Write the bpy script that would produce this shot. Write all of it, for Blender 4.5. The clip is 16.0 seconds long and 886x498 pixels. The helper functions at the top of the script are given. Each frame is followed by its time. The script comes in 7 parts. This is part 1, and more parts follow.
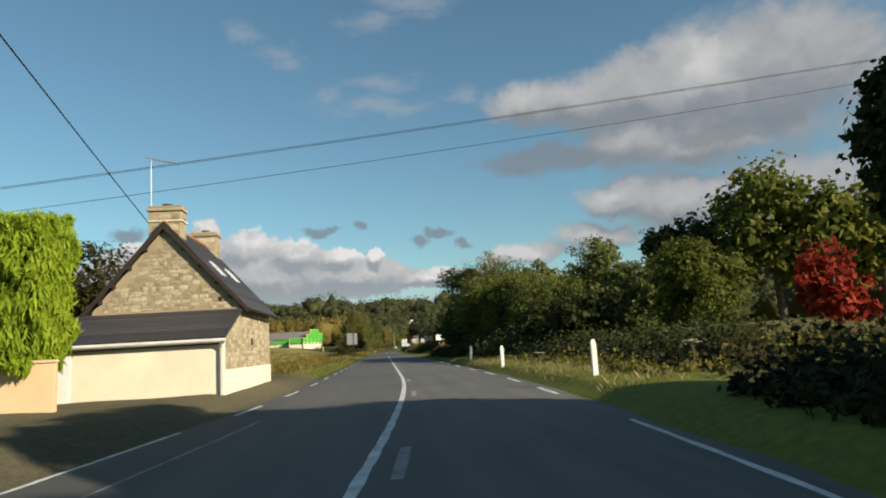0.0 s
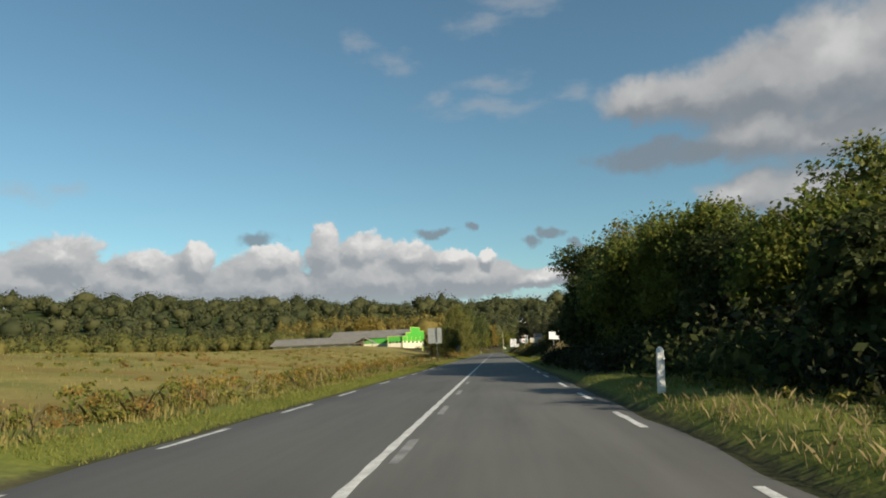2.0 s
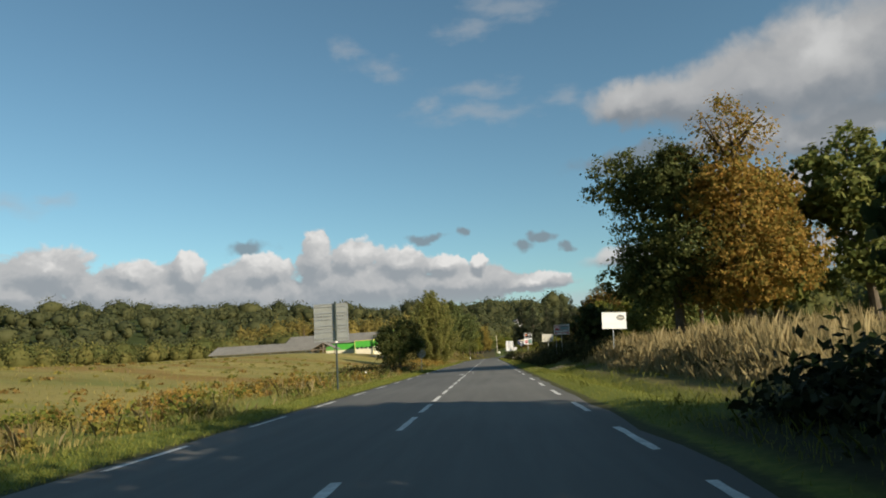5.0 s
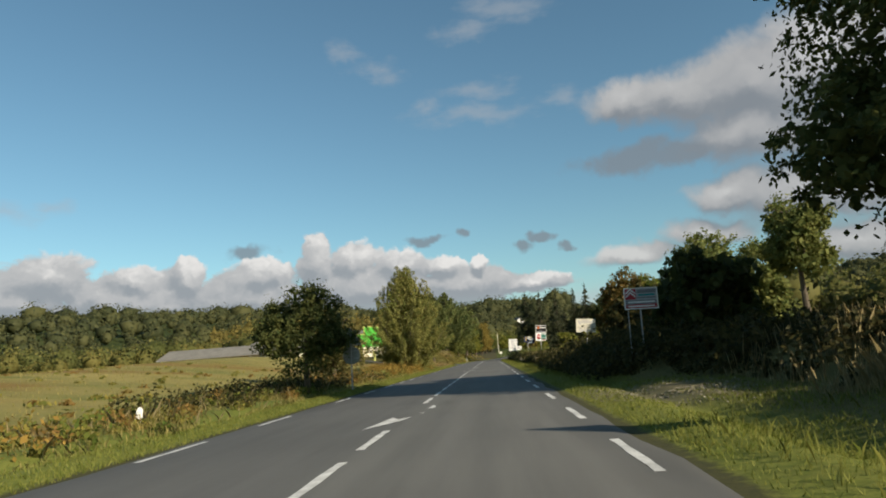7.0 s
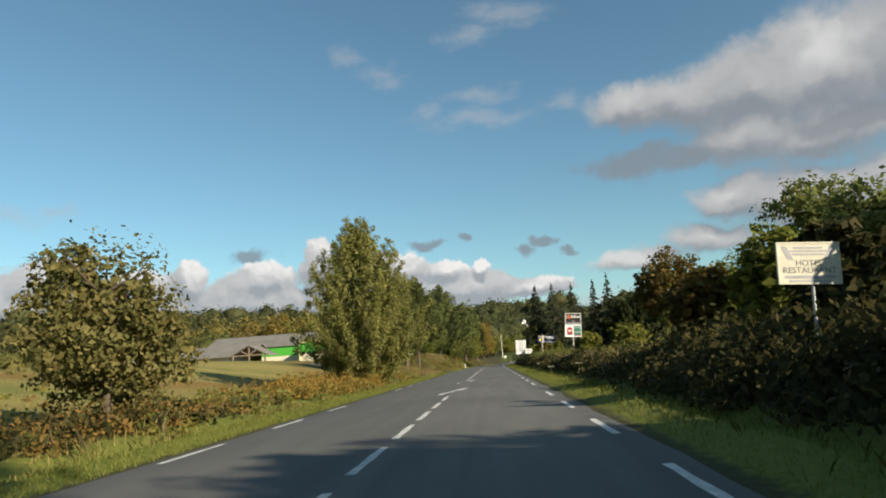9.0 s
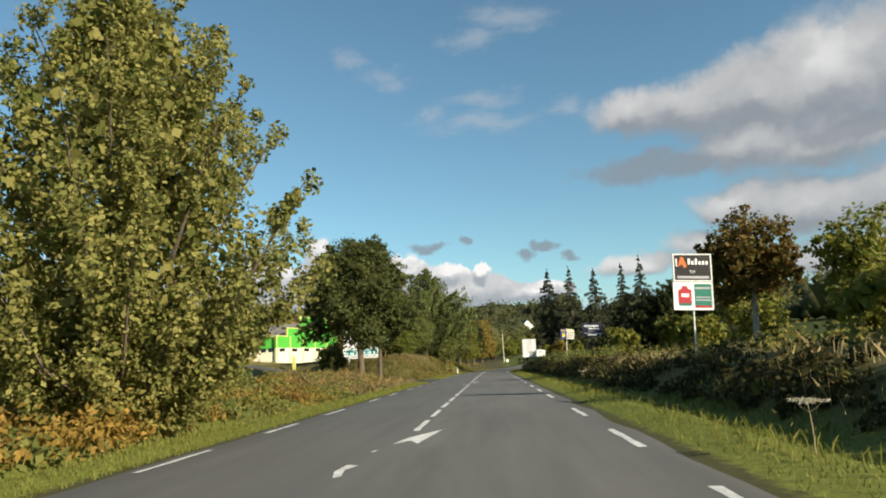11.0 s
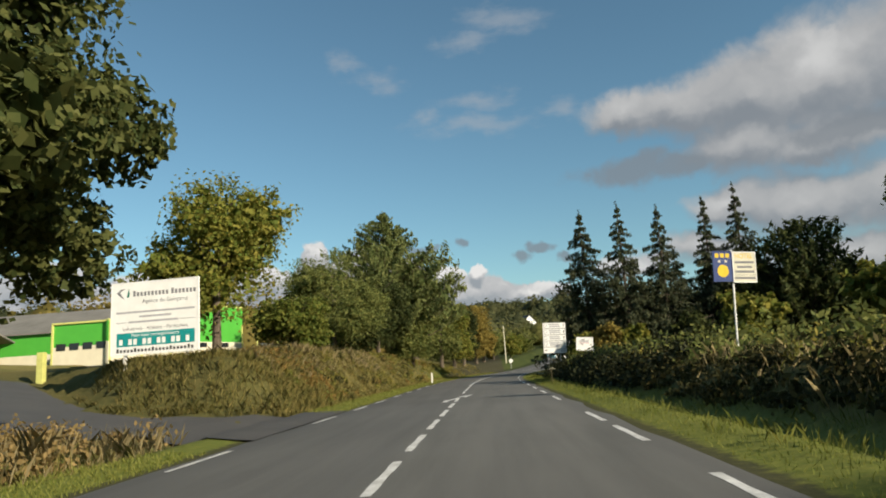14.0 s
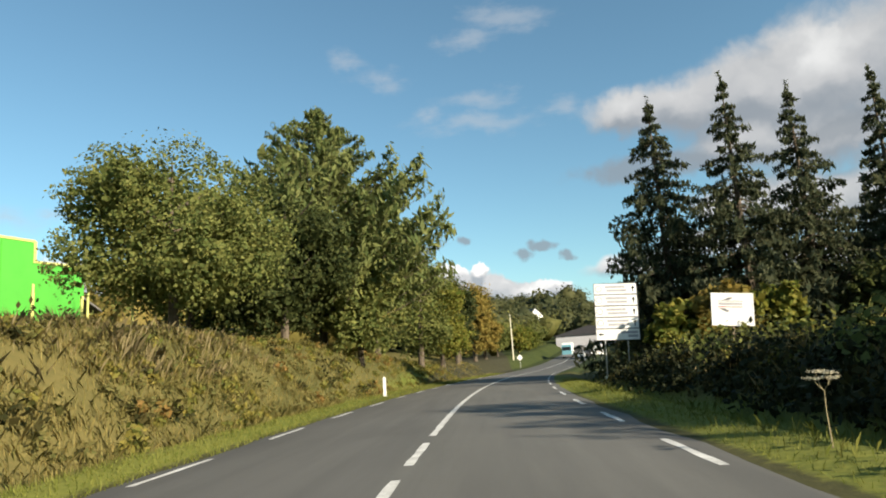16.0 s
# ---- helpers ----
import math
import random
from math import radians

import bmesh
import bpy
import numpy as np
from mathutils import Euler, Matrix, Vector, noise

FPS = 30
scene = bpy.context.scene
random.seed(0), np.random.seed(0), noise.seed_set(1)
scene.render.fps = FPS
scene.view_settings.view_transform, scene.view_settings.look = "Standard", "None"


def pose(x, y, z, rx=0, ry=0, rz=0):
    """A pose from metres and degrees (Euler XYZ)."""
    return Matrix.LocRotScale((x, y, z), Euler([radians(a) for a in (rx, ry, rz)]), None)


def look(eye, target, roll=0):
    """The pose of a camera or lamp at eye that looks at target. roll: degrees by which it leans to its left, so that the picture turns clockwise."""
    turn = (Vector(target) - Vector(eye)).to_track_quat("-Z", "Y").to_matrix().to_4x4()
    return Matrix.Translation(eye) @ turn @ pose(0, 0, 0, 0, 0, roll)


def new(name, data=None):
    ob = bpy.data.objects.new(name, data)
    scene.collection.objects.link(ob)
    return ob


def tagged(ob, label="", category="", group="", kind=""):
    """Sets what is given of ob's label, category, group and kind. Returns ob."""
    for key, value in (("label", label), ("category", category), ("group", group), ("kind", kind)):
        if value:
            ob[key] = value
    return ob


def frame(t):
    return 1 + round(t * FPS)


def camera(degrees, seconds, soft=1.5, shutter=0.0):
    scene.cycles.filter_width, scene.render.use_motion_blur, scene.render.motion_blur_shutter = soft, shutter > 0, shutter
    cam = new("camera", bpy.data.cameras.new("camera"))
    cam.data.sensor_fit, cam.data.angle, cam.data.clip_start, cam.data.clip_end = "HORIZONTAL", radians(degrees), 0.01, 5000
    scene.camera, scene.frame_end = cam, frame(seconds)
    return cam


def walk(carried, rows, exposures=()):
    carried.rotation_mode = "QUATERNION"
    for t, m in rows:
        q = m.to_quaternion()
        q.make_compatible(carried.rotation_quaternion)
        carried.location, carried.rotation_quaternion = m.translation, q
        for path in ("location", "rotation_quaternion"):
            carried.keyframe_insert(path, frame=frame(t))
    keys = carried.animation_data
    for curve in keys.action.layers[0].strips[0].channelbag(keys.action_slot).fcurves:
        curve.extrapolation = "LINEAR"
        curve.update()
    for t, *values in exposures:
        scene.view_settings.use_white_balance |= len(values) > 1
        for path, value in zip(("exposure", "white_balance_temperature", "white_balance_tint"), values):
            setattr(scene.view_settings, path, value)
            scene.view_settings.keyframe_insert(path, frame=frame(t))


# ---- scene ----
cam = camera(67.46, 16.0, soft=1.9)
EYE = 1.44


def aim(x, y, yaw, pitch, lean):
    """A pose over the road: yaw to the left of +y, pitch up, lean of the picture against the clock."""
    return pose(x, y, EYE, 90, 0, yaw) @ pose(0, 0, 0, pitch) @ pose(0, 0, 0, 0, 0, -lean)


PATH = [
    (0, aim(-0.861, 8.891, -5.54, 8.30, 3.42)),
    (0.5, aim(-0.120, 16.900, -3.35, 8.35, 3.10)),
    (1, aim(0.501, 25.445, -0.74, 8.44, 2.59)),
    (1.5, aim(1.186, 33.722, 1.71, 8.55, 2.56)),
    (2, aim(1.703, 42.101, 4.16, 8.83, 2.45)),
    (2.5, aim(1.626, 50.708, 4.80, 8.94, 2.47)),
    (3, aim(1.558, 59.556, 4.00, 9.00, 2.32)),
    (3.5, aim(1.527, 68.630, 3.79, 8.97, 2.28)),
    (4.25, aim(1.680, 82.907, 3.60, 9.08, 2.80)),
    (5, aim(1.980, 97.594, 3.40, 9.28, 3.50)),
    (6, aim(2.240, 116.661, 3.27, 9.52, 4.16)),
    (6.5, aim(2.384, 125.829, 3.33, 9.42, 4.28)),
    (7, aim(2.388, 134.931, 3.38, 9.40, 4.31)),
    (7.5, aim(2.182, 143.792, 3.34, 9.57, 4.31)),
    (8, aim(2.222, 152.773, 3.44, 9.70, 4.47)),
    (8.5, aim(2.135, 161.335, 3.52, 9.74, 4.34)),
    (9.25, aim(2.130, 174.956, 3.54, 9.83, 4.20)),
    (10, aim(2.030, 189.200, 3.57, 9.95, 3.85)),
    (11, aim(1.899, 207.925, 3.59, 10.08, 3.41)),
    (11.5, aim(1.921, 216.585, 3.45, 9.82, 3.78)),
    (12, aim(1.954, 225.921, 3.27, 10.02, 3.87)),
    (12.5, aim(1.874, 235.130, 3.30, 10.13, 3.64)),
    (13, aim(1.784, 244.734, 3.27, 10.26, 3.80)),
    (13.5, aim(1.704, 253.935, 3.26, 10.29, 3.90)),
    (14, aim(1.615, 263.729, 3.23, 10.25, 3.98)),
    (14.5, aim(1.594, 272.907, 3.28, 10.27, 3.88)),
    (15, aim(1.459, 282.399, 3.20, 10.44, 4.12)),
    (15.5, aim(1.444, 291.448, 3.22, 10.33, 4.09)),
    (16, aim(1.386, 300.541, 3.39, 10.12, 3.97)),
]
# the clip's camera lifts its exposure where trees fill the view
EXPOSURES = [(0, 0.75), (3.5, 0.70), (6, 0.75), (8, 0.78), (8.5, 0.84), (9.75, 0.95), (11, 1.05), (11.5, 0.87), (12, 0.80), (12.5, 0.87), (13, 0.95), (13.5, 0.92), (14, 0.77), (14.5, 0.80), (15, 1.02), (15.5, 1.22), (16, 1.25)]
walk(cam, PATH, EXPOSURES)

# ---- world and sun ----
SUN_AZ, SUN_EL = 127.0, 24.0   # degrees clockwise from +y, degrees up
sun_dir = Vector((math.sin(radians(SUN_AZ)) * math.cos(radians(SUN_EL)), math.cos(radians(SUN_AZ)) * math.cos(radians(SUN_EL)), math.sin(radians(SUN_EL))))
sun = new("sun", bpy.data.lights.new("sun", "SUN"))
sun.data.energy, sun.data.angle, sun.data.color = 4.8, radians(0.55), (1.0, 0.87, 0.68)
sun.matrix_world = look(sun_dir * 100, (0, 0, 0))


class Net:
    """A short way to write node trees."""

    def __init__(self, tree):
        self.tree = tree

    def add(self, kind, inputs=(), out=0, **props):
        node = self.tree.nodes.new(kind)
        for key, value in props.items():
            if key == "operation":
                node.operation = value
            elif key == "blend_type":
                node.blend_type = value
            elif key == "data_type":
                node.data_type = value
            elif key == "noise_dimensions":
                node.noise_dimensions = value
            elif key == "interpolation_type":
                node.interpolation_type = value
            elif key == "feature":
                node.feature = value
            elif key == "sky_type":
                node.sky_type = value
        for slot, value in dict(inputs).items():
            if isinstance(value, bpy.types.NodeSocket):
                self.tree.links.new(value, node.inputs[slot])
            else:
                node.inputs[slot].default_value = value
        return node.outputs[out]

    def math(self, op, a, b=0.0, c=0.0):
        return self.add("ShaderNodeMath", {0: a, 1: b, 2: c}, operation=op)

    def vec(self, op, a, b=(0, 0, 0)):
        return self.add("ShaderNodeVectorMath", {0: a, 1: b}, operation=op)

    def noise(self, vector, scale, detail=3.0, rough=0.5, out=0):
        return self.add("ShaderNodeTexNoise", {"Vector": vector, "Scale": scale, "Detail": detail, "Roughness": rough}, out)

    def span(self, value, a, b, c=0.0, d=1.0, smooth=True):
        return self.add("ShaderNodeMapRange", {"Value": value, "From Min": a, "From Max": b, "To Min": c, "To Max": d}, interpolation_type="SMOOTHSTEP" if smooth else "LINEAR")

    def mix(self, fac, a, b, blend="MIX"):
        node = self.tree.nodes.new("ShaderNodeMix")
        node.data_type, node.blend_type = "RGBA", blend
        for slot, value in ((0, fac), (6, a), (7, b)):
            if isinstance(value, bpy.types.NodeSocket):
                self.tree.links.new(value, node.inputs[slot])
            else:
                node.inputs[slot].default_value = value if slot == 0 or len(value) == 4 else (*value, 1.0)
        return node.outputs[2]


world = bpy.data.worlds.new("world")
scene.world = world
world.use_nodes = True
world.node_tree.nodes.clear()
w = Net(world.node_tree)
sky_node = world.node_tree.nodes.new("ShaderNodeTexSky")
sky_node.sky_type, sky_node.sun_disc = "NISHITA", False
sky_node.sun_elevation, sky_node.sun_rotation = radians(SUN_EL), radians(SUN_AZ)
sky_node.air_density, sky_node.dust_density, sky_node.ozone_density = 1.0, 0.6, 1.6
way = w.add("ShaderNodeTexCoord", out=0)
sep = world.node_tree.nodes.new("ShaderNodeSeparateXYZ")
world.node_tree.links.new(way, sep.inputs[0])
azimuth = w.math("MULTIPLY", w.math("ARCTAN2", sep.outputs[0], sep.outputs[1]), 57.2958)
height = w.math("MULTIPLY", w.math("ARCSINE", sep.outputs[2]), 57.2958)
flat = w.add("ShaderNodeCombineXYZ", {0: azimuth, 1: height, 2: 0.0})
# billows: a bent plane of azimuth and height, so that outlines curl
bend = w.vec("SUBTRACT", w.noise(flat, 0.22, 3.0, 0.55, out=1), (0.5, 0.5, 0.5))
curl = w.vec("SUBTRACT", w.noise(flat, 0.9, 4.0, 0.6, out=1), (0.5, 0.5, 0.5))
spot = w.vec("ADD", w.vec("ADD", flat, w.vec("MULTIPLY", bend, (2.4, 1.6, 0.0))), w.vec("MULTIPLY", curl, (1.3, 1.1, 0.0)))
soft_spot = w.vec("ADD", w.vec("ADD", flat, w.vec("MULTIPLY", bend, (4.0, 2.6, 0.0))), w.vec("MULTIPLY", curl, (1.0, 0.8, 0.0)))


def gather(where, clouds, blend):
    """How deep inside any of the clouds (azimuth, elevation and half-widths, in degrees) a direction lies."""
    found = None
    for a, e, ra, re in clouds:
        d = w.add("ShaderNodeVectorMath", {0: w.vec("MULTIPLY", w.vec("SUBTRACT", where, (a, e, 0)), (1 / ra, 1 / re, 0))}, out=1, operation="LENGTH")
        found = d if found is None else w.math("SMOOTH_MIN", found, d, blend)
    return w.math("SUBTRACT", 1.0, found)


def puffs(where, size, amount):
    """Rounded heads of two sizes with fine crumbs, about zero."""
    big = w.add("ShaderNodeTexVoronoi", {"Vector": w.vec("MULTIPLY", where, (0.8, 1.0, 1.0)), "Scale": size, "Smoothness": 0.5, "Detail": 2.0, "Roughness": 0.55, "Lacunarity": 2.3}, feature="SMOOTH_F1")
    crumbs = w.noise(where, size * 1.6, 5.0, 0.62)
    heads = w.math("ADD", w.math("MULTIPLY", w.math("SUBTRACT", 0.5, big), 0.75), w.math("MULTIPLY", w.math("SUBTRACT", crumbs, 0.5), 0.9))
    return w.math("MULTIPLY", heads, amount)


def deep(where, clouds, blend, size, amount):
    return w.math("ADD", gather(where, clouds, blend), puffs(where, size, amount))


def lifted(where, up):
    return w.vec("ADD", where, up)


# cumulus along the horizon, a broad grey bank to the right, thin wisps high up
CUMULUS = [(-39, 6.2, 8, 2.5), (-28, 6.0, 8, 2.4), (-20, 6.0, 7, 2.5), (-10, 6.2, 8, 2.8), (-2, 6.1, 6, 2.0), (4.0, 5.9, 4, 1.0), (-34.6, 8.0, 3.6, 2.4), (-24.7, 8.1, 1.8, 2.0), (-28.5, 7.6, 3.0, 1.5), (-19.3, 7.9, 3.0, 1.9), (-14.4, 9.0, 1.9, 2.8), (-11.0, 8.8, 2.4, 2.1), (-7.0, 8.2, 2.8, 1.7), (-3.5, 7.8, 2.6, 1.3), (-0.3, 8.0, 1.0, 0.75), (-44, 8, 4, 2.4), (-54, 7, 8, 3.5), (-70, 8, 10, 5), (-95, 9, 16, 6)]
BANK = [(13.6, 20.0, 4.2, 2.1), (18.5, 19.6, 5.5, 2.9), (23.5, 19.4, 6, 3.8), (29, 19.6, 6, 5.2), (35, 19.5, 8, 6.5), (22, 15.8, 5, 2.4), (28, 14.8, 6, 2.0), (20.5, 11.4, 4, 1.5), (26, 10.8, 6, 2.6), (34, 10, 8, 3.4), (13.2, 7.3, 4.6, 1.0), (18.8, 8.6, 4, 1.4), (29, 6.4, 8, 1.8), (22, 31, 9, 2.2), (47, 16, 9, 7), (70, 24, 16, 8), (120, 35, 20, 9), (-150, 30, 20, 8)]
WISPS = [(3.6, 28.6, 4.2, 1.3), (0.2, 27.4, 3.0, 0.9), (0.5, 20.7, 6.0, 1.1), (0.8, 22.6, 3.4, 0.9), (-4.0, 21.4, 2.2, 0.7), (-8.1, 24.6, 2.4, 0.9), (-11.1, 26.0, 2.0, 0.8), (8.5, 21.2, 2.2, 1.0), (-37.4, 13.0, 2.6, 0.9), (-34.6, 13.3, 1.8, 0.6)]
SCRAPS = [(13.3, 15.4, 5.0, 1.5), (17.5, 15.0, 3.0, 1.1), (30.5, 15.3, 6.0, 1.2), (5.3, 9.9, 1.5, 0.45), (3.5, 9.2, 1.0, 0.6), (7.3, 8.9, 0.9, 0.4), (-4.8, 10.4, 1.7, 0.45), (-1.6, 10.2, 0.8, 0.45), (-20.0, 10.0, 2.2, 0.7)]
in_cumulus = deep(spot, CUMULUS, 0.22, 0.5, 0.42)
over_cumulus = deep(lifted(spot, (0.3, 0.8, 0)), CUMULUS, 0.22, 0.5, 0.42)
in_bank = w.math("ADD", deep(soft_spot, BANK, 0.45, 0.24, 0.42), 0.1)
over_bank = w.math("ADD", deep(lifted(soft_spot, (0.5, 1.4, 0)), BANK, 0.45, 0.24, 0.42), 0.1)
in_wisps = w.math("ADD", gather(soft_spot, WISPS, 0.2), w.math("MULTIPLY", w.math("SUBTRACT", w.noise(w.vec("MULTIPLY", flat, (0.5, 1.5, 1.0)), 0.55, 5.0, 0.62), 0.5), 2.2))
in_scraps = w.math("ADD", gather(soft_spot, SCRAPS, 0.2), w.math("MULTIPLY", w.math("SUBTRACT", w.noise(flat, 0.5, 5.0, 0.6), 0.5), 1.0))
# heads catch the sun where little cloud lies above them; bases stay grey
heap = w.math("ADD", w.math("MULTIPLY", w.math("SUBTRACT", in_cumulus, over_cumulus), 0.9), w.span(height, 4.5, 10.5, 0.10, 0.40))
heap_color = w.mix(w.span(heap, 0.0, 0.52), (0.186, 0.207, 0.224), (0.296, 0.302, 0.305))
heap_color = w.mix(w.span(heap, 0.46, 0.92), heap_color, (0.475, 0.468, 0.455))
veil = w.math("ADD", w.math("MULTIPLY", w.math("SUBTRACT", in_bank, over_bank), 0.8), 0.22)
glow = w.add("ShaderNodeVectorMath", {0: w.vec("MULTIPLY", w.vec("SUBTRACT", soft_spot, (28.6, 20.9, 0)), (0.26, 0.3, 0))}, out=1, operation="LENGTH")
veil = w.math("ADD", veil, w.span(glow, 1.3, 0.0, 0.0, 0.55))
veil_color = w.mix(w.span(veil, -0.1, 0.62), (0.140, 0.153, 0.168), (0.262, 0.262, 0.262))
veil_color = w.mix(w.span(veil, 0.5, 1.1), veil_color, (0.37, 0.367, 0.36))
haze = w.span(height, -1.0, 9.0, 0.42, 0.0)
SKY = 0.072
sky_color = w.mix(1.0, sky_node.outputs[0], (SKY * 0.80, SKY * 1.02, SKY * 0.95), "MULTIPLY")
sky_color = w.mix(haze, sky_color, (0.20, 0.31, 0.38))
everything = w.mix(w.math("MULTIPLY", w.span(in_wisps, -0.3, 1.2), 0.42), sky_color, (0.25, 0.262, 0.275))
everything = w.mix(w.math("MULTIPLY", w.span(in_bank, -0.16, 0.42), 0.94), everything, veil_color)
everything = w.mix(w.math("MULTIPLY", w.span(in_scraps, -0.15, 0.55), 0.78), everything, (0.128, 0.145, 0.162))
low_veil = w.math("MULTIPLY", w.span(height, 6.0, 3.2), w.span(w.noise(w.vec("MULTIPLY", flat, (0.3, 1.4, 1.0)), 0.35, 4.0, 0.55), 0.3, 0.6, 0.25, 0.85))
everything = w.mix(w.math("MULTIPLY", low_veil, w.span(azimuth, 30.0, 8.0)), everything, (0.27, 0.295, 0.315))
everything = w.mix(w.math("MULTIPLY", w.span(in_cumulus, -0.12, 0.10), w.span(height, 2.6, 5.6, 0.45, 1.0)), everything, heap_color)
back = w.add("ShaderNodeBackground", {0: everything, 1: 1.0})
exit_node = world.node_tree.nodes.new("ShaderNodeOutputWorld")
world.node_tree.links.new(back, exit_node.inputs[0])

# ---- materials ----
def material(name, base, other=None, rough=0.8, scale=4.0, fine=40.0, bump=0.15, metal=0.0, leaf=0.0, per="island", contrast=1.0, gloss=0.3):
    """Two colours mixed by coarse and fine noise, with relief. leaf: share of light that passes through."""
    m = bpy.data.materials.new(name)
    m.use_nodes = True
    m.node_tree.nodes.clear()
    n = Net(m.node_tree)
    other = other or tuple(v * 0.72 for v in base)
    place = n.add("ShaderNodeTexCoord", out=3)
    coarse = n.noise(place, scale, 4.0, 0.6)
    grainy = n.noise(place, fine, 3.0, 0.6)
    fac = n.math("ADD", n.math("MULTIPLY", coarse, 0.65), n.math("MULTIPLY", grainy, 0.35))
    if per == "island":
        fac = n.math("ADD", n.math("MULTIPLY", fac, 0.6), n.math("MULTIPLY", n.add("ShaderNodeNewGeometry", out=8), 0.4))
    elif per == "object":
        fac = n.math("ADD", n.math("MULTIPLY", fac, 0.55), n.math("MULTIPLY", n.add("ShaderNodeObjectInfo", out=5), 0.45))
    fac = n.span(fac, 0.5 - 0.24 / contrast, 0.5 + 0.24 / contrast)
    color = n.mix(fac, base, other)
    shader = m.node_tree.nodes.new("ShaderNodeBsdfPrincipled")
    m.node_tree.links.new(color, shader.inputs["Base Color"])
    shader.inputs["Metallic"].default_value = metal
    shader.inputs["Specular IOR Level"].default_value = gloss
    m.node_tree.links.new(n.span(grainy, 0.25, 0.75, max(0.02, rough - 0.1), min(1.0, rough + 0.1)), shader.inputs["Roughness"])
    if bump:
        relief = n.add("ShaderNodeBump", {"Strength": bump, "Distance": 0.02, "Height": fac if per is None else n.math("ADD", coarse, grainy)})
        m.node_tree.links.new(relief, shader.inputs["Normal"])
    out = m.node_tree.nodes.new("ShaderNodeOutputMaterial")
    if leaf:
        thin = n.add("ShaderNodeBsdfTranslucent", {0: color})
        both = n.add("ShaderNodeMixShader", {0: leaf, 1: shader.outputs[0], 2: thin})
        m.node_tree.links.new(both, out.inputs[0])
    else:
        m.node_tree.links.new(shader.outputs[0], out.inputs[0])
    return m


def foliage(name, a, b, scale=0.5, thin=0.44):
    return material(name, a, b, rough=0.62, scale=scale, fine=6.0, bump=0.0, leaf=thin, per="island", gloss=0.09)


LEAF_OAK = foliage("oak leaves", (0.088, 0.115, 0.033), (0.205, 0.21, 0.062))
LEAF_DARK = foliage("dark leaves", (0.032, 0.046, 0.016), (0.082, 0.094, 0.03))
LEAF_YELLOW = foliage("yellowing leaves", (0.10, 0.135, 0.025), (0.25, 0.225, 0.045))
LEAF_POPLAR = foliage("poplar leaves", (0.115, 0.135, 0.034), (0.29, 0.265, 0.085))
LEAF_BROWN = foliage("autumn leaves", (0.085, 0.085, 0.022), (0.19, 0.115, 0.035))
LEAF_OLIVE = foliage("olive leaves", (0.10, 0.105, 0.034), (0.22, 0.185, 0.065))
LEAF_GOLD = foliage("golden leaves", (0.17, 0.145, 0.035), (0.32, 0.235, 0.06))
LEAF_LIME = foliage("fresh green leaves", (0.07, 0.105, 0.02), (0.18, 0.18, 0.038))
LEAF_RED = foliage("red leaves", (0.22, 0.022, 0.016), (0.34, 0.06, 0.025))
LEAF_CONIFER = foliage("conifer needles", (0.038, 0.052, 0.030), (0.105, 0.112, 0.058))
LEAF_FIR = foliage("fir needles", (0.086, 0.115, 0.037), (0.19, 0.205, 0.07))
LEAF_THUJA = foliage("golden thuja sprays", (0.17, 0.26, 0.02), (0.33, 0.41, 0.035))
LEAF_DEEP = foliage("deep green oak leaves", (0.046, 0.064, 0.02), (0.125, 0.132, 0.042))
LEAF_SCRUB = foliage("bramble leaves", (0.028, 0.034, 0.013), (0.085, 0.072, 0.026))
# leaf green darkened to carry the deep shade of the right-hand undergrowth
LEAF_SHADED = foliage("bramble leaves in shade tone", (0.012, 0.017, 0.007), (0.034, 0.036, 0.014), 0.5, 0.12)
FERN = foliage("bracken fronds", (0.15, 0.112, 0.03), (0.27, 0.16, 0.05), 0.25)
FERN_GOLD = foliage("golden bracken", (0.20, 0.14, 0.03), (0.35, 0.22, 0.055), 0.25)
FERN_TAN = foliage("tan bracken", (0.19, 0.14, 0.055), (0.34, 0.24, 0.10), 0.25)
FERN_GREEN = foliage("green bracken", (0.105, 0.125, 0.03), (0.26, 0.215, 0.05), 0.25)
GRASS = foliage("verge grass", (0.12, 0.145, 0.026), (0.235, 0.235, 0.06), 0.4, 0.45)
STRAW = foliage("dry tall grass", (0.27, 0.225, 0.11), (0.48, 0.40, 0.22), 0.4, 0.55)
FIELD_GRASS = foliage("field grass", (0.17, 0.17, 0.05), (0.37, 0.30, 0.11), 0.12, 0.5)
LEAF_RUST = foliage("rusty oak leaves", (0.15, 0.135, 0.03), (0.36, 0.21, 0.05))
WOODS = foliage("far woods", (0.050, 0.060, 0.028), (0.100, 0.102, 0.042), 0.03)
DRY_STALK = material("dry stalk", (0.30, 0.25, 0.14), None, 0.8, per=None)
DRY_UMBEL = foliage("pale umbels", (0.42, 0.38, 0.26), (0.58, 0.54, 0.42))
WOODS_NEAR = foliage("olive woods", (0.075, 0.09, 0.028), (0.16, 0.15, 0.046), 0.05)
BARK = material("bark", (0.13, 0.10, 0.07), (0.06, 0.05, 0.035), 0.9, 3.0, 25.0, 0.6, per=None)
BIRCH_BARK = material("pale bark", (0.45, 0.42, 0.36), (0.15, 0.13, 0.10), 0.8, 4.0, 25.0, 0.4, per=None)
ASPHALT_SIDE = material("side road asphalt", (0.075, 0.072, 0.068), (0.05, 0.05, 0.05), 0.85, 0.6, 60.0, 0.3, per=None)
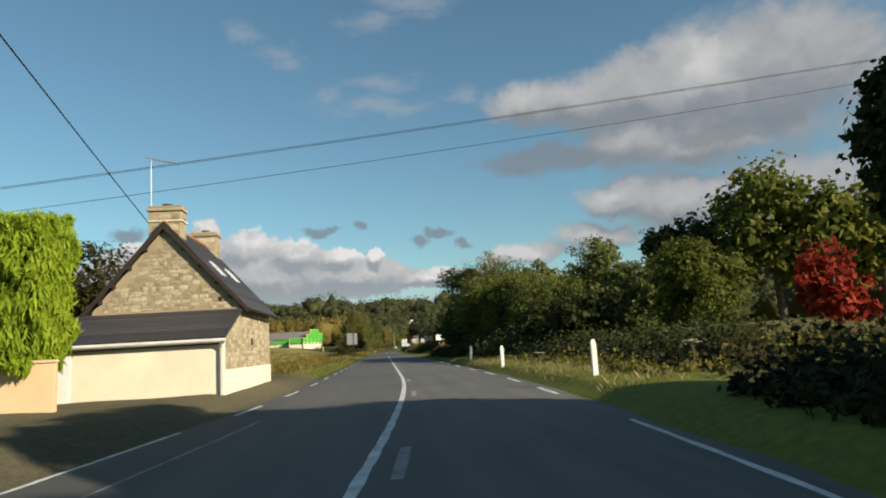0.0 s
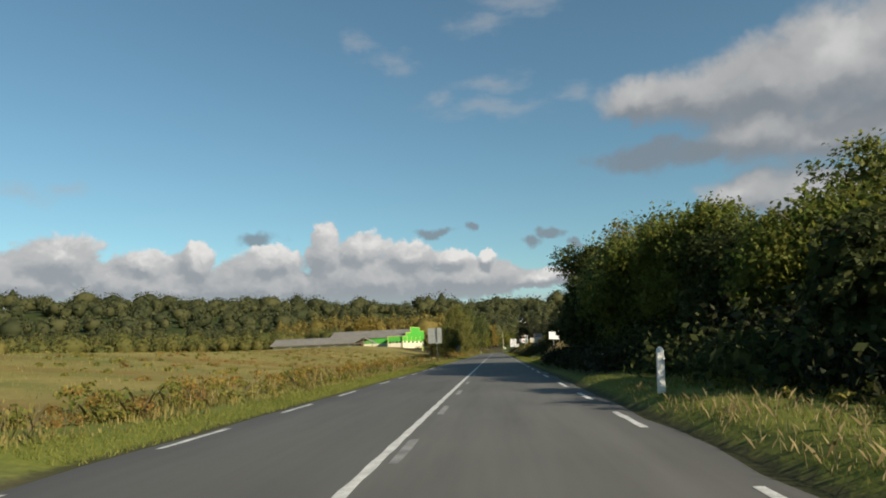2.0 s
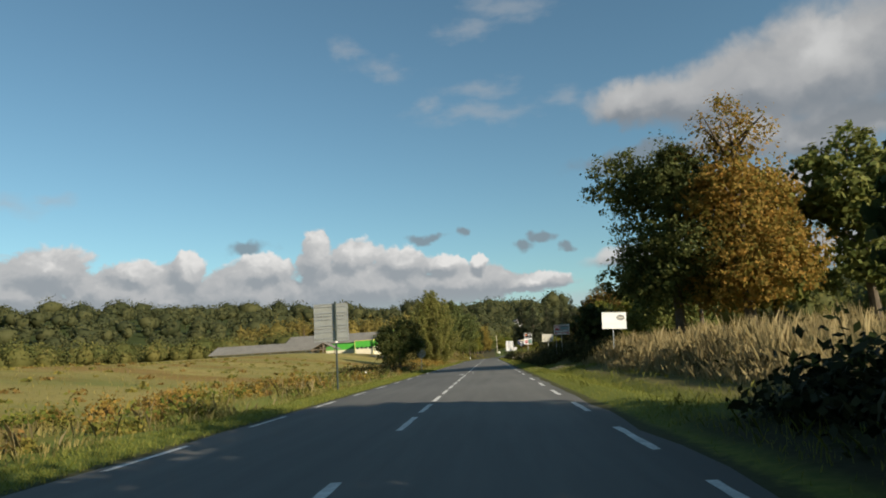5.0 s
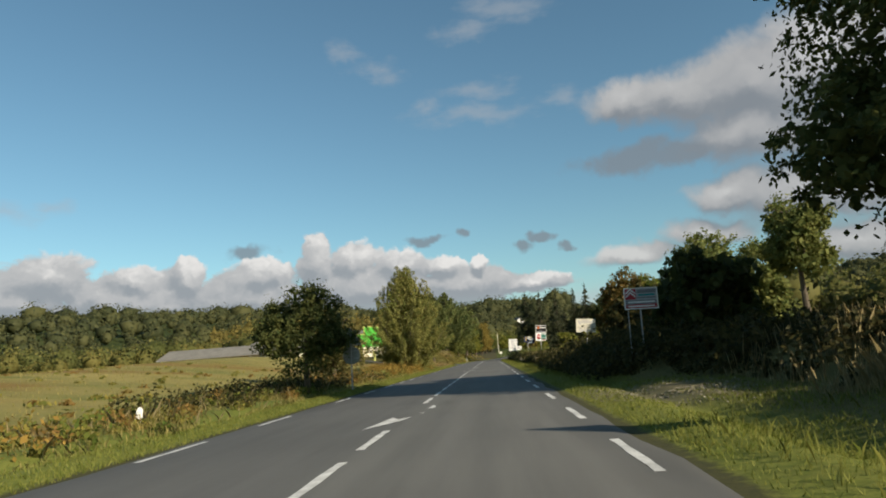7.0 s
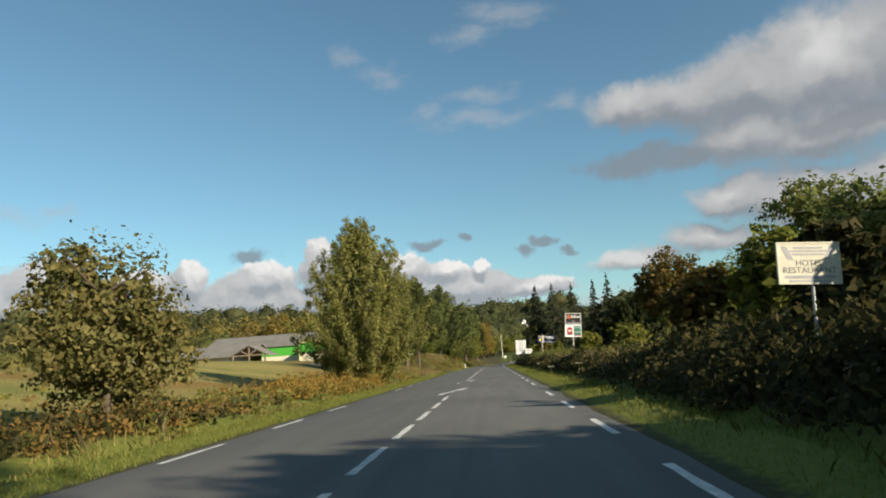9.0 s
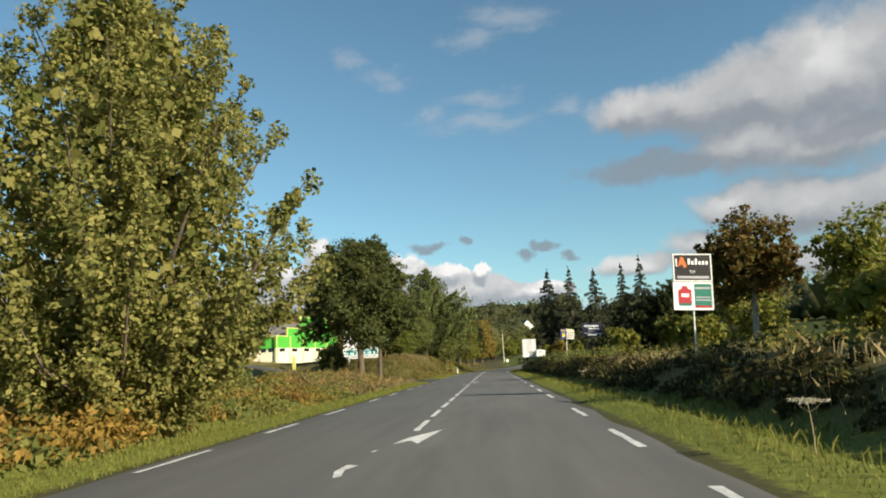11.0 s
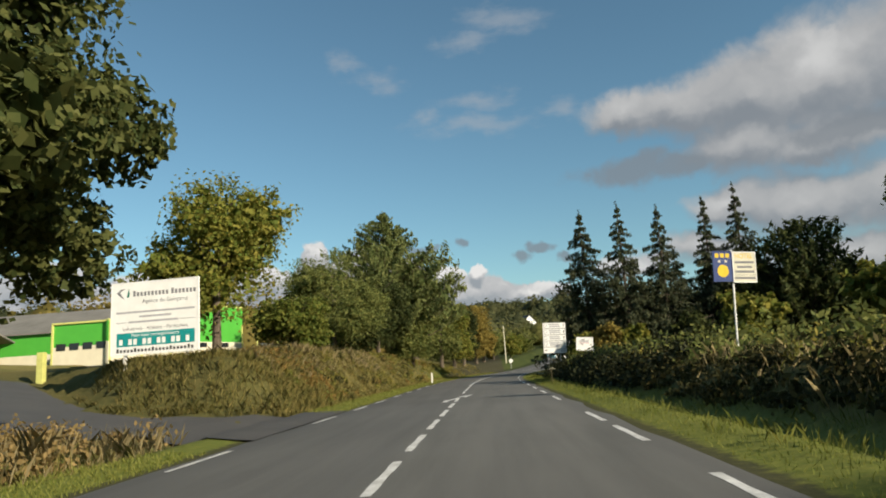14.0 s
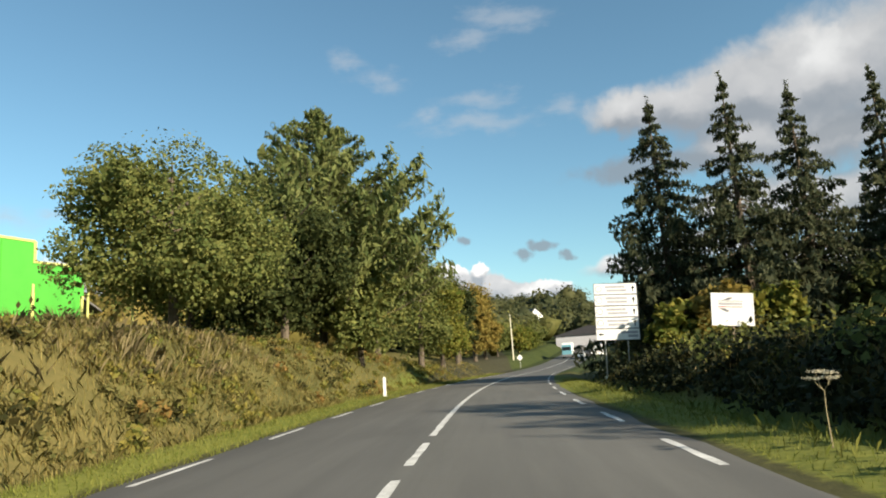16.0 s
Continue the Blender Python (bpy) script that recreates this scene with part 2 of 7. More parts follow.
PAINT_ROAD = material("worn road paint", (0.66, 0.66, 0.63), (0.36, 0.36, 0.34), 0.7, 2.5, 28.0, 0.2, per=None, contrast=1.4)
PAINT_OLD = material("faded road paint", (0.30, 0.30, 0.285), (0.15, 0.15, 0.145), 0.8, 2.5, 28.0, 0.2, per=None, contrast=1.4)
PLASTIC_WHITE = material("white plastic", (0.80, 0.79, 0.75), (0.62, 0.60, 0.55), 0.5, 3.0, 30.0, 0.05, per=None)
STEEL = material("galvanised steel", (0.42, 0.43, 0.43), (0.28, 0.29, 0.29), 0.5, 5.0, 40.0, 0.1, 0.6, per=None)
POST_DARK = material("dark green post", (0.035, 0.05, 0.045), None, 0.5, per=None)
SIGN_BACK = material("dull sign back", (0.33, 0.34, 0.32), (0.24, 0.25, 0.23), 0.55, 1.5, 20.0, 0.05, 0.3, per=None)
SIGN_WHITE = material("white sign face", (0.78, 0.78, 0.76), (0.66, 0.66, 0.63), 0.45, 1.2, 18.0, 0.02, per=None)
SIGN_CREAM = material("weathered cream sign face", (0.66, 0.63, 0.50), (0.48, 0.46, 0.36), 0.6, 1.5, 18.0, 0.02, per=None)
SIGN_NAVY = material("navy sign face", (0.022, 0.026, 0.06), None, 0.4, per=None)
SIGN_BLACK = material("black sign face", (0.02, 0.018, 0.018), None, 0.4, per=None)
SIGN_RED = material("red sign paint", (0.42, 0.03, 0.04), None, 0.45, per=None)
SIGN_GREEN = material("bottle green sign paint", (0.02, 0.17, 0.12), None, 0.45, per=None)
SIGN_TEAL = material("teal sign paint", (0.01, 0.26, 0.26), None, 0.45, per=None)
SIGN_BLUE = material("blue sign paint", (0.035, 0.06, 0.19), None, 0.45, per=None)
SIGN_YELLOW = material("yellow sign paint", (0.72, 0.50, 0.02), None, 0.45, per=None)
SIGN_ORANGE = material("orange sign paint", (0.65, 0.16, 0.03), None, 0.45, per=None)
SIGN_GREY = material("grey sign print", (0.20, 0.20, 0.21), None, 0.5, per=None)
SIGN_MID = material("pale grey sign print", (0.40, 0.40, 0.42), None, 0.5, per=None)
LIME = material("lime green cladding", (0.07, 0.34, 0.042), (0.058, 0.30, 0.036), 0.5, 0.8, 20.0, 0.03, per=None)
LIME_DARK = material("dark green seam", (0.06, 0.36, 0.02), None, 0.5, per=None)
YELLOW_TRIM = material("yellow trim", (0.55, 0.55, 0.17), None, 0.5, per=None)
CREAM = material("cream masonry", (0.62, 0.58, 0.44), (0.52, 0.48, 0.36), 0.85, 1.0, 30.0, 0.1, per=None)
RENDER_WHITE = material("cream white render", (0.74, 0.68, 0.52), (0.62, 0.56, 0.42), 0.9, 0.9, 40.0, 0.15, per=None)
WALL_PEACH = material("peach rendered wall", (0.62, 0.46, 0.27), (0.50, 0.37, 0.22), 0.9, 1.0, 40.0, 0.15, per=None)
STONE = material("granite rubble", (0.49, 0.42, 0.29), (0.27, 0.22, 0.14), 0.9, 6.0, 30.0, 0.8, per="object", contrast=1.2)
MORTAR = material("lime mortar", (0.38, 0.315, 0.20), (0.27, 0.22, 0.14), 0.95, 2.0, 40.0, 0.4, per=None)
SLATE = material("slate", (0.055, 0.052, 0.055), (0.032, 0.031, 0.034), 0.6, 2.0, 30.0, 0.2, per="object")
SLATE_UNDER = material("slate bed", (0.028, 0.027, 0.028), None, 0.8, per=None)
TERRACOTTA = material("terracotta ridge", (0.36, 0.14, 0.075), (0.24, 0.10, 0.06), 0.8, 4.0, 30.0, 0.2, per=None)
FASCIA = material("dark brown fascia", (0.035, 0.025, 0.02), None, 0.7, per=None)
GUTTER = material("white gutter", (0.66, 0.65, 0.62), (0.5, 0.49, 0.46), 0.5, per=None)
WINDOW_GLASS = material("dark window glass", (0.02, 0.024, 0.028), None, 0.08, bump=0.0, per=None, gloss=0.6)
SKYLIGHT = material("skylight glass", (0.55, 0.6, 0.66), None, 0.1, bump=0.0, per=None, gloss=0.6)
ROOF_GREY = material("fibre cement roof", (0.20, 0.19, 0.17), (0.12, 0.115, 0.10), 0.9, 0.4, 8.0, 0.2, per=None)
TIMBER = material("weathered timber", (0.24, 0.19, 0.13), (0.13, 0.10, 0.07), 0.85, 3.0, 20.0, 0.3, per=None)
WIRE = material("black cable", (0.02, 0.02, 0.02), None, 0.6, bump=0.0, per=None)
TRUCK_BLUE = material("light blue cab paint", (0.16, 0.38, 0.46), None, 0.35, per=None)
RUBBER = material("rubber", (0.02, 0.02, 0.02), None, 0.8, per=None)


def road_material():
    """Grey asphalt: lanes polished by wheels, a seam down the middle, patches and stone grain."""
    m = bpy.data.materials.new("asphalt")
    m.use_nodes = True
    m.node_tree.nodes.clear()
    n = Net(m.node_tree)
    place = n.add("ShaderNodeTexCoord", out=3)
    s = m.node_tree.nodes.new("ShaderNodeSeparateXYZ")
    m.node_tree.links.new(place, s.inputs[0])
    along = n.add("ShaderNodeCombineXYZ", {0: n.math("MULTIPLY", s.outputs[0], 1.0), 1: n.math("MULTIPLY", s.outputs[1], 0.06), 2: 0.0})
    streak = n.noise(along, 1.6, 4.0, 0.6)
    patch = n.noise(place, 0.12, 3.0, 0.5)
    grit = n.noise(place, 55.0, 3.0, 0.7)
    tar = n.span(n.noise(n.vec("MULTIPLY", place, (1.0, 0.18, 1.0)), 0.55, 5.0, 0.6), 0.60, 0.72, 0.0, 0.22)
    left = n.span(s.outputs[0], -0.5, 0.3, 1.0, 0.0)
    edge = n.span(n.math("ABSOLUTE", s.outputs[0]), 3.3, 4.5, 0.0, 0.35)
    tone = n.math("ADD", n.math("MULTIPLY", streak, 0.5), n.math("ADD", n.math("MULTIPLY", patch, 0.4), n.math("MULTIPLY", grit, 0.3)))
    color = n.mix(n.span(tone, 0.35, 0.85), (0.10, 0.099, 0.090), (0.168, 0.165, 0.150))
    color = n.mix(n.math("MULTIPLY", left, 0.30), color, (0.080, 0.080, 0.082))
    color = n.mix(edge, color, (0.060, 0.060, 0.060))
    color = n.mix(tar, color, (0.045, 0.045, 0.045))
    shader = m.node_tree.nodes.new("ShaderNodeBsdfPrincipled")
    color = n.mix(1.0, color, (0.79, 0.79, 0.79), "MULTIPLY")
    m.node_tree.links.new(color, shader.inputs["Base Color"])
    shader.inputs["Roughness"].default_value = 0.82
    shader.inputs["Specular IOR Level"].default_value = 0.3
    m.node_tree.links.new(n.add("ShaderNodeBump", {"Strength": 0.35, "Distance": 0.006, "Height": grit}), shader.inputs["Normal"])
    out = m.node_tree.nodes.new("ShaderNodeOutputMaterial")
    m.node_tree.links.new(shader.outputs[0], out.inputs[0])
    return m


def ground_material():
    """Verge grass near the road, dry ochre field beyond it, bare tan earth on the banks, gravel by the house."""
    m = bpy.data.materials.new("ground")
    m.use_nodes = True
    m.node_tree.nodes.clear()
    n = Net(m.node_tree)
    place = n.add("ShaderNodeTexCoord", out=3)
    s = m.node_tree.nodes.new("ShaderNodeSeparateXYZ")
    m.node_tree.links.new(place, s.inputs[0])
    x, y = s.outputs[0], s.outputs[1]
    wobble = n.math("MULTIPLY", n.math("SUBTRACT", n.noise(place, 0.25, 4.0, 0.6), 0.5), 5.0)
    coarse, fine = n.noise(place, 0.05, 4.0, 0.6), n.noise(place, 5.0, 4.0, 0.65)
    both = n.math("ADD", n.math("MULTIPLY", coarse, 0.5), n.math("MULTIPLY", fine, 0.5))
    green = n.mix(n.span(both, 0.3, 0.7), (0.085, 0.115, 0.02), (0.20, 0.205, 0.045))
    field = n.mix(n.span(both, 0.33, 0.67), (0.16, 0.15, 0.045), (0.31, 0.255, 0.085))
    rust = n.span(n.noise(n.vec("MULTIPLY", place, (0.5, 1.0, 1.0)), 0.06, 4.0, 0.6), 0.5, 0.62)
    lush = n.span(n.noise(n.vec("MULTIPLY", place, (0.35, 1.0, 1.0)), 0.13, 5.0, 0.65), 0.5, 0.66)
    field = n.mix(n.math("MULTIPLY", lush, 0.75), field, (0.115, 0.14, 0.035))
    field = n.mix(n.math("MULTIPLY", n.span(n.noise(place, 0.9, 4.0, 0.7), 0.52, 0.7), 0.45), field, (0.13, 0.095, 0.03))
    field = n.mix(n.math("MULTIPLY", rust, 0.7), field, (0.19, 0.105, 0.03))
    meadow = n.mix(n.span(both, 0.35, 0.65), (0.028, 0.042, 0.012), (0.055, 0.068, 0.018))
    dry = n.mix(n.span(both, 0.3, 0.7), (0.08, 0.08, 0.026), (0.18, 0.15, 0.055))
    gravel = n.mix(n.span(n.math("ADD", n.math("MULTIPLY", both, 0.6), n.math("MULTIPLY", n.noise(place, 22.0, 3.0, 0.7), 0.4)), 0.36, 0.64), (0.07, 0.064, 0.038), (0.165, 0.145, 0.09))
    in_field = n.span(n.math("ADD", x, wobble), -8.0, -12.0)
    color = n.mix(in_field, green, field)
    in_dry = n.span(n.math("ADD", x, n.math("MULTIPLY", wobble, 0.3)), 7.0, 8.5)
    color = n.mix(in_dry, color, dry)
    reach = n.math("MAXIMUM", n.math("ABSOLUTE", x), n.math("SUBTRACT", y, 260.0))
    far = n.span(n.math("ADD", reach, n.math("MULTIPLY", wobble, 4.0)), 98.0, 122.0)
    color = n.mix(far, color, meadow)
    layby = n.add("ShaderNodeVectorMath", {0: n.vec("MULTIPLY", n.vec("SUBTRACT", place, (7.4, 156.0, 0.0)), (0.36, 0.22, 0.0))}, out=1, operation="LENGTH")
    color = n.mix(n.span(n.math("ADD", layby, n.math("MULTIPLY", wobble, 0.2)), 1.1, 0.6, 0.0, 0.75), color, gravel)
    lip = n.math("MULTIPLY", n.span(n.math("ADD", n.math("ABSOLUTE", x), n.math("MULTIPLY", fine, 0.5)), 5.35, 5.05), n.span(y, 44.0, 48.0))
    color = n.mix(n.math("MULTIPLY", lip, 0.8), color, (0.045, 0.04, 0.026))
    yard = n.math("MULTIPLY", n.span(n.math("ADD", y, n.math("MULTIPLY", wobble, 0.4)), 52.0, 49.0), n.span(x, -3.5, -4.6))
    color = n.mix(yard, color, gravel)
    bank = n.math("MULTIPLY", n.span(n.math("ADD", y, wobble), 272.0, 285.0), n.span(n.math("ADD", x, n.math("MULTIPLY", wobble, 0.3)), -5.8, -7.0))
    bank = n.math("MULTIPLY", bank, n.span(x, -42.0, -30.0))
    color = n.mix(bank, color, n.mix(n.span(both, 0.3, 0.7), (0.062, 0.068, 0.022), (0.15, 0.125, 0.043)))
    # shade under the right-hand trees, painted near-black brown onto the verge
    verge_shade = n.math("MULTIPLY", n.span(n.math("ADD", x, n.math("MULTIPLY", wobble, 0.12)), 4.9, 5.7), n.math("MAXIMUM", n.math("MULTIPLY", n.span(y, 6.0, 9.0), n.span(y, 22.5, 18.5)), n.math("MULTIPLY", n.span(y, 68.0, 71.5), n.span(y, 114.0, 108.0))))
    verge_shade = n.math("MULTIPLY", verge_shade, n.span(x, 60.0, 40.0))
    color = n.mix(n.math("MULTIPLY", verge_shade, 0.92), color, n.mix(fine, (0.018, 0.017, 0.010), (0.05, 0.042, 0.024)))
    shader = m.node_tree.nodes.new("ShaderNodeBsdfPrincipled")
    color = n.mix(1.0, color, (0.86, 0.86, 0.86), "MULTIPLY")
    m.node_tree.links.new(color, shader.inputs["Base Color"])
    shader.inputs["Roughness"].default_value = 0.95
    shader.inputs["Specular IOR Level"].default_value = 0.1
    m.node_tree.links.new(n.add("ShaderNodeBump", {"Strength": 0.4, "Distance": 0.06, "Height": fine}), shader.inputs["Normal"])
    out = m.node_tree.nodes.new("ShaderNodeOutputMaterial")
    m.node_tree.links.new(shader.outputs[0], out.inputs[0])
    return m


PEBBLE = material("gravel stones", (0.30, 0.27, 0.20), (0.17, 0.15, 0.11), 0.9, 3.0, 30.0, 0.2)
ASPHALT, GROUND = road_material(), ground_material()

# ---- helpers for meshes ----
def mesh_object(name, verts, faces, mat, parent=None, smooth=False, uniform=0):
    """One mesh object from arrays. uniform: corners of each face where all faces have the same number."""
    data = bpy.data.meshes.new(name)
    verts = np.asarray(verts, np.float32).reshape(-1, 3)
    if uniform:
        faces = np.asarray(faces, np.int32).reshape(-1, uniform)
        data.vertices.add(len(verts))
        data.vertices.foreach_set("co", verts.ravel())
        data.loops.add(faces.size)
        data.loops.foreach_set("vertex_index", faces.ravel())
        data.polygons.add(len(faces))
        data.polygons.foreach_set("loop_start", np.arange(0, faces.size, uniform, dtype=np.int32))
        data.update(calc_edges=True)
    else:
        data.from_pydata([tuple(map(float, v)) for v in verts], [], faces)
        data.update()
    data.materials.append(mat)
    if smooth:
        data.shade_smooth()
    ob = new(name, data)
    ob.parent = parent
    return ob


def part(name, bm, mat, parent=None, label="", smooth=False):
    data = bpy.data.meshes.new(name)
    bm.to_mesh(data)
    bm.free()
    data.materials.append(mat)
    if smooth:
        data.shade_smooth()
    ob = new(name, data)
    ob.parent = parent
    return tagged(ob, label) if label else ob


def box(x0, x1, y0, y1, z0, z1, bevel=0.0, bm=None):
    own = bmesh.new()
    bmesh.ops.create_cube(own, size=1.0)
    for v in own.verts:
        v.co = Vector((x0 + (v.co.x + 0.5) * (x1 - x0), y0 + (v.co.y + 0.5) * (y1 - y0), z0 + (v.co.z + 0.5) * (z1 - z0)))
    if bevel:
        bmesh.ops.bevel(own, geom=own.edges[:], offset=bevel, segments=2, affect="EDGES", profile=0.6)
    if bm is None:
        return own
    data = bpy.data.meshes.new("joined")
    own.to_mesh(data)
    own.free()
    bm.from_mesh(data)
    bpy.data.meshes.remove(data)
    return bm


def tube(points, radii, sides=8, bm=None, cap=True):
    """A tapered tube along points."""
    bm = bm or bmesh.new()
    rings = []
    for i, p in enumerate(points):
        p = Vector(p)
        ahead = (Vector(points[min(i + 1, len(points) - 1)]) - Vector(points[max(i - 1, 0)])).normalized()
        side = ahead.cross(Vector((0.31, 0.95, 0.02))).normalized()
        if side.length < 0.1:
            side = Vector((1, 0, 0))
        up = ahead.cross(side)
        r = radii[i] if isinstance(radii, (list, tuple)) else radii
        rings.append([bm.verts.new(p + r * (math.cos(a) * side + math.sin(a) * up)) for a in (k * 2 * math.pi / sides for k in range(sides))])
    for a, b in zip(rings, rings[1:]):
        for k in range(sides):
            bm.faces.new((a[k], a[(k + 1) % sides], b[(k + 1) % sides], b[k]))
    if cap:
        bm.faces.new(rings[0][::-1])
        bm.faces.new(rings[-1])
    return bm


def prism(outline, y0, y1):
    """An outline in x and z, from y0 to y1."""
    bm = bmesh.new()
    a = [bm.verts.new((x, y0, z)) for x, z in outline]
    b = [bm.verts.new((x, y1, z)) for x, z in outline]
    bm.faces.new(a)
    bm.faces.new(b[::-1])
    for i in range(len(a)):
        j = (i + 1) % len(a)
        bm.faces.new((a[j], a[i], b[i], b[j]))
    bmesh.ops.recalc_face_normals(bm, faces=bm.faces[:])
    return bm


def thing(name, label, category, place=(0, 0, 0), turn=0.0, group="", kind=""):
    ob = new(name)
    ob.empty_display_size = 0.3
    ob.matrix_world = pose(*place, 0, 0, turn)
    return tagged(ob, label, category, group, kind)


# ---- the lie of the land ----
HALF = 4.22   # from the centre line to an edge line


def centre(y):
    """The road's centre line: a left-hand bend before the straight, a right-hand one after it."""
    y = np.asarray(y, float)
    late = np.clip(y, 318, 395) - 318
    return -0.0015 * np.clip(45 - y, 0, 90) ** 2 + 0.0012 * late**2 + 0.185 * np.clip(y - 395, 0, None)


def step(v, a, b):
    u = np.clip((v - a) / (b - a), 0, 1)
    return u * u * (3 - 2 * u)


def junction(off):
    """Where the far edge of the side road runs."""
    return 291.0 + 0.25 * np.clip(-off - 6.7, 0, 9.3) + 1.0 * np.clip(-off - 16, 0, 12)


def bay(y):
    """How far the right bank draws back: along the wide verge and round the bare pull-in."""
    return 1.5 * step(y, 108, 120) * (1 - step(y, 138, 148)) + 2.6 * step(y, 143, 155) * (1 - step(y, 161, 166))


def grade(y):
    """The road's climb beyond the bend."""
    y = np.asarray(y, float)
    return 0.0002 * (np.clip(y, 385, 470) - 385) ** 2 + 0.02 * np.clip(y - 470, 0, 80)


def hill(x, y):
    return 85 * step(np.hypot(x, np.asarray(y, float) - 150), 300, 1150) * (0.85 + 0.15 * np.sin(x * 0.004 + 1) * np.cos(y * 0.003))


def road_height(y):
    return grade(y) + hill(centre(y), y)


def land(x, y):
    """The height of the ground."""
    x, y = np.asarray(x, float), np.asarray(y, float)
    off = x - centre(y)
    hills = hill(x, y) + grade(y) * (1 - step(np.abs(off), 50, 140))
    left = (3.0 + 1.7 * step(y, 190, 270)) * step(-off, 9, 48) * step(y, 40, 90) + 0.25 * step(-off, 4.6, 6.5) * (1 - step(y, 46, 60))
    bank = (2.75 + 0.6 * step(y, 298, 312)) * step(-off, 6.2, 11.5) * step(y - junction(off), 0.2, 3.4) * (1 - 0.4 * step(y, 345, 380)) + 1.1 * step(-off, 7.5, 13) * step(y, 205, 250) * (1 - step(y, 272, 281))
    left = np.maximum(left, bank)
    verge = 0.12 * step(np.abs(off), 4.7, 6.2) - 0.25 * np.exp(-((np.abs(off) - 7.0) / 0.6) ** 2) * step(y, 112, 120)
    foot = bay(y)
    right = (1.05 - 0.15 * step(y, 146, 162)) * step(off, 7.7 + foot, 9.6 + foot + 1.0 * (1 - step(y, 146, 162))) * step(y, 108, 122) * (1 - step(y, 330, 345)) + 0.3 * step(off, 8, 14) + 1.0 * step(off, 12, 40)
    verge = verge + 0.24 * step(off, 4.75, 5.35) * step(y, 4, 14) * (1 - step(y, 72, 92))
    near = np.where(off < 0, left, right) + verge
    rough = 0.05 * np.sin(x * 1.7 + np.sin(y * 0.9)) * np.cos(y * 1.3) * step(np.abs(off), 5.2, 6.5)
    return near * step(np.abs(off), 4.5, 5.0) + rough + hills - 0.05


xs = np.concatenate([np.linspace(-1800, -200, 25)[:-1], np.linspace(-200, -60, 15)[:-1], np.linspace(-60, -16, 31)[:-1], np.linspace(-16, 16, 81)[:-1], np.linspace(16, 60, 31)[:-1], np.linspace(60, 200, 15)[:-1], np.linspace(200, 1800, 25)])
ys = np.concatenate([np.linspace(-900, -40, 14)[:-1], np.linspace(-40, 284, 99)[:-1], np.linspace(284, 308, 25)[:-1], np.linspace(308, 420, 36)[:-1], np.linspace(420, 700, 41)[:-1], np.linspace(700, 2600, 30)])
gx, gy = np.meshgrid(xs, ys)
gx = gx + centre(gy) * np.exp(-(gx / 60) ** 2)
gz = land(gx, gy)
nx, ny = len(xs), len(ys)
cell = (np.arange(ny - 1)[:, None] * nx + np.arange(nx - 1)[None, :]).ravel()
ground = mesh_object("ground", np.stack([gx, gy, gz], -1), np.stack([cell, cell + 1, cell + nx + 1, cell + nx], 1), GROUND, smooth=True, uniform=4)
tagged(ground, "grassy verges, ochre dry field and far hills", "ground", kind="structure")

# ---- the road ----
ry = np.concatenate([np.arange(-60, 420, 2.0), np.arange(420, 720, 5.0)])
offs = np.array([-4.62, -4.4, -2.2, 0, 2.2, 4.4, 4.66])
fall = np.array([-0.045, -0.012, -0.004, 0.0, -0.004, -0.012, -0.045])
verts = []
for y in ry:
    ragged = 0.06 * math.sin(y * 2.1) + 0.05 * math.sin(y * 0.83 + 1)
    for o, f in zip(offs, fall):
        verts.append((centre(y) + o + (ragged * np.sign(o) if abs(o) > 4.5 else 0), y, f + float(road_height(y))))
k = len(offs)
cell = (np.arange(len(ry) - 1)[:, None] * k + np.arange(k - 1)[None, :]).ravel()
road = mesh_object("road", verts, np.stack([cell, cell + 1, cell + k + 1, cell + k], 1), ASPHALT, uniform=4)
tagged(road, "grey worn asphalt country road with a darker seam", "road", kind="structure")
# side road that joins from the left, and the paved mouth of a track after the house
side = []
for u in np.linspace(0, 1, 41):
    x = -4.5 - 30 * u
    half = 4.3 + 1.5 * (1 - min(1, u * 5)) ** 2
    mid = float(junction(x)) - 4.4
    for v in np.linspace(-1, 1, 9):
        y = mid + half * v
        side.append((x, y, float(land(x, y)) + 0.045 if u > 0.02 else -0.006))
cell = (np.arange(40)[:, None] * 9 + np.arange(8)[None, :]).ravel()
side_road = mesh_object("side_road", side, np.stack([cell, cell + 9, cell + 10, cell + 1], 1), ASPHALT_SIDE, uniform=4)
tagged(side_road, "dark asphalt side road joining at a junction", "road", kind="structure")


def strip(y0, y1, off, width, bm, rise=0.004, seed=0.0):
    """A painted line on the road, its edges a little worn."""
    count = max(2, int((y1 - y0) / 0.5) + 1)
    rows = []
    for i in range(count):
        y = y0 + (y1 - y0) * i / (count - 1)
        worn = [0.012 * math.sin(y * 9.1 + off + s * 2 + seed) for s in (0, 1)]
        c = float(centre(y)) + off
        rows.append((bm.verts.new((c - width / 2 + worn[0], y, rise)), bm.verts.new((c + width / 2 + worn[1], y, rise))))
    for a, b in zip(rows, rows[1:]):
        bm.faces.new((a[0], a[1], b[1], b[0]))


def marking(name, label, build, paint=PAINT_ROAD):
    bm = bmesh.new()
    build(bm)
    for v in bm.verts:
        v.co.z += float(road_height(v.co.y)) - 0.012 * min(1.0, abs(v.co.x - float(centre(v.co.y))) / 4.4) ** 2
    return tagged(part(name, bm, paint), label, "road marking", "road markings", "structure")


def dashes(first, last, length, period, off, width, name, label):
    y = first
    while y < last:
        marking(name, label, lambda bm: strip(y, y + length, off, width, bm, seed=y))
        y += period


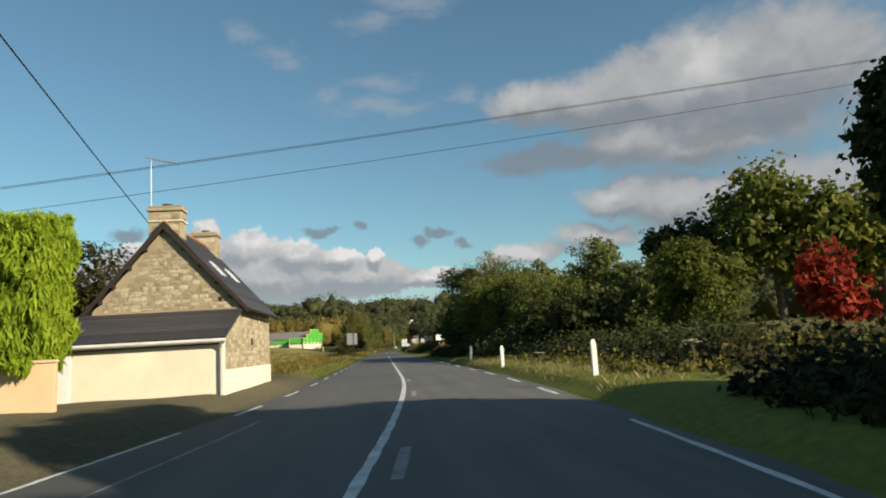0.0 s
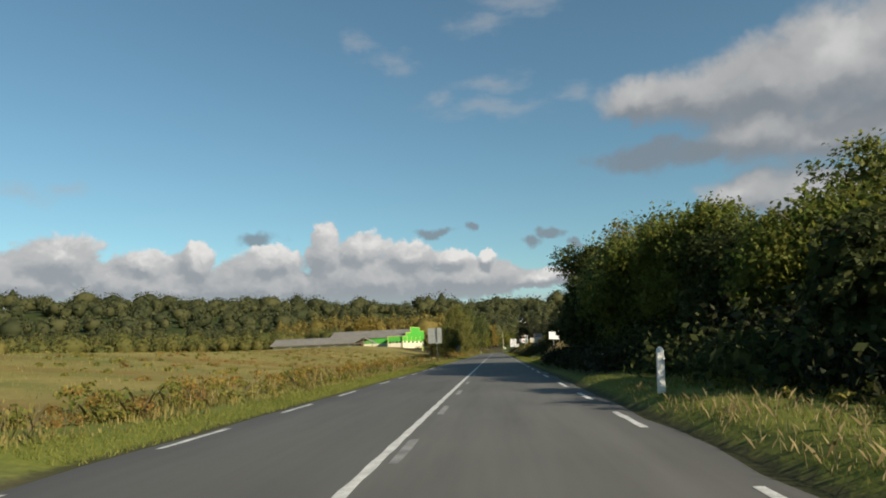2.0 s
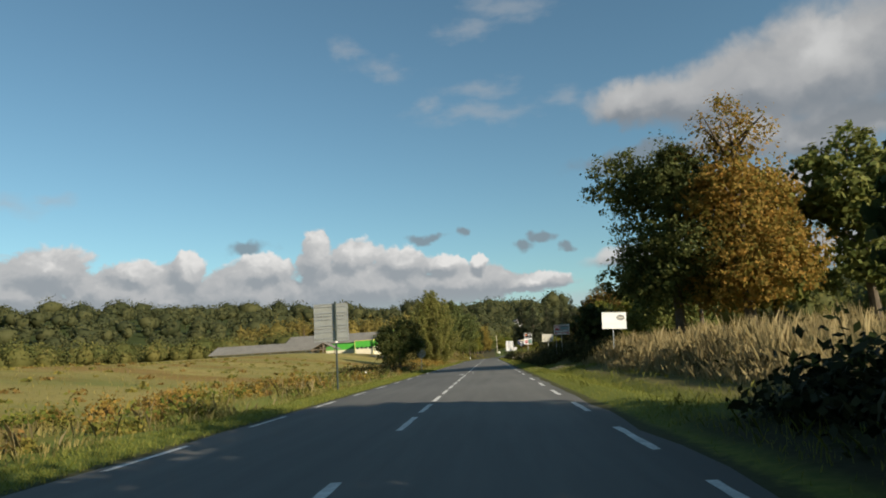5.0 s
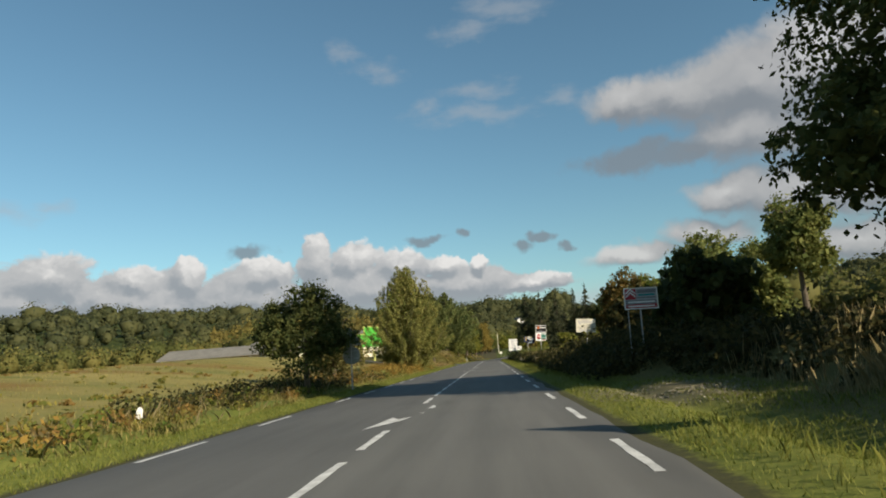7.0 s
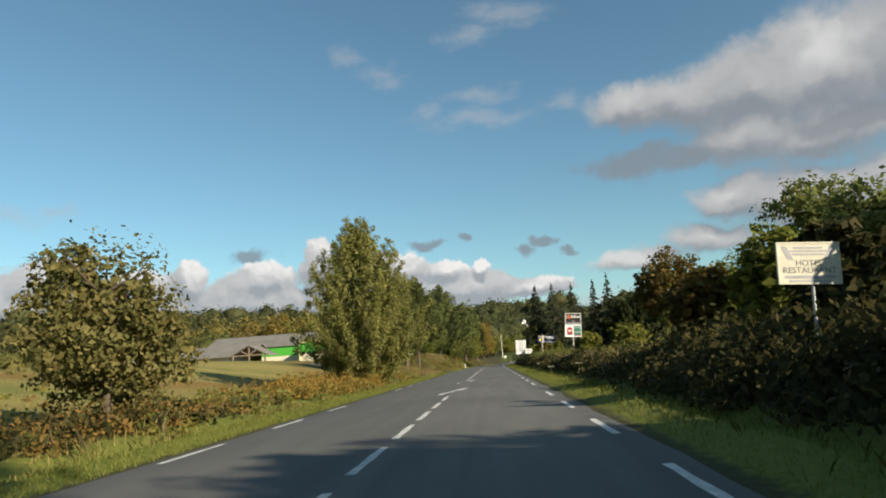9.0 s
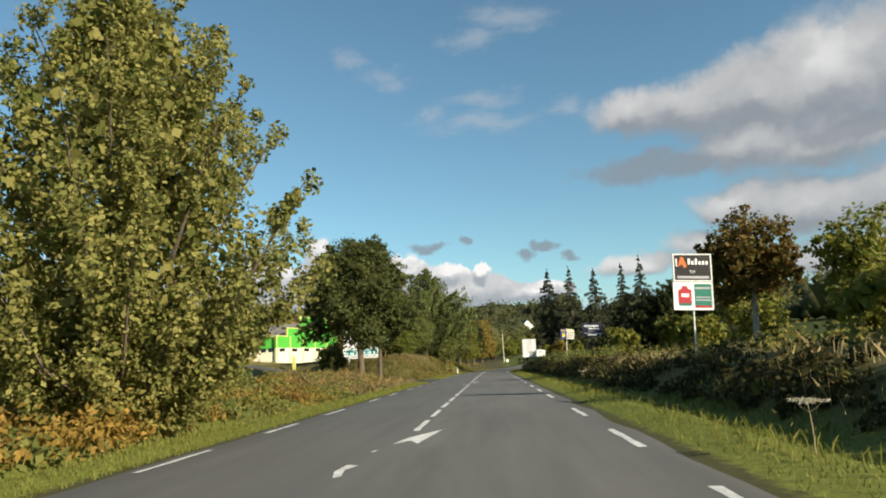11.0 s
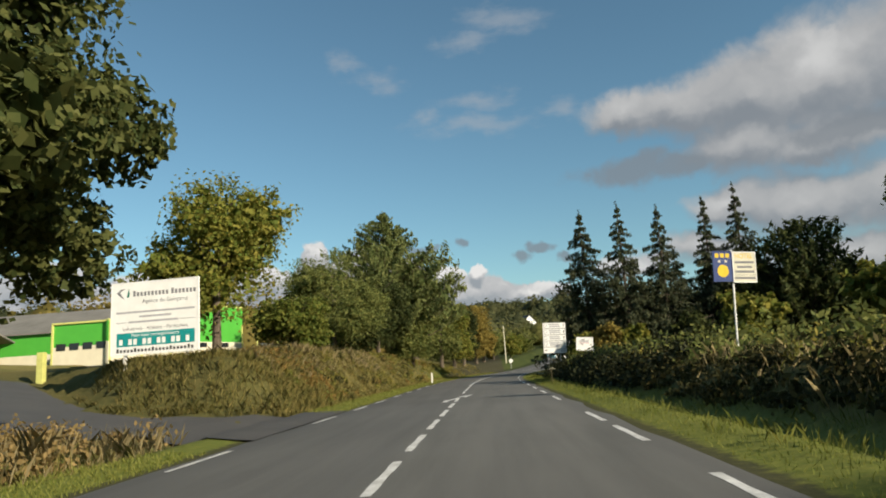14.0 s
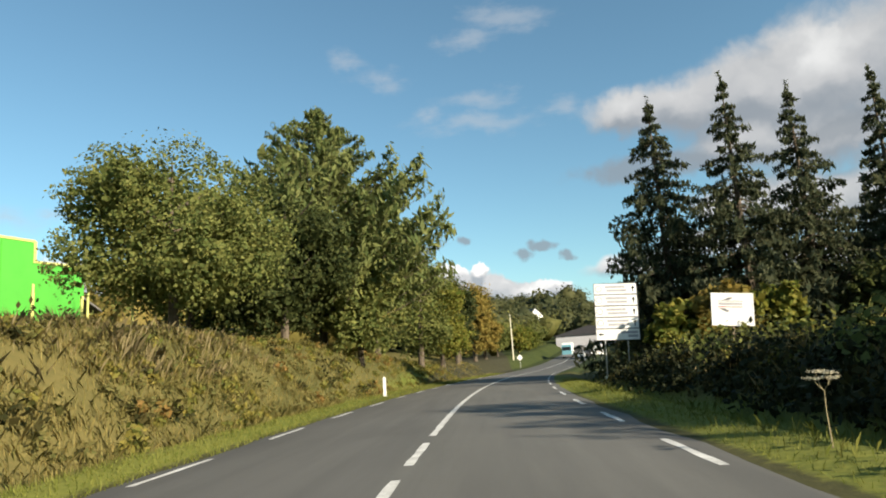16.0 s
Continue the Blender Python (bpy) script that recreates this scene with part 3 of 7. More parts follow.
EDGE = "white dashed edge line on asphalt"
marking("edge_line", "thin solid white edge line before the house", lambda bm: strip(-12, 23.4, -4.42, 0.1, bm))
marking("old_line", "faint line left from older road paint", lambda bm: strip(2, 24.8, -3.12, 0.07, bm), PAINT_OLD)
dashes(26.7, 73.0, 3.0, 6.72, -HALF, 0.13, "edge_dash", EDGE)
for first, last, mark in ((75.7, 103.0, 75.8), (107.6, 160.0, 134.1), (161.5, 199.0, 176.0), (208.0, 236.0, 219.2), (239.5, 252.0, 240.8), (253.0, 279.5, 275.6), (285.5, 294.0, 285.7), (296.5, 420.0, 304.2)):
    start = mark - math.floor((mark - first) / 6.5) * 6.5
    dashes(start, last, 3.0, 6.5, -HALF, 0.13, "edge_dash", EDGE)
marking("edge_line", "thin solid white edge line before the verge", lambda bm: strip(-12, 20.4, HALF + 0.04, 0.11, bm))
for first, last, mark in ((25.0, 50.0, 33.2), (52.0, 71.0, 60.8), (75.5, 104.0, 82.6), (106.0, 138.0, 133.4), (140.0, 160.0, 149.5), (160.2, 200.0, 176.0), (201.0, 231.0, 219.2), (234.5, 251.0, 235.1), (256.0, 276.0, 269.3), (279.8, 284.0, 280.1), (289.0, 420.0, 303.0)):
    start = mark - math.floor((mark - first) / 6.5) * 6.5
    dashes(start, last, 3.0, 6.5, HALF, 0.14, "edge_dash", EDGE)
marking("centre_line", "solid white centre line, worn", lambda bm: strip(-10, 106, 0.0, 0.15, bm))
dashes(111.7, 147.5, 3.0, 4.37, 0.0, 0.15, "centre_dash", "white centre dash on asphalt")
for mark, off in ((16.6, 0.42), (29.2, 0.34), (38.2, 0.22), (51.2, 0.25), (58.0, 0.3), (65.0, 0.3), (72.0, 0.3), (81.0, 0.3)):
    marking("old_dash", "faded ghost of an old white dash", lambda bm: strip(mark, mark + 2.4, off, 0.15, bm), PAINT_OLD)
for first, last, mark in ((157.8, 198.0, 171.0), (223.9, 259.0, 228.3), (267.4, 294.0, 272.0), (302.2, 316.0, 302.4)):
    start = mark - math.floor((mark - first) / 4.33) * 4.33
    dashes(start, last, 3.0, 4.33, 0.0, 0.15, "centre_dash", "white centre dash on asphalt")
marking("centre_line", "solid white centre line into the bend", lambda bm: strip(317.5, 470, 0.0, 0.17, bm))


def arrow(y, flip, worn=False, name="lane_arrow"):
    """A slanted arrow that sends traffic back to its lane: bent tail, short bar, half-barbed head."""
    def build(bm):
        s = -1 if flip else 1
        tail = [(-0.44, -3.72), (-0.34, -3.6), (-0.42, -3.0), (-0.3, -2.6), (-0.5, -2.45), (-0.56, -3.1)]
        bar = [(-0.42, -0.95), (-0.34, -0.95), (-0.3, -0.7), (-0.36, -0.7)]
        head = [(-0.17, 0.12), (0.02, 0.5), (0.12, 0.66), (0.34, 0.06), (0.64, 2.8), (0.0, 1.2), (-0.08, 0.75)]
        if not worn:
            tail = [(-0.62, -3.6), (-0.34, -3.7), (-0.36, -2.7), (-0.1, -1.5), (0.14, -0.35), (-0.08, -0.2), (-0.3, -1.3), (-0.58, -2.4)]
        for shape in (tail, bar, head) if worn else (tail, head):
            points = [(s * a, y + s * b) for a, b in shape]
            bm.faces.new([bm.verts.new((float(centre(q)) + p, q, 0.006)) for p, q in points])
        bmesh.ops.recalc_face_normals(bm, faces=bm.faces[:])
        for f in bm.faces:
            if f.normal.z < 0:
                f.normal_flip()
    marking(name, "white slanted return arrow painted on asphalt", build)


arrow(153.0, True, True)
for y in (205.6, 221.2, 264.6, 297.4):
    arrow(y, False, y in (221.2, 264.6))

# ---- plants ----
def leaf_quads(points, size, rng, outward=None, stretch=1.5, droop=0.0):
    """A small diamond-shaped leaf spray at every point: vertices and faces."""
    n = len(points)
    normal = rng.normal(size=(n, 3))
    if outward is not None:
        normal = normal * 0.8 + outward
    normal /= np.linalg.norm(normal, axis=1)[:, None] + 1e-9
    axis = rng.normal(size=(n, 3))
    axis[:, 2] -= droop
    axis -= (axis * normal).sum(1)[:, None] * normal
    axis /= np.linalg.norm(axis, axis=1)[:, None] + 1e-9
    cross = np.cross(normal, axis)
    s = size * rng.uniform(0.55, 1.3, (n, 1))
    corners = np.stack([points - axis * s * 0.5 * stretch, points + cross * s * 0.5, points + axis * s * 0.5 * stretch, points - cross * s * 0.5], 1)
    return corners.reshape(-1, 3), np.arange(4 * n).reshape(-1, 4)


def ball(rng, n):
    v = rng.normal(size=(n, 3))
    return v / np.linalg.norm(v, axis=1)[:, None]


def core_points(blobs, n, rng):
    """Points deep inside the blobs, for the shaded inner twigs."""
    blobs = np.array(blobs, float)
    volume = (blobs[:, 3] * blobs[:, 4] * blobs[:, 5]) ** 0.7
    b = blobs[rng.choice(len(blobs), n, p=volume / volume.sum())]
    d = ball(rng, n)
    return b[:, :3] + d * b[:, 3:6] * rng.uniform(0.3, 0.82, n)[:, None], d


def crown_points(blobs, clumps, per, rng, spread=0.16, inner=0.25, flat=1.0):
    """Points of sprays in clumps over the skins of blobs (x, y, z, rx, ry, rz), with gaps and an uneven outline."""
    blobs = np.array(blobs, float)
    area = (blobs[:, 3] * blobs[:, 5]) ** 0.9
    pick = rng.choice(len(blobs), clumps, p=area / area.sum())
    b = blobs[pick]
    d = ball(rng, clumps)
    d[:, 2] = np.where(d[:, 2] < -0.85, -d[:, 2], d[:, 2])
    radius = np.where(rng.random(clumps) < inner, rng.uniform(0.35, 0.8, clumps), rng.uniform(0.78, 1.06, clumps))
    mid = b[:, :3] + d * b[:, 3:6] * radius[:, None]
    size = b[:, 3:6].mean(1) * spread * rng.uniform(0.6, 1.5, clumps)
    pts = mid[:, None, :] + np.clip(rng.normal(size=(clumps, per, 3)), -1.7, 1.7) * size[:, None, None] * np.array([1, 1, 0.75 * flat])
    out = np.repeat(d, per, 0)
    return pts.reshape(-1, 3), out


def limbs(base, height, top, spread, count, rng, radius, mat):
    """Limbs that leave the trunk at various heights."""
    for i in range(count):
        a = rng.uniform(0, 6.28)
        z = height * rng.uniform(0.35, 0.8)
        reach = spread * rng.uniform(0.5, 0.95)
        end = (math.cos(a) * reach, math.sin(a) * reach, min(top, z + reach * rng.uniform(0.5, 1.1)))
        mid = (end[0] * 0.45, end[1] * 0.45, z + (end[2] - z) * 0.35)
        part("limb", tube([(0, 0, z), mid, end], [radius * 0.5, radius * 0.32, radius * 0.1], 6), mat, base)


def broadleaf(name, place, height, radius, mat, label, rng, low=0.12, blobs=None, clumps=260, per=46, leaf=0.3, bark=None, trunk=None, spread=0.16, sides=1.0, group="roadside trees", category="tree", inner=0.12, dense=0.72, core=1.0):
    """A tree: tapered trunk with limbs, and a crown of sprays."""
    x, y = place
    base = thing(name, label, category, (x, y, float(land(x, y)) - 0.05), rng.uniform(0, 360), group)
    r0 = trunk or 0.028 * height ** 0.9
    bend = rng.normal(size=2) * 0.02 * height
    bm = tube([(0, 0, 0), (bend[0] * 0.4, bend[1] * 0.4, height * 0.3), (bend[0], bend[1], height * 0.62), (bend[0] * 0.8, bend[1] * 0.8, height * 0.88)], [r0 * 1.25, r0 * 0.85, r0 * 0.5, r0 * 0.12], 9)
    part("trunk", bm, bark or BARK, base)
    limbs(base, height, height * 0.86, radius * 0.75, 7, rng, r0, bark or BARK)
    if blobs is None:
        c0 = height * low
        mid, half = (height + c0) / 2, (height - c0) / 2
        blobs = [(0, 0, mid, radius * 0.72 * sides, radius * 0.72 / sides, half * 0.92)]
        for i in range(11):
            a, t = rng.uniform(0, 6.28), rng.uniform(-0.75, 0.7)
            ring = radius * 0.62 * math.sqrt(1 - t * t * 0.7)
            s = rng.uniform(0.3, 0.52) * radius
            blobs.append((math.cos(a) * ring * sides, math.sin(a) * ring / sides, mid + t * half * 0.85, s, s, s * rng.uniform(0.75, 1.1)))
    pts, out = crown_points(blobs, int(clumps * dense), int(per * 0.62), rng, spread * 0.8, inner)
    pts[:, 2] = np.maximum(pts[:, 2], 0.05 + 0.2 * rng.random(len(pts)))
    v, f = leaf_quads(pts, leaf * 1.09, rng, out * 1.0 + np.array([0, 0, 0.3]), droop=0.3)
    pts, out = core_points(blobs, int(core * clumps * per * 0.1), rng)
    pts[:, 2] = np.maximum(pts[:, 2], 0.15)
    v2, f2 = leaf_quads(pts, leaf * 2.3, rng, out * 0.4, stretch=1.2)
    mesh_object("crown", np.concatenate([v, v2]), np.concatenate([f, f2 + len(v)]), mat, base, uniform=4)
    return base


def conifer(name, place, height, radius, label, rng, layers=20, mat=None, ragged=0.35, leaf=0.3, fill=1.0, low=0.05, power=1.0, per=38, rise=0.0, hang=2.2):
    """A spruce or fir: straight trunk, tiers of boughs that sag and turn up at the tips, hung with narrow sprays. rise: boughs that climb instead."""
    x, y = place
    base = thing(name, label, "conifer", (x, y, float(land(x, y)) - 0.05), rng.uniform(0, 360), "conifers")
    r0 = 0.014 * height + 0.05
    bm = tube([(0, 0, 0), (0, 0, height * 0.5), (0, 0, height * 0.97)], [r0, r0 * 0.55, 0.02], 8)
    pts, outs, sizes = [], [], []
    for i in range(layers):
        t = ((i + 0.5) / layers) ** 0.9
        z = height * (low + (0.97 - low) * t)
        reach = 1.85 * radius * (1 - t) ** power * rng.uniform(0.78, 1.12) + 0.22
        count = max(5, int((5 + 5 * (1 - t)) * (0.75 + 0.5 * fill)))
        for kk in range(count):
            a = kk * 6.283 / count + i * 1.1 + rng.normal() * 0.3
            length = reach * rng.uniform(1 - ragged, 1.1)
            if rng.random() < 0.22 * (1 - fill):
                continue
            sag = length * (rng.uniform(0.16, 0.36) if not rise else -rise * rng.uniform(0.7, 1.2))
            z0 = z + rng.normal() * 0.2
            tip = np.array([math.cos(a) * length, math.sin(a) * length, z0 - sag])
            mid = np.array([tip[0] * 0.55, tip[1] * 0.55, z0 - sag * (0.75 if not rise else 0.35)])
            if length > 0.8:
                tube([(0, 0, z0), tuple(mid), tuple(tip)], [0.045, 0.03, 0.01], 4, bm, cap=False)
            n = max(8, int(per * (0.25 + 0.75 * length / (1.45 * radius))))
            s = rng.uniform(0.1, 1.0, n)[:, None] ** 0.75
            along = (1 - s) ** 2 * np.array([0, 0, z0]) + 2 * s * (1 - s) * mid + s * s * tip
            side = np.array([-math.sin(a), math.cos(a), 0.0])
            along = along + side * rng.normal(size=(n, 1)) * 0.16 * (0.3 + length * 0.45) * (1.15 - s) + rng.normal(size=(n, 3)) * 0.05
            along[:, 2] -= (rng.random(n) ** 1.5) * (0.16 * length + 0.05) * (1 if not rise else -0.6)
            pts.append(along)
            sizes.append(np.full((n, 1), leaf * (0.7 + 0.5 * (1 - t))))
            outs.append(np.tile([math.cos(a) * 0.6, math.sin(a) * 0.6, 0.35], (n, 1)))
    crest = np.stack([rng.normal(size=40) * 0.06, rng.normal(size=40) * 0.06, height * (0.93 + 0.075 * rng.random(40))], 1)
    pts.append(crest)
    sizes.append(np.full((40, 1), leaf * 0.6))
    outs.append(np.zeros((40, 3)))
    part("trunk", bm, BARK, base)
    v, f = leaf_quads(np.concatenate(pts), np.concatenate(sizes), rng, np.concatenate(outs), stretch=3.2, droop=hang)
    mesh_object("crown", v, f, mat or LEAF_CONIFER, base, uniform=4)
    return base


def stuff_leaves(name, pts, size, mat, label, category, rng, out=None, stretch=1.6, droop=0.0):
    v, f = leaf_quads(pts, size, rng, out, stretch, droop)
    ob = mesh_object(name, v, f, mat, uniform=4)
    return tagged(ob, label, category, kind="stuff")


def blades(name, x, y, length, width, mat, label, rng, lean=0.35, category="grass"):
    """Upright blades, one bent triangle pair each, rooted on the ground."""
    n = len(x)
    z = land(x, y) - 0.02
    a = rng.uniform(0, 6.28, n)
    tip = np.stack([np.cos(a), np.sin(a)], 1) * (length * lean * rng.random(n))[:, None]
    side = np.stack([-np.sin(a), np.cos(a)], 1) * (width * 0.5 * rng.uniform(0.6, 1.3, n))[:, None]
    p = np.stack([x, y], 1)
    low1, low2 = np.c_[p - side, z], np.c_[p + side, z]
    mid1, mid2 = np.c_[p - side * 0.8 + tip * 0.35, z + length * 0.6], np.c_[p + side * 0.8 + tip * 0.35, z + length * 0.6]
    top = np.c_[p + tip, z + length]
    v = np.stack([low1, low2, mid2, top, mid1], 1).reshape(-1, 3)
    ob = mesh_object(name, v, np.arange(5 * n).reshape(-1, 5), mat, uniform=5)
    return tagged(ob, label, category, kind="stuff")


def lawn(name, x, y, length, width, mat, label, rng):
    """Short single-triangle blades for mown verges."""
    n = len(x)
    z = land(x, y) - 0.015
    a = rng.uniform(0, 6.28, n)
    side = np.stack([np.cos(a), np.sin(a)], 1) * (width * 0.5)
    tip = rng.normal(size=(n, 2)) * (length * 0.45)[:, None]
    p = np.stack([x, y], 1)
    v = np.stack([np.c_[p - side, z], np.c_[p + side, z], np.c_[p + tip, z + length]], 1).reshape(-1, 3)
    return tagged(mesh_object(name, v, np.arange(3 * n).reshape(-1, 3), mat, uniform=3), label, "grass", kind="stuff")


def scatter(rng, n, x0, x1, y0, y1, patch=0.0):
    """Places off the centre line, thinned by noise patches."""
    y = rng.uniform(y0, y1, n)
    x = rng.uniform(x0, x1, n)
    if patch:
        keep = np.sin(x * 1.1 + 2 * np.sin(y * 0.37)) * np.cos(y * 0.71 + np.sin(x * 0.9)) + rng.normal(size=n) * 0.5 > -patch
        x, y = x[keep], y[keep]
    pull_in = (np.abs(y - 156.5) < 9.5) & (x > 5.2) & (x < 7.5 + bay(y)) & (bay(y) > 0.3)   # bare gravel beside the road
    x, y = x[~pull_in], y[~pull_in]
    return x + centre(y), y


def clumped(x, y):
    """Uneven growth: 0.4 in the gaps, 1 in the tufts."""
    return 0.7 + 0.18 * np.sin(x * 2.3 + 1.7 * np.sin(y * 0.8)) + 0.14 * np.cos(y * 1.9 + np.sin(x * 3.1))


def bushes(rng, x, y, height, radius, per):
    """Points of sprays for a thicket of bushes, rooted on the ground."""
    n = len(x)
    d = rng.normal(size=(n, per, 3))
    d /= np.linalg.norm(d, axis=2)[:, :, None]
    d[:, :, 2] = np.abs(d[:, :, 2])
    r = rng.uniform(0.45, 1.05, (n, per, 1))
    p = d * r * np.stack([radius, radius, height], 1)[:, None, :]
    p[:, :, 0] += x[:, None]
    p[:, :, 1] += y[:, None]
    p[:, :, 2] += land(x, y)[:, None]
    return p.reshape(-1, 3), d.reshape(-1, 3)

# ---- trees, space by space ----
R = np.random.default_rng(7)
# beside the house
broadleaf("tree", (-16.8, 49.0), 8.6, 3.6, LEAF_SCRUB, "sparse twiggy brownish tree behind the stone house", R, low=0.05, clumps=330, per=40, leaf=0.14, core=0.5)
broadleaf("tree", (-21.0, 50.0), 8.2, 3.4, LEAF_SCRUB, "dark green tree behind the clipped hedge", R, clumps=180, per=40, leaf=0.26)
broadleaf("bush", (-14.3, 54.5), 4.9, 2.5, LEAF_YELLOW, "leafy green bush at the edge of the field", R, low=0.02, clumps=150, per=44, leaf=0.2, category="bush")
# right side, from behind the camera to the hedge's end
for x, y, h, r in ((24, -22, 15, 6), (20, -12, 15, 5.5), (15, -1, 12, 5), (24, 3, 17, 5.5), (12.5, 9, 9, 3.6), (30, -9, 17, 6), (31, -1, 17, 5.5), (19, 6.5, 14, 4.6)):
    broadleaf("tree", (x, y), h, r, LEAF_DARK, "dark roadside tree with dense leaves", R, clumps=170, per=36, leaf=0.8)
broadleaf("tree", (9.0, 18.9), 6.1, 1.9, LEAF_DARK, "slender dark tree with drooping outer twigs", R, low=0.2, clumps=520, per=50, leaf=0.11)
broadleaf("red_shrub", (20.2, 38.0), 4.8, 1.9, LEAF_RED, "deep red autumn shrub among dark scrub", R, low=0.03, clumps=130, per=44, leaf=0.17, category="shrub")
broadleaf("tree", (33.0, 62.5), 14.4, 6.6, LEAF_LIME, "big rounded broadleaf tree, green and yellow", R, clumps=330, per=48, leaf=0.34)
broadleaf("tree", (28.0, 67.0), 10.8, 4.5, LEAF_DARK, "dark broadleaf tree in a row", R, clumps=260, per=46, leaf=0.34)
broadleaf("tree", (40.5, 60.0), 13.0, 6.0, LEAF_YELLOW, "yellowish green broadleaf tree", R, clumps=260, per=44, leaf=0.36)
for x, y, h, r in ((12.6, 54.0, 4.4, 2.6), (11.8, 58.8, 4.2, 2.4)):
    broadleaf("bush", (x, y), h, r, LEAF_DARK, "dark bush behind the roadside brambles", R, low=0.0, clumps=260, per=46, leaf=0.15, category="bush", group="verge bushes")
broadleaf("bush", (20.3, 51.0), 6.3, 3.4, LEAF_LIME, "round dense green bush beside the verge", R, low=0.02, clumps=520, per=50, leaf=0.14, category="bush")
HEDGE = ((13.6, 66.5, 6.3, 3.4, LEAF_LIME), (12.9, 72.4, 6.4, 3.0, LEAF_DARK), (19.8, 60.0, 6.7, 3.4, LEAF_OAK), (17.5, 75.0, 8.0, 4.0, LEAF_OAK), (12.5, 77.5, 8.2, 3.8, LEAF_LIME), (23.0, 82.0, 11.6, 5.2, LEAF_OAK), (13.6, 80.0, 9.0, 3.6, LEAF_LIME), (11.0, 86.5, 8.2, 3.6, LEAF_LIME), (15.5, 89.0, 9.3, 4.4, LEAF_OAK), (29.0, 84.0, 9.2, 4.6, LEAF_DARK), (9.6, 94.0, 6.2, 2.9, LEAF_DARK), (12.0, 97.0, 10.0, 4.0, LEAF_OAK), (17.5, 99.0, 12.8, 5.2, LEAF_OAK), (10.6, 103.5, 8.4, 3.4, LEAF_DARK), (14.5, 104.0, 12.6, 4.8, LEAF_OAK), (10.5, 106.5, 6.2, 3.0, LEAF_DARK))
for x, y, h, r, m in HEDGE:
    label = {id(LEAF_OAK): "green broadleaf tree in an overgrown hedgerow", id(LEAF_DARK): "dark shaded tree in an overgrown hedgerow", id(LEAF_YELLOW): "bright yellow-green tree in an overgrown hedgerow", id(LEAF_LIME): "light green tree in an overgrown hedgerow"}[id(m)]
    broadleaf("hedgerow_tree", (x, y), h, r, m, label, R, low=0.02, clumps=int((150 + 16 * h) * (2.2 if x < 14.6 and y < 90 else 1.0)), per=50, leaf=0.13 if x < 14.6 and y < 90 else 0.21, core=1.4, group="hedgerow trees")
broadleaf("oak", (18.6, 156.4), 18.6, 6.6, LEAF_DEEP, "tall oak with dark ragged leafy crown", R, low=0.03, core=0.8, clumps=1200, per=52, leaf=0.18, spread=0.12)
broadleaf("oak", (22.9, 152.2), 20.0, 5.8, LEAF_RUST, "tall oak turning rusty brown", R, low=0.02, clumps=1000, per=50, leaf=0.18, spread=0.12)
broadleaf("tree", (37.6, 211.0), 15.4, 3.9, LEAF_OAK, "tall open tree standing behind the bank", R, low=0.28, clumps=380, per=46, leaf=0.26)
for x, y, h, r in ((28.0, 158.5, 15.0, 4.6), (35.0, 156.5, 17.5, 5.0)):
    broadleaf("tree", (x, y), h, r, LEAF_OAK, "tall broadleaf tree behind the bank", R, low=0.03, clumps=260, per=44, leaf=0.36)
for x, y, h, r, m in ((13.5, 168.0, 4.4, 2.6, LEAF_DARK), (14.5, 175.0, 5.2, 3.0, LEAF_DARK), (15.5, 184.0, 4.6, 3.0, LEAF_SCRUB), (15.0, 194.0, 4.0, 2.6, LEAF_SCRUB)):
    broadleaf("bush", (x, y), h, r, m, "dark bush on top of the roadside bank", R, low=0.0, clumps=130, per=40, leaf=0.24, category="bush", group="bank bushes")
for x, y, h, r, m in ((20.3, 227.5, 6.6, 3.0, LEAF_BROWN), (22.5, 219.0, 8.4, 3.2, LEAF_YELLOW), (30.5, 221.0, 11.2, 4.2, LEAF_OAK), (37.0, 224.0, 9.5, 4.2, LEAF_OAK)):
    broadleaf("tree", (x, y), h, r, m, "green and yellow broadleaf tree behind the signs", R, low=0.03, clumps=210, per=44, leaf=0.32)
for x, y, h, r in ((38.5, 244.0, 16.4, 5.2), (47.0, 243.0, 14.5, 5.0)):
    flat = [(0, 0, h * 0.86, r, r, h * 0.13), (r * 0.5, 0, h * 0.7, r * 0.6, r * 0.6, h * 0.1), (-r * 0.6, r * 0.2, h * 0.72, r * 0.5, r * 0.5, h * 0.09), (0, -r * 0.5, h * 0.62, r * 0.5, r * 0.5, h * 0.08), (0, 0, h * 0.2, r * 0.8, r * 0.8, h * 0.2)]
    broadleaf("pine", (x, y), h, r, LEAF_OAK, "flat-topped pine on a bare trunk", R, blobs=flat, clumps=230, per=44, leaf=0.3, group="pines")
broadleaf("birch", (36.2, 297.0), 18.2, 6.6, LEAF_BROWN, "tall open tree with pale forked trunk, browning leaves", R, low=0.22, clumps=380, per=44, leaf=0.34, bark=BIRCH_BARK, spread=0.13)
broadleaf("tree", (46.0, 286.0), 15.0, 6.0, LEAF_YELLOW, "yellow-green tree beside the tall birch", R, low=0.02, clumps=240, per=44, leaf=0.36)
for x, y, h, r in ((33.0, 262.0, 6.0, 4.0), (26.0, 288.0, 4.0, 3.0), (31.0, 312.0, 5.0, 3.5), (24.0, 322.0, 4.5, 3.2), (44.0, 318.0, 8.0, 5.0)):
    broadleaf("bush", (x, y), h, r, LEAF_YELLOW, "olive green bush on rough ground", R, low=0.0, clumps=140, per=40, leaf=0.3, category="bush", group="rough bushes")
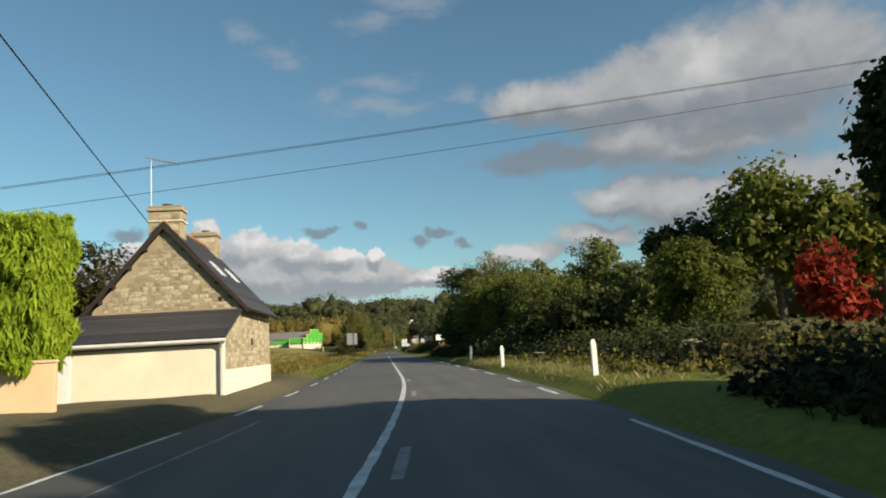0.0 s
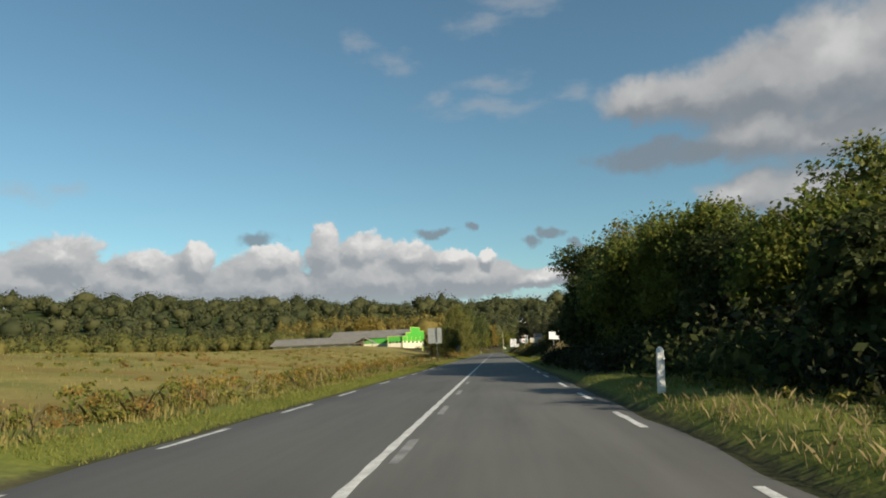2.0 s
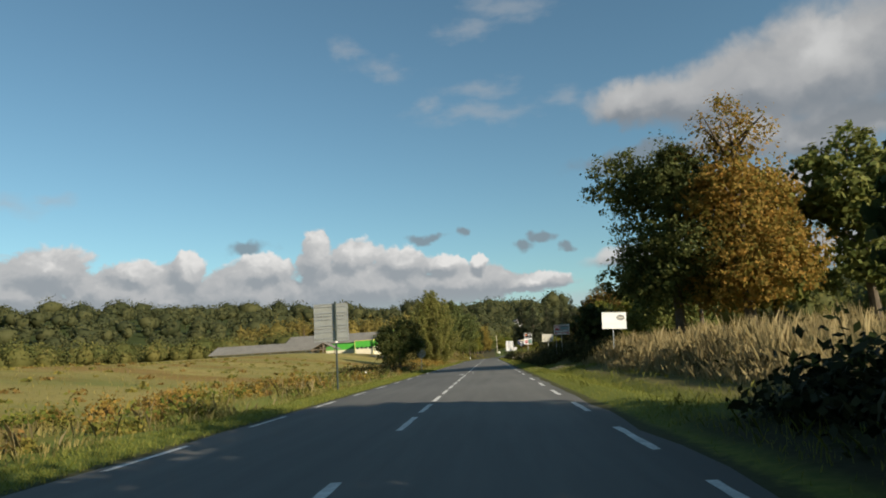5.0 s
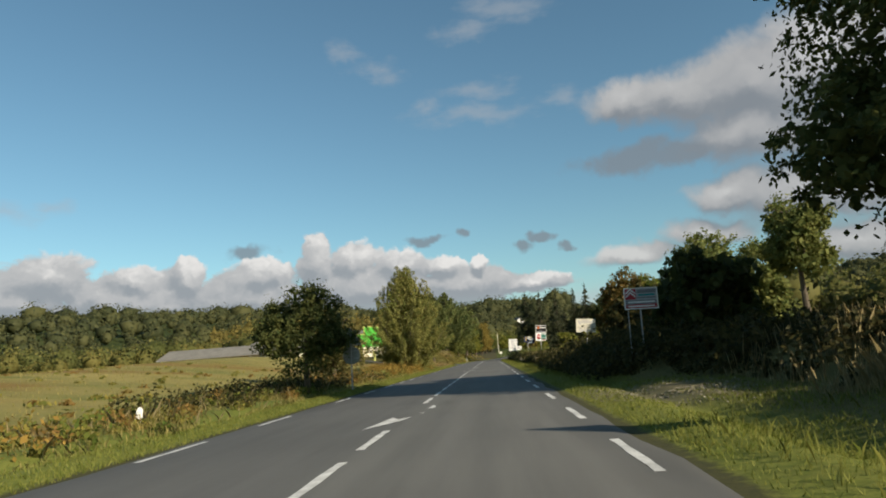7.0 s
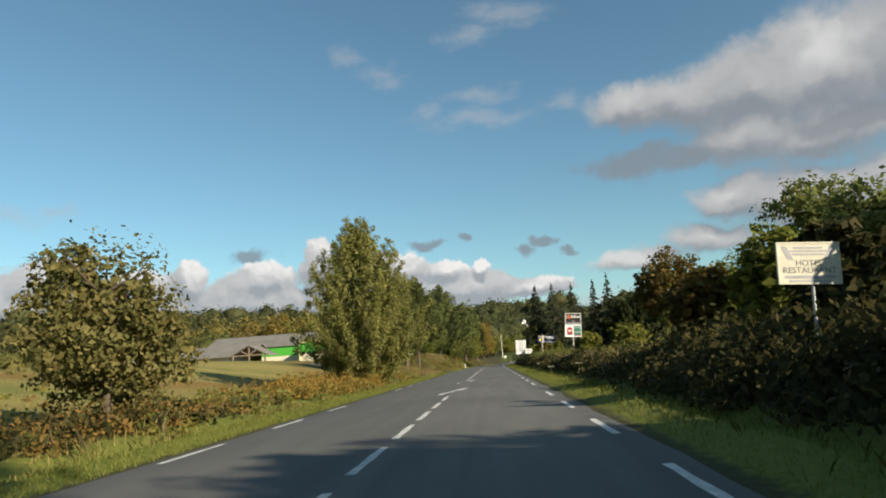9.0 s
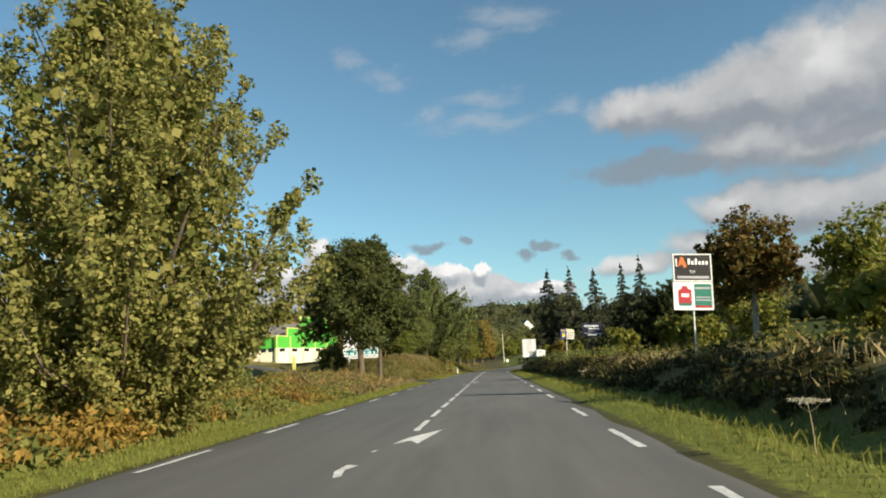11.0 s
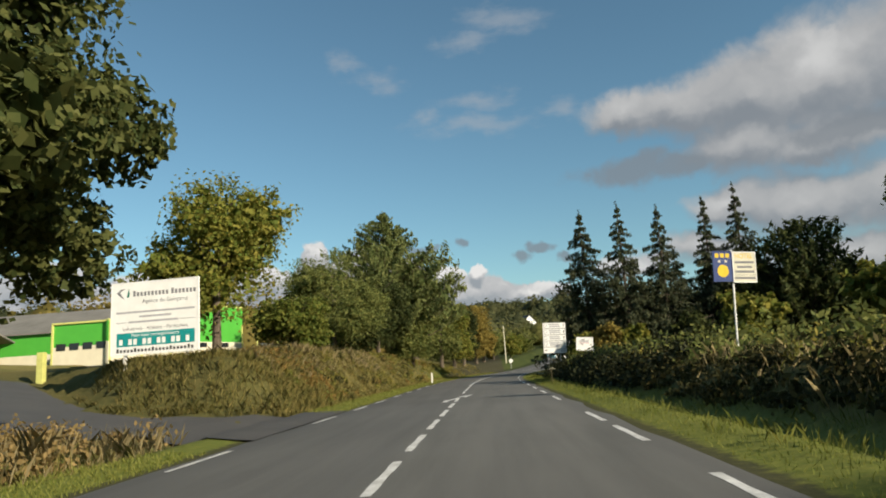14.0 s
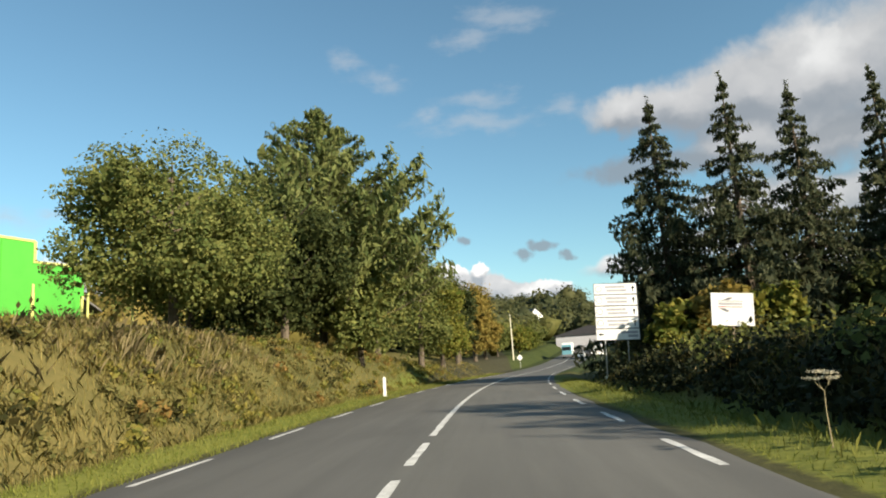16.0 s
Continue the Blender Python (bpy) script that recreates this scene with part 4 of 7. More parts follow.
for x, y, h, r, k in ((14.8, 349.5, 20.4, 4.2, 1.0), (18.9, 345.5, 20.0, 3.6, 0.7), (24.2, 347.5, 19.4, 3.8, 0.5), (29.8, 347.0, 19.6, 3.4, 0.5), (33.4, 346.0, 20.8, 3.6, 0.5), (21.5, 352.0, 13.5, 4.0, 0.9), (27.0, 352.0, 14.0, 4.0, 0.9), (17.0, 354.0, 11.0, 4.0, 1.0), (31.5, 353.0, 12.5, 4.0, 1.0), (36.5, 350.0, 13.0, 4.0, 1.0)):
    conifer("spruce", (x, y), h, r, "tall dark spruce with ragged drooping boughs", R, fill=k, layers=24 if h > 15 else 16, ragged=0.6 - 0.25 * k, leaf=0.19, per=115 if h > 15 else 60)
conifer("cypress", (39.5, 344.0), 14.5, 4.6, "dense dark conifer with a rounded cone", R, layers=22, ragged=0.15, power=0.45, leaf=0.3, mat=LEAF_DARK, per=70, rise=0.5, hang=-1.0)
for x, y, h, r, m in ((12.9, 341.8, 4.4, 2.0, LEAF_YELLOW), (15.2, 340.8, 5.0, 2.3, LEAF_GOLD), (18.0, 341.4, 4.6, 2.3, LEAF_YELLOW), (26.0, 343.0, 5.4, 3.0, LEAF_DARK)):
    broadleaf("bush", (x, y), h, r, m, "yellowing bush below the spruces", R, low=0.0, clumps=170, per=44, leaf=0.22, category="bush", group="spruce bushes")
# left side
broadleaf("hawthorn", (-8.0, 172.3), 6.5, 2.85, LEAF_DEEP, "dark low-branched tree close to the road", R, low=0.02, clumps=620, per=50, leaf=0.1, spread=0.14, core=0.6)
broadleaf("bush", (-11.15, 192.5), 6.8, 2.9, LEAF_OLIVE, "olive bush with reddish undergrowth", R, low=0.0, clumps=520, per=48, leaf=0.12, spread=0.2, core=0.6, category="bush")
def boughs(name, place, profile, mat, label, rng, count, leaf, per=110, rise=1.1, group="roadside trees", bark=None, trunk=0.24, tuft=0.34, core=2200):
    """A tree built bough by bough: each bough climbs out of the trunk to the outline given as heights and radii, with tufts of leaves along it."""
    x, y = place
    base = thing(name, label, "tree", (x, y, float(land(x, y)) - 0.05), 0.0, group)
    heights, radii = zip(*profile)
    top = heights[-1]
    part("trunk", tube([(0, 0, 0), (0.1, 0.05, top * 0.4), (0, 0, top * 0.95)], [trunk * 1.2, trunk * 0.8, 0.03], 9), bark or BARK, base)
    pts, outs = [], []
    for i in range(count):
        t = (i + rng.random()) / count
        z1 = heights[0] + (top - heights[0]) * t ** 0.92
        reach = float(np.interp(z1, heights, radii)) * rng.uniform(0.72, 1.12)
        a = i * 2.39996 + rng.normal() * 0.35
        tip = np.array([math.cos(a) * reach, math.sin(a) * reach, z1])
        foot = np.array([0, 0, max(0.3, z1 - rise * reach - rng.uniform(0.2, 1.0))])
        knee = foot + (tip - foot) * np.array([0.55, 0.55, 0.38])
        if i % 3 == 0:
            part("limb", tube([tuple(foot), tuple(knee), tuple(tip)], [trunk * 0.34, trunk * 0.2, 0.015], 5), bark or BARK, base)
        tufts = max(3, int(2 + reach * 1.6))
        for s in np.linspace(0.34, 1.0, tufts):
            c = (1 - s) ** 2 * foot + 2 * s * (1 - s) * knee + s * s * tip + rng.normal(size=3) * 0.16
            size = tuft * (0.65 + 0.6 * (1 - s)) * rng.uniform(0.75, 1.3)
            d = ball(rng, per)
            q = c + d * size * rng.uniform(0.35, 1.05, (per, 1)) * np.array([1, 1, 1.25])
            pts.append(q)
            outs.append(d)
    pts, outs = np.concatenate(pts), np.concatenate(outs)
    pts[:, 2] = np.maximum(pts[:, 2], 0.1)
    v, f = leaf_quads(pts, leaf, rng, outs * 1.1 + np.array([0, 0, 0.25]), droop=0.4)
    zc = rng.uniform(heights[0] + 0.6, top * 0.9, core)
    a, rr = rng.uniform(0, 6.28, core), np.interp(zc, heights, radii) * 0.62 * np.sqrt(rng.random(core))
    v2, f2 = leaf_quads(np.stack([np.cos(a) * rr, np.sin(a) * rr, zc], 1), leaf * 2.4, rng, None, stretch=1.2)
    mesh_object("crown", np.concatenate([v, v2]), np.concatenate([f, f2 + len(v)]), mat, base, uniform=4)
    return base


boughs("poplar", (-8.8, 226.5), ((0.7, 2.8), (2.0, 4.0), (4.4, 5.6), (7.0, 5.6), (10.0, 4.2), (12.6, 2.3), (14.3, 0.6)), LEAF_POPLAR, "tall bushy poplar, yellow-green with upright lobes", R, 150, 0.108, per=90, rise=1.15, tuft=0.5, core=8000)
dome = [(0, 0, 8.5, 4.7, 4.7, 6.0)]
for i in range(18):
    a, t = i * 2.4, i / 17
    ring = 4.85 * math.sqrt(1 - (0.95 * t) ** 2)
    dome.append((math.cos(a) * ring, math.sin(a) * ring, 4.3 + 9.3 * t, 1.75, 1.75, 1.6))
broadleaf("oak", (-11.5, 276.3), 14.6, 6.4, LEAF_DEEP, "dense dark oak with a broad rounded crown", R, blobs=dome, trunk=0.3, clumps=1800, per=54, leaf=0.155, spread=0.115)
broadleaf("oak", (-9.7, 277.0), 9.6, 2.6, LEAF_DEEP, "slim young oak beside the broad one", R, low=0.36, trunk=0.2, clumps=330, per=50, leaf=0.14)
broadleaf("bush", (-13.9, 275.0), 3.4, 1.9, LEAF_DEEP, "dark low growth at the foot of the oak", R, low=0.0, clumps=220, per=46, leaf=0.14, category="bush")
broadleaf("oak", (-14.6, 303.0), 11.4, 4.7, LEAF_YELLOW, "round oak turning yellow behind the billboard", R, low=0.12, clumps=900, per=50, leaf=0.16, spread=0.15)
broadleaf("tree", (-14.3, 333.0), 10.9, 5.7, LEAF_OAK, "broad dense tree on top of the bank", R, low=0.02, clumps=1250, per=54, leaf=0.125, spread=0.13, group="left row trees")
for x, y, h, r, m in ((-11.0, 340.5, 10.0, 4.2, LEAF_DARK), (-18.0, 343.0, 12.0, 4.8, LEAF_DARK), (-8.0, 349.0, 8.6, 3.4, LEAF_OAK), (-9.0, 362.0, 15.2, 4.6, LEAF_OAK), (-6.0, 372.0, 13.6, 4.1, LEAF_OAK), (-4.5, 383.0, 12.3, 3.8, LEAF_YELLOW), (-3.2, 394.0, 12.5, 3.6, LEAF_DARK)):
    broadleaf("tree", (x, y), h, r, m, "leafy tree in the row beside the road", R, low=0.0, clumps=int((130 + 13 * h) * 1.7), per=50, leaf=0.17, group="left row trees")
broadleaf("tree", (-12.6, 313.0), 4.2, 2.9, LEAF_LIME, "low spreading tree on top of the bank", R, low=0.02, clumps=520, per=50, leaf=0.14, spread=0.15)
broadleaf("tree", (51.0, 335.0), 20.0, 5.5, LEAF_OAK, "tall open tree beside the spruces", R, low=0.1, clumps=300, per=44, leaf=0.34)
conifer("fir", (-11.2, 351.0), 19.9, 7.2, "tall pointed green fir above the tree row", R, layers=34, ragged=0.22, leaf=0.24, mat=LEAF_FIR, per=130, rise=0.45, hang=-1.6, power=0.9)
for x, y, h, r in ((-1.0, 408.0, 13.0, 3.0), (0.5, 422.0, 13.5, 3.2), (-4.0, 418.0, 14.0, 3.2)):
    broadleaf("poplar", (x, y), h, r, LEAF_GOLD, "slim golden roadside poplar", R, low=0.0, clumps=420, per=46, leaf=0.22, group="golden poplars")
for x, y, h, r, m in ((-2.0, 446.0, 9.0, 4.0, LEAF_OAK), (3.0, 452.0, 8.0, 3.6, LEAF_OAK), (8.5, 470.0, 7.5, 4.0, LEAF_YELLOW), (12.5, 492.0, 7.0, 3.6, LEAF_LIME), (16.0, 515.0, 8.0, 4.5, LEAF_OAK), (30.0, 420.0, 8.0, 4.5, LEAF_OAK), (37.0, 455.0, 10.0, 5.0, LEAF_DARK), (46.0, 500.0, 10.0, 5.5, LEAF_OAK), (28.0, 395.0, 7.0, 4.0, LEAF_DARK)):
    broadleaf("tree", (x, y), h, r, m, "distant broadleaf tree by the bend", R, low=0.0, clumps=260, per=44, leaf=0.26, group="far trees")

for x, y, h, r in ((-69.0, 392.0, 19.0, 6.0), (-62.0, 396.0, 15.5, 5.5), (-76.0, 396.0, 14.0, 4.5)):
    broadleaf("tree", (x, y), h, r, LEAF_GOLD, "golden-green tree behind the works halls", R, low=0.0, clumps=330, per=46, leaf=0.3, group="trees behind the halls")
for x, y, h, r in ((-82.2, 400.0, 17.5, 2.0), (-86.5, 401.0, 16.5, 2.2), (-92.4, 400.0, 14.5, 2.0), (-100.4, 402.0, 14.5, 1.4), (-89.0, 404.0, 14.0, 1.8)):
    broadleaf("bare_tree", (x, y), h, r, LEAF_BROWN, "thin half-bare tree above the hall roof", R, low=0.45, clumps=60, per=30, leaf=0.2, core=0.1, group="trees behind the halls")

# ---- far woods: too many to count ----
ICO = bmesh.new()
bmesh.ops.create_icosphere(ICO, subdivisions=1, radius=1.0)
DOME_V = np.array([v.co[:] for v in ICO.verts])
DOME_F = np.array([[v.index for v in f.verts] for f in ICO.faces])
ICO.free()


def wood(name, places, h0, h1, rng, mat, label, per=120, leaf=1.5, pointed=0.0):
    """Crowns too many to count: each a lumpy dome of foliage with loose sprays over its skin."""
    verts, faces, pts, outs, count = [], [], [], [], 0
    for x, y in places:
        h = rng.uniform(h0, h1)
        r = h * rng.uniform(0.42, 0.66)
        half = np.array([r * rng.uniform(0.85, 1.15), r * rng.uniform(0.85, 1.15), h * 0.52])
        slim = pointed and rng.random() < pointed
        lumps = ball(rng, 7)
        lump_r = rng.uniform(0.1, 0.34, 7)

        def skin(d):
            swell = 0.86 + sum(a * np.clip((d @ q - 0.55) / 0.45, 0, 1) ** 1.5 for q, a in zip(lumps, lump_r))
            p = d * swell[:, None]
            if slim:
                p[:, :2] *= np.clip(0.7 - 0.45 * p[:, 2:3], 0.12, 1)
                p[:, 2] *= 1.2
            return p * half
        mid = np.array([x, y, float(land(x, y)) + h * 0.46])
        verts.append(skin(DOME_V) * rng.uniform(0.66, 0.9, (len(DOME_V), 1)) + mid)
        faces.append(DOME_F + count)
        count += len(DOME_V)
        d = ball(rng, per)
        d[:, 2] = np.where(d[:, 2] < -0.2, -d[:, 2], d[:, 2])
        pts.append(skin(d) * rng.uniform(0.80, 1.08, (per, 1)) + mid)
        outs.append(d)
    v, f = leaf_quads(np.concatenate(pts), leaf, rng, np.concatenate(outs) * 1.5, stretch=1.3)
    tri = np.concatenate([f[:, [0, 1, 2]], f[:, [0, 2, 3]]]) + count
    ob = mesh_object(name, np.concatenate(verts + [v]), np.concatenate(faces + [tri]), mat, uniform=3, smooth=True)
    tagged(ob, label, "woodland", kind="stuff")


def belt(rng, n, near, far, az0, az1, origin=(0, 150)):
    a, d = np.radians(rng.uniform(az0, az1, n)), rng.uniform(near, far, n)
    x, y = origin[0] + np.sin(a) * d, origin[1] + np.cos(a) * d
    keep = np.abs(x - centre(y)) > 30
    return list(zip(x[keep], y[keep]))


WOODS_GOLD = foliage("golden far woods", (0.15, 0.13, 0.036), (0.25, 0.195, 0.058), 0.03)
WOODS_OLIVE = foliage("light olive woods", (0.095, 0.105, 0.032), (0.19, 0.165, 0.05), 0.03)
wood("far_woods", belt(R, 1150, 560, 1350, -50, 50), 9, 24, R, WOODS, "mixed green woodland on distant hills", per=38, leaf=2.6)
wood("far_woods", belt(R, 360, 1050, 1300, -50, 50), 18, 36, R, WOODS, "tall round trees along the ridge", per=80, leaf=2.4)
wood("far_woods", belt(R, 230, 380, 640, -72, -6, (0, 130)), 8, 16, R, WOODS, "dense woodland at the foot of the hills", per=130, leaf=1.25)
wood("far_woods", belt(R, 150, 300, 480, -72, -6, (0, 130)), 6, 13, R, WOODS_NEAR, "olive trees at the foot of the hills", per=170, leaf=0.9)
wood("far_woods", belt(R, 120, 330, 560, -72, -20, (0, 130)), 7, 14, R, WOODS_OLIVE, "light olive trees at the foot of the hills", per=170, leaf=0.9)
wood("far_woods", belt(R, 60, 300, 440, -72, -6, (0, 130)), 5, 9, R, WOODS_GOLD, "yellowing trees at the foot of the hills", per=80, leaf=0.9)
wood("far_woods", belt(R, 190, 200, 330, -66, -20, (0, 170)), 5, 12, R, WOODS_NEAR, "olive woodland behind the dry field", per=160, leaf=0.72)
wood("far_woods", belt(R, 110, 200, 330, -66, -22, (0, 170)), 5, 10, R, WOODS_OLIVE, "light willow scrub behind the dry field", per=160, leaf=0.7)
wood("far_woods", belt(R, 190, 255, 330, -25, -5, (0, 170)), 12, 19, R, WOODS_GOLD, "golden poplar wood behind the sheds", per=130, leaf=0.9, pointed=0.8)
wood("far_woods", belt(R, 280, 330, 640, -9, 20, (0, 150)), 10, 16, R, WOODS, "woodland round the far bend", per=60, leaf=1.3, pointed=0.35)
far_y = R.uniform(425, 760, 150)
far_off = np.where(R.random(150) < 0.5, R.uniform(17, 70, 150), -R.uniform(12, 50, 150))
wood("far_woods", list(zip(R.uniform(-40, 130, 330) , R.uniform(560, 1000, 330))), 9, 15, R, WOODS, "woodland on the rise beyond the bend", per=50, leaf=1.6)
wood("far_woods", list(zip(far_off + centre(far_y), far_y)), 6, 12, R, WOODS_NEAR, "mixed trees along the far road", per=180, leaf=0.7)
wood("far_woods", belt(R, 160, 60, 200, 28, 100, (20, 240)), 8, 14, R, WOODS_NEAR, "woodland behind the rough ground", per=140, leaf=0.8)
wood("far_woods", [(R.uniform(62, 130), R.uniform(-40, 200)) for _ in range(80)], 8, 13, R, WOODS, "woodland beyond the hedgerow", per=100, leaf=1.0)

# ---- undergrowth along the road ----
x, y = scatter(R, 66000, -6.3, -4.75, 52, 278.6, 1.5)
lawn("verge_grass", x, y, R.uniform(0.03, 0.14, len(x)), 0.03, GRASS, "short green grass on the left verge", R)
x, y = scatter(R, 26000, -6.6, -4.55, 291, 400, 1.5)
lawn("verge_grass", x, y, R.uniform(0.03, 0.15, len(x)), 0.03, GRASS, "short green grass below the bank", R)
x, y = scatter(R, 95000, 4.95, 7.9, 24, 350, 1.3)
thin = (y > 69.5) & (y < 110) & (R.random(len(x)) < 0.8)
x, y = x[~thin], y[~thin]
lawn("verge_grass", x, y, R.uniform(0.03, 0.13, len(x)), 0.022, GRASS, "uneven green grass on the right verge", R)
x, y = scatter(R, 38000, -11.5, -6.0, 52, 210, 0.1)
blades("tall_grass", x, y, R.uniform(0.08, 0.28, len(x)) * (1.0 + 0.4 * np.sin(y * 0.55 + x)), 0.03, FIELD_GRASS, "mixed dry and green grass at the field edge", R, 0.8)
x, y = scatter(R, 3500, -11.0, -6.8, 52, 210, -0.4)
blades("tall_grass", x, y, R.uniform(0.3, 0.8, len(x)), 0.014, STRAW, "dry tall grass at the field edge", R, 0.7)
x, y = scatter(R, 22000, -12.0, -6.4, 210, 400, 0.2)
free = (y < 279.5) | (y > 298.5)
x, y = x[free], y[free]
blades("tall_grass", x, y, R.uniform(0.15, 0.5, len(x)), 0.018, FIELD_GRASS, "ochre and green grass on the left bank", R, 0.8)
x, y = scatter(R, 17000, 9.9, 16.5, 106, 158, 0.3)
blades("tall_grass", x, y, R.uniform(0.35, 1.4, len(x)) * clumped(x, y), 0.01, STRAW, "tall dry seeding grass on the right bank", R)
x, y = scatter(R, 8000, 8.0, 11.4, 200, 345, -0.1)
blades("tall_grass", x, y, R.uniform(0.25, 0.9, len(x)) * clumped(x, y), 0.009, STRAW, "pale dry stalks among the brambles", R, 0.6)
x, y = scatter(R, 17000, 9.2, 18.0, 200, 345, -0.1)
blades("tall_grass", x, y, R.uniform(0.15, 0.6, len(x)), 0.02, STRAW, "pale dry grass on rough ground", R)
x, y = scatter(R, 30000, -60, -10, 55, 240, 0.1)
blades("field_grass", x, y, R.uniform(0.08, 0.28, len(x)), 0.05, FIELD_GRASS, "short ochre and green grass across the field", R)


def thicket(name, n, x0, x1, y0, y1, h0, h1, mat, label, per=46, leaf=0.16, patch=0.4, wide=0.9):
    """Low bushes too many to count: a dense shaded heart and loose outer sprays."""
    x, y = scatter(R, n, x0, x1, y0, y1, patch)
    h = R.uniform(h0, h1, len(x))
    wide_ = h * wide * R.uniform(0.8, 1.2, len(x))
    per = int(per * 0.7)
    p, d = bushes(R, x, y, h, wide_, per)
    q, e = bushes(R, x, y, h * 0.72, wide_ * 0.72, max(5, per // 5))
    v, f = leaf_quads(p, leaf * 1.06, R, d, 1.9, 0.3)
    v2, f2 = leaf_quads(q, leaf * 1.8, R, e * 0.4, 1.3)
    ob = mesh_object(name, np.concatenate([v, v2]), np.concatenate([f, f2 + len(v)]), mat, uniform=4)
    tagged(ob, label, "undergrowth", kind="stuff")


thicket("bracken", 420, -14.0, -7.6, 56, 215, 0.25, 0.7, FERN, "rusty brown bracken along the field edge", leaf=0.075, per=110, patch=-0.35)
thicket("bracken", 900, -14.0, -7.0, 56, 215, 0.2, 0.6, FERN_GREEN, "yellow-green bracken and weeds", leaf=0.075, per=80, patch=-0.1)
thicket("bracken", 210, -14.0, -8.0, 70, 150, 0.5, 1.1, FERN_GOLD, "golden bracken clumps at the field edge", leaf=0.08, per=110, patch=-0.3)
thicket("weeds", 170, -12.5, -7.2, 56, 215, 0.4, 1.0, LEAF_LIME, "green weeds and young bushes at the field edge", leaf=0.09, per=70, patch=-0.3)
thicket("bracken", 280, -14.0, -7.8, 205, 262, 0.3, 1.1, FERN, "orange and brown bracken beside the road", leaf=0.085, per=110, patch=-0.2)
thicket("bracken", 340, -14.0, -7.4, 200, 274, 0.25, 1.0, FERN_GREEN, "green and ochre bracken beside the road", leaf=0.085, per=110)
thicket("bracken", 150, -13.0, -7.3, 206, 226, 0.8, 1.6, FERN_GOLD, "tall golden bracken before the poplar", leaf=0.09, per=130, patch=0.5)
thicket("bracken", 110, -13.0, -7.4, 228, 262, 0.4, 1.0, FERN_GOLD, "golden bracken along the road", leaf=0.085, per=100, patch=-0.2)
thicket("weeds", 130, -14.0, -7.0, 203, 262, 0.5, 1.2, LEAF_OAK, "dark green weeds among the bracken", leaf=0.11, per=80)
thicket("bracken", 50, -13.0, -6.8, 298, 380, 0.3, 0.6, FERN, "brown bracken on the left bank", leaf=0.11, per=60)
thicket("weeds", 300, -12.5, -6.8, 297, 345, 0.2, 0.55, LEAF_OLIVE, "olive green weeds over the left bank", leaf=0.08, per=80, patch=0.3)
thicket("bracken", 420, -13.0, -6.8, 298, 380, 0.2, 0.5, FERN_GREEN, "green weeds on the left bank", leaf=0.11, per=60)
thicket("weeds", 60, -13.0, -7.0, 300, 345, 0.4, 0.9, LEAF_SCRUB, "dark brambles on the left bank", leaf=0.11, per=60)
thicket("scrub", 170, 8.4, 17.0, 9, 34, 0.5, 1.4, LEAF_SCRUB, "brambles and ferns on the shaded verge", leaf=0.11, per=80)
thicket("scrub", 190, 9.2, 16.0, 32, 60, 0.9, 2.1, LEAF_DARK, "dark brambles behind the verge", leaf=0.13, per=80)
thicket("scrub", 120, 6.7, 11.0, 9, 20, 0.2, 0.7, LEAF_SHADED, "dark shaded weeds beside the road", leaf=0.1, per=70)
thicket("scrub", 120, 7.4, 15.0, 24, 46, 0.3, 0.9, FERN_GREEN, "sunlit ferns among brambles", leaf=0.1, per=60)
thicket("scrub", 260, 7.4, 13.0, 56, 112, 0.7, 2.1, LEAF_DARK, "dark brambles under the hedgerow", leaf=0.15, per=60)
thicket("scrub", 110, 9.8, 11.6, 112, 150, 0.2, 0.5, LEAF_SCRUB, "dark bramble on the bank face", leaf=0.1, per=60, patch=-0.2)
thicket("scrub", 250, 8.0, 10.0, 160, 206, 0.3, 0.75, LEAF_SCRUB, "dark bramble on the bank face", leaf=0.12, per=70)
thicket("scrub", 150, 10.4, 13.5, 146, 170, 0.5, 1.3, LEAF_SCRUB, "dark bramble behind the pull-in", leaf=0.12, per=80)
thicket("scrub", 310, 6.3, 8.6, 71.5, 110, 0.6, 1.7, LEAF_SHADED, "brambles hanging over the verge, leaves coloured as deep shade", leaf=0.11, per=80, patch=0.8)
thicket("scrub", 260, 8.3, 10.4, 28, 68, 0.5, 1.3, LEAF_SHADED, "brambles behind the verge, leaves coloured as deep shade", leaf=0.1, per=80, patch=0.9)
thicket("scrub", 150, 6.9, 8.4, 26, 66, 0.15, 0.45, FERN_GREEN, "low weeds behind the marker posts", leaf=0.08, per=60, patch=0.2)
thicket("scrub", 200, 9.6, 12.0, 60, 110, 1.6, 3.2, LEAF_SHADED, "tall undergrowth below the hedgerow, leaves coloured as deep shade", leaf=0.14, per=100, patch=1.0, wide=0.6)
thicket("scrub", 90, 5.9, 7.6, 11, 20, 0.25, 0.7, LEAF_SHADED, "low scrub at the road edge, leaves coloured as deep shade", leaf=0.1, per=60, patch=0.6)
x, y = scatter(R, 3600, 4.95, 7.3, 24, 64, -0.1)
blades("verge_weeds", x, y, R.uniform(0.08, 0.28, len(x)), 0.009, STRAW, "pale dry grass tufts beside the marker posts", R, 0.8)
thicket("scrub", 110, 6.4, 9.0, 8, 20, 0.5, 1.3, LEAF_SHADED, "dark shaded scrub close to the road", leaf=0.11, per=70, patch=0.6)
thicket("scrub", 200, 7.4, 9.4, 166, 200, 0.5, 1.4, LEAF_SCRUB, "dark bramble leaning over the verge", leaf=0.11, per=70, patch=0.5)
x, y = scatter(R, 9000, 9.2, 11.6, 108, 150, 0.5)
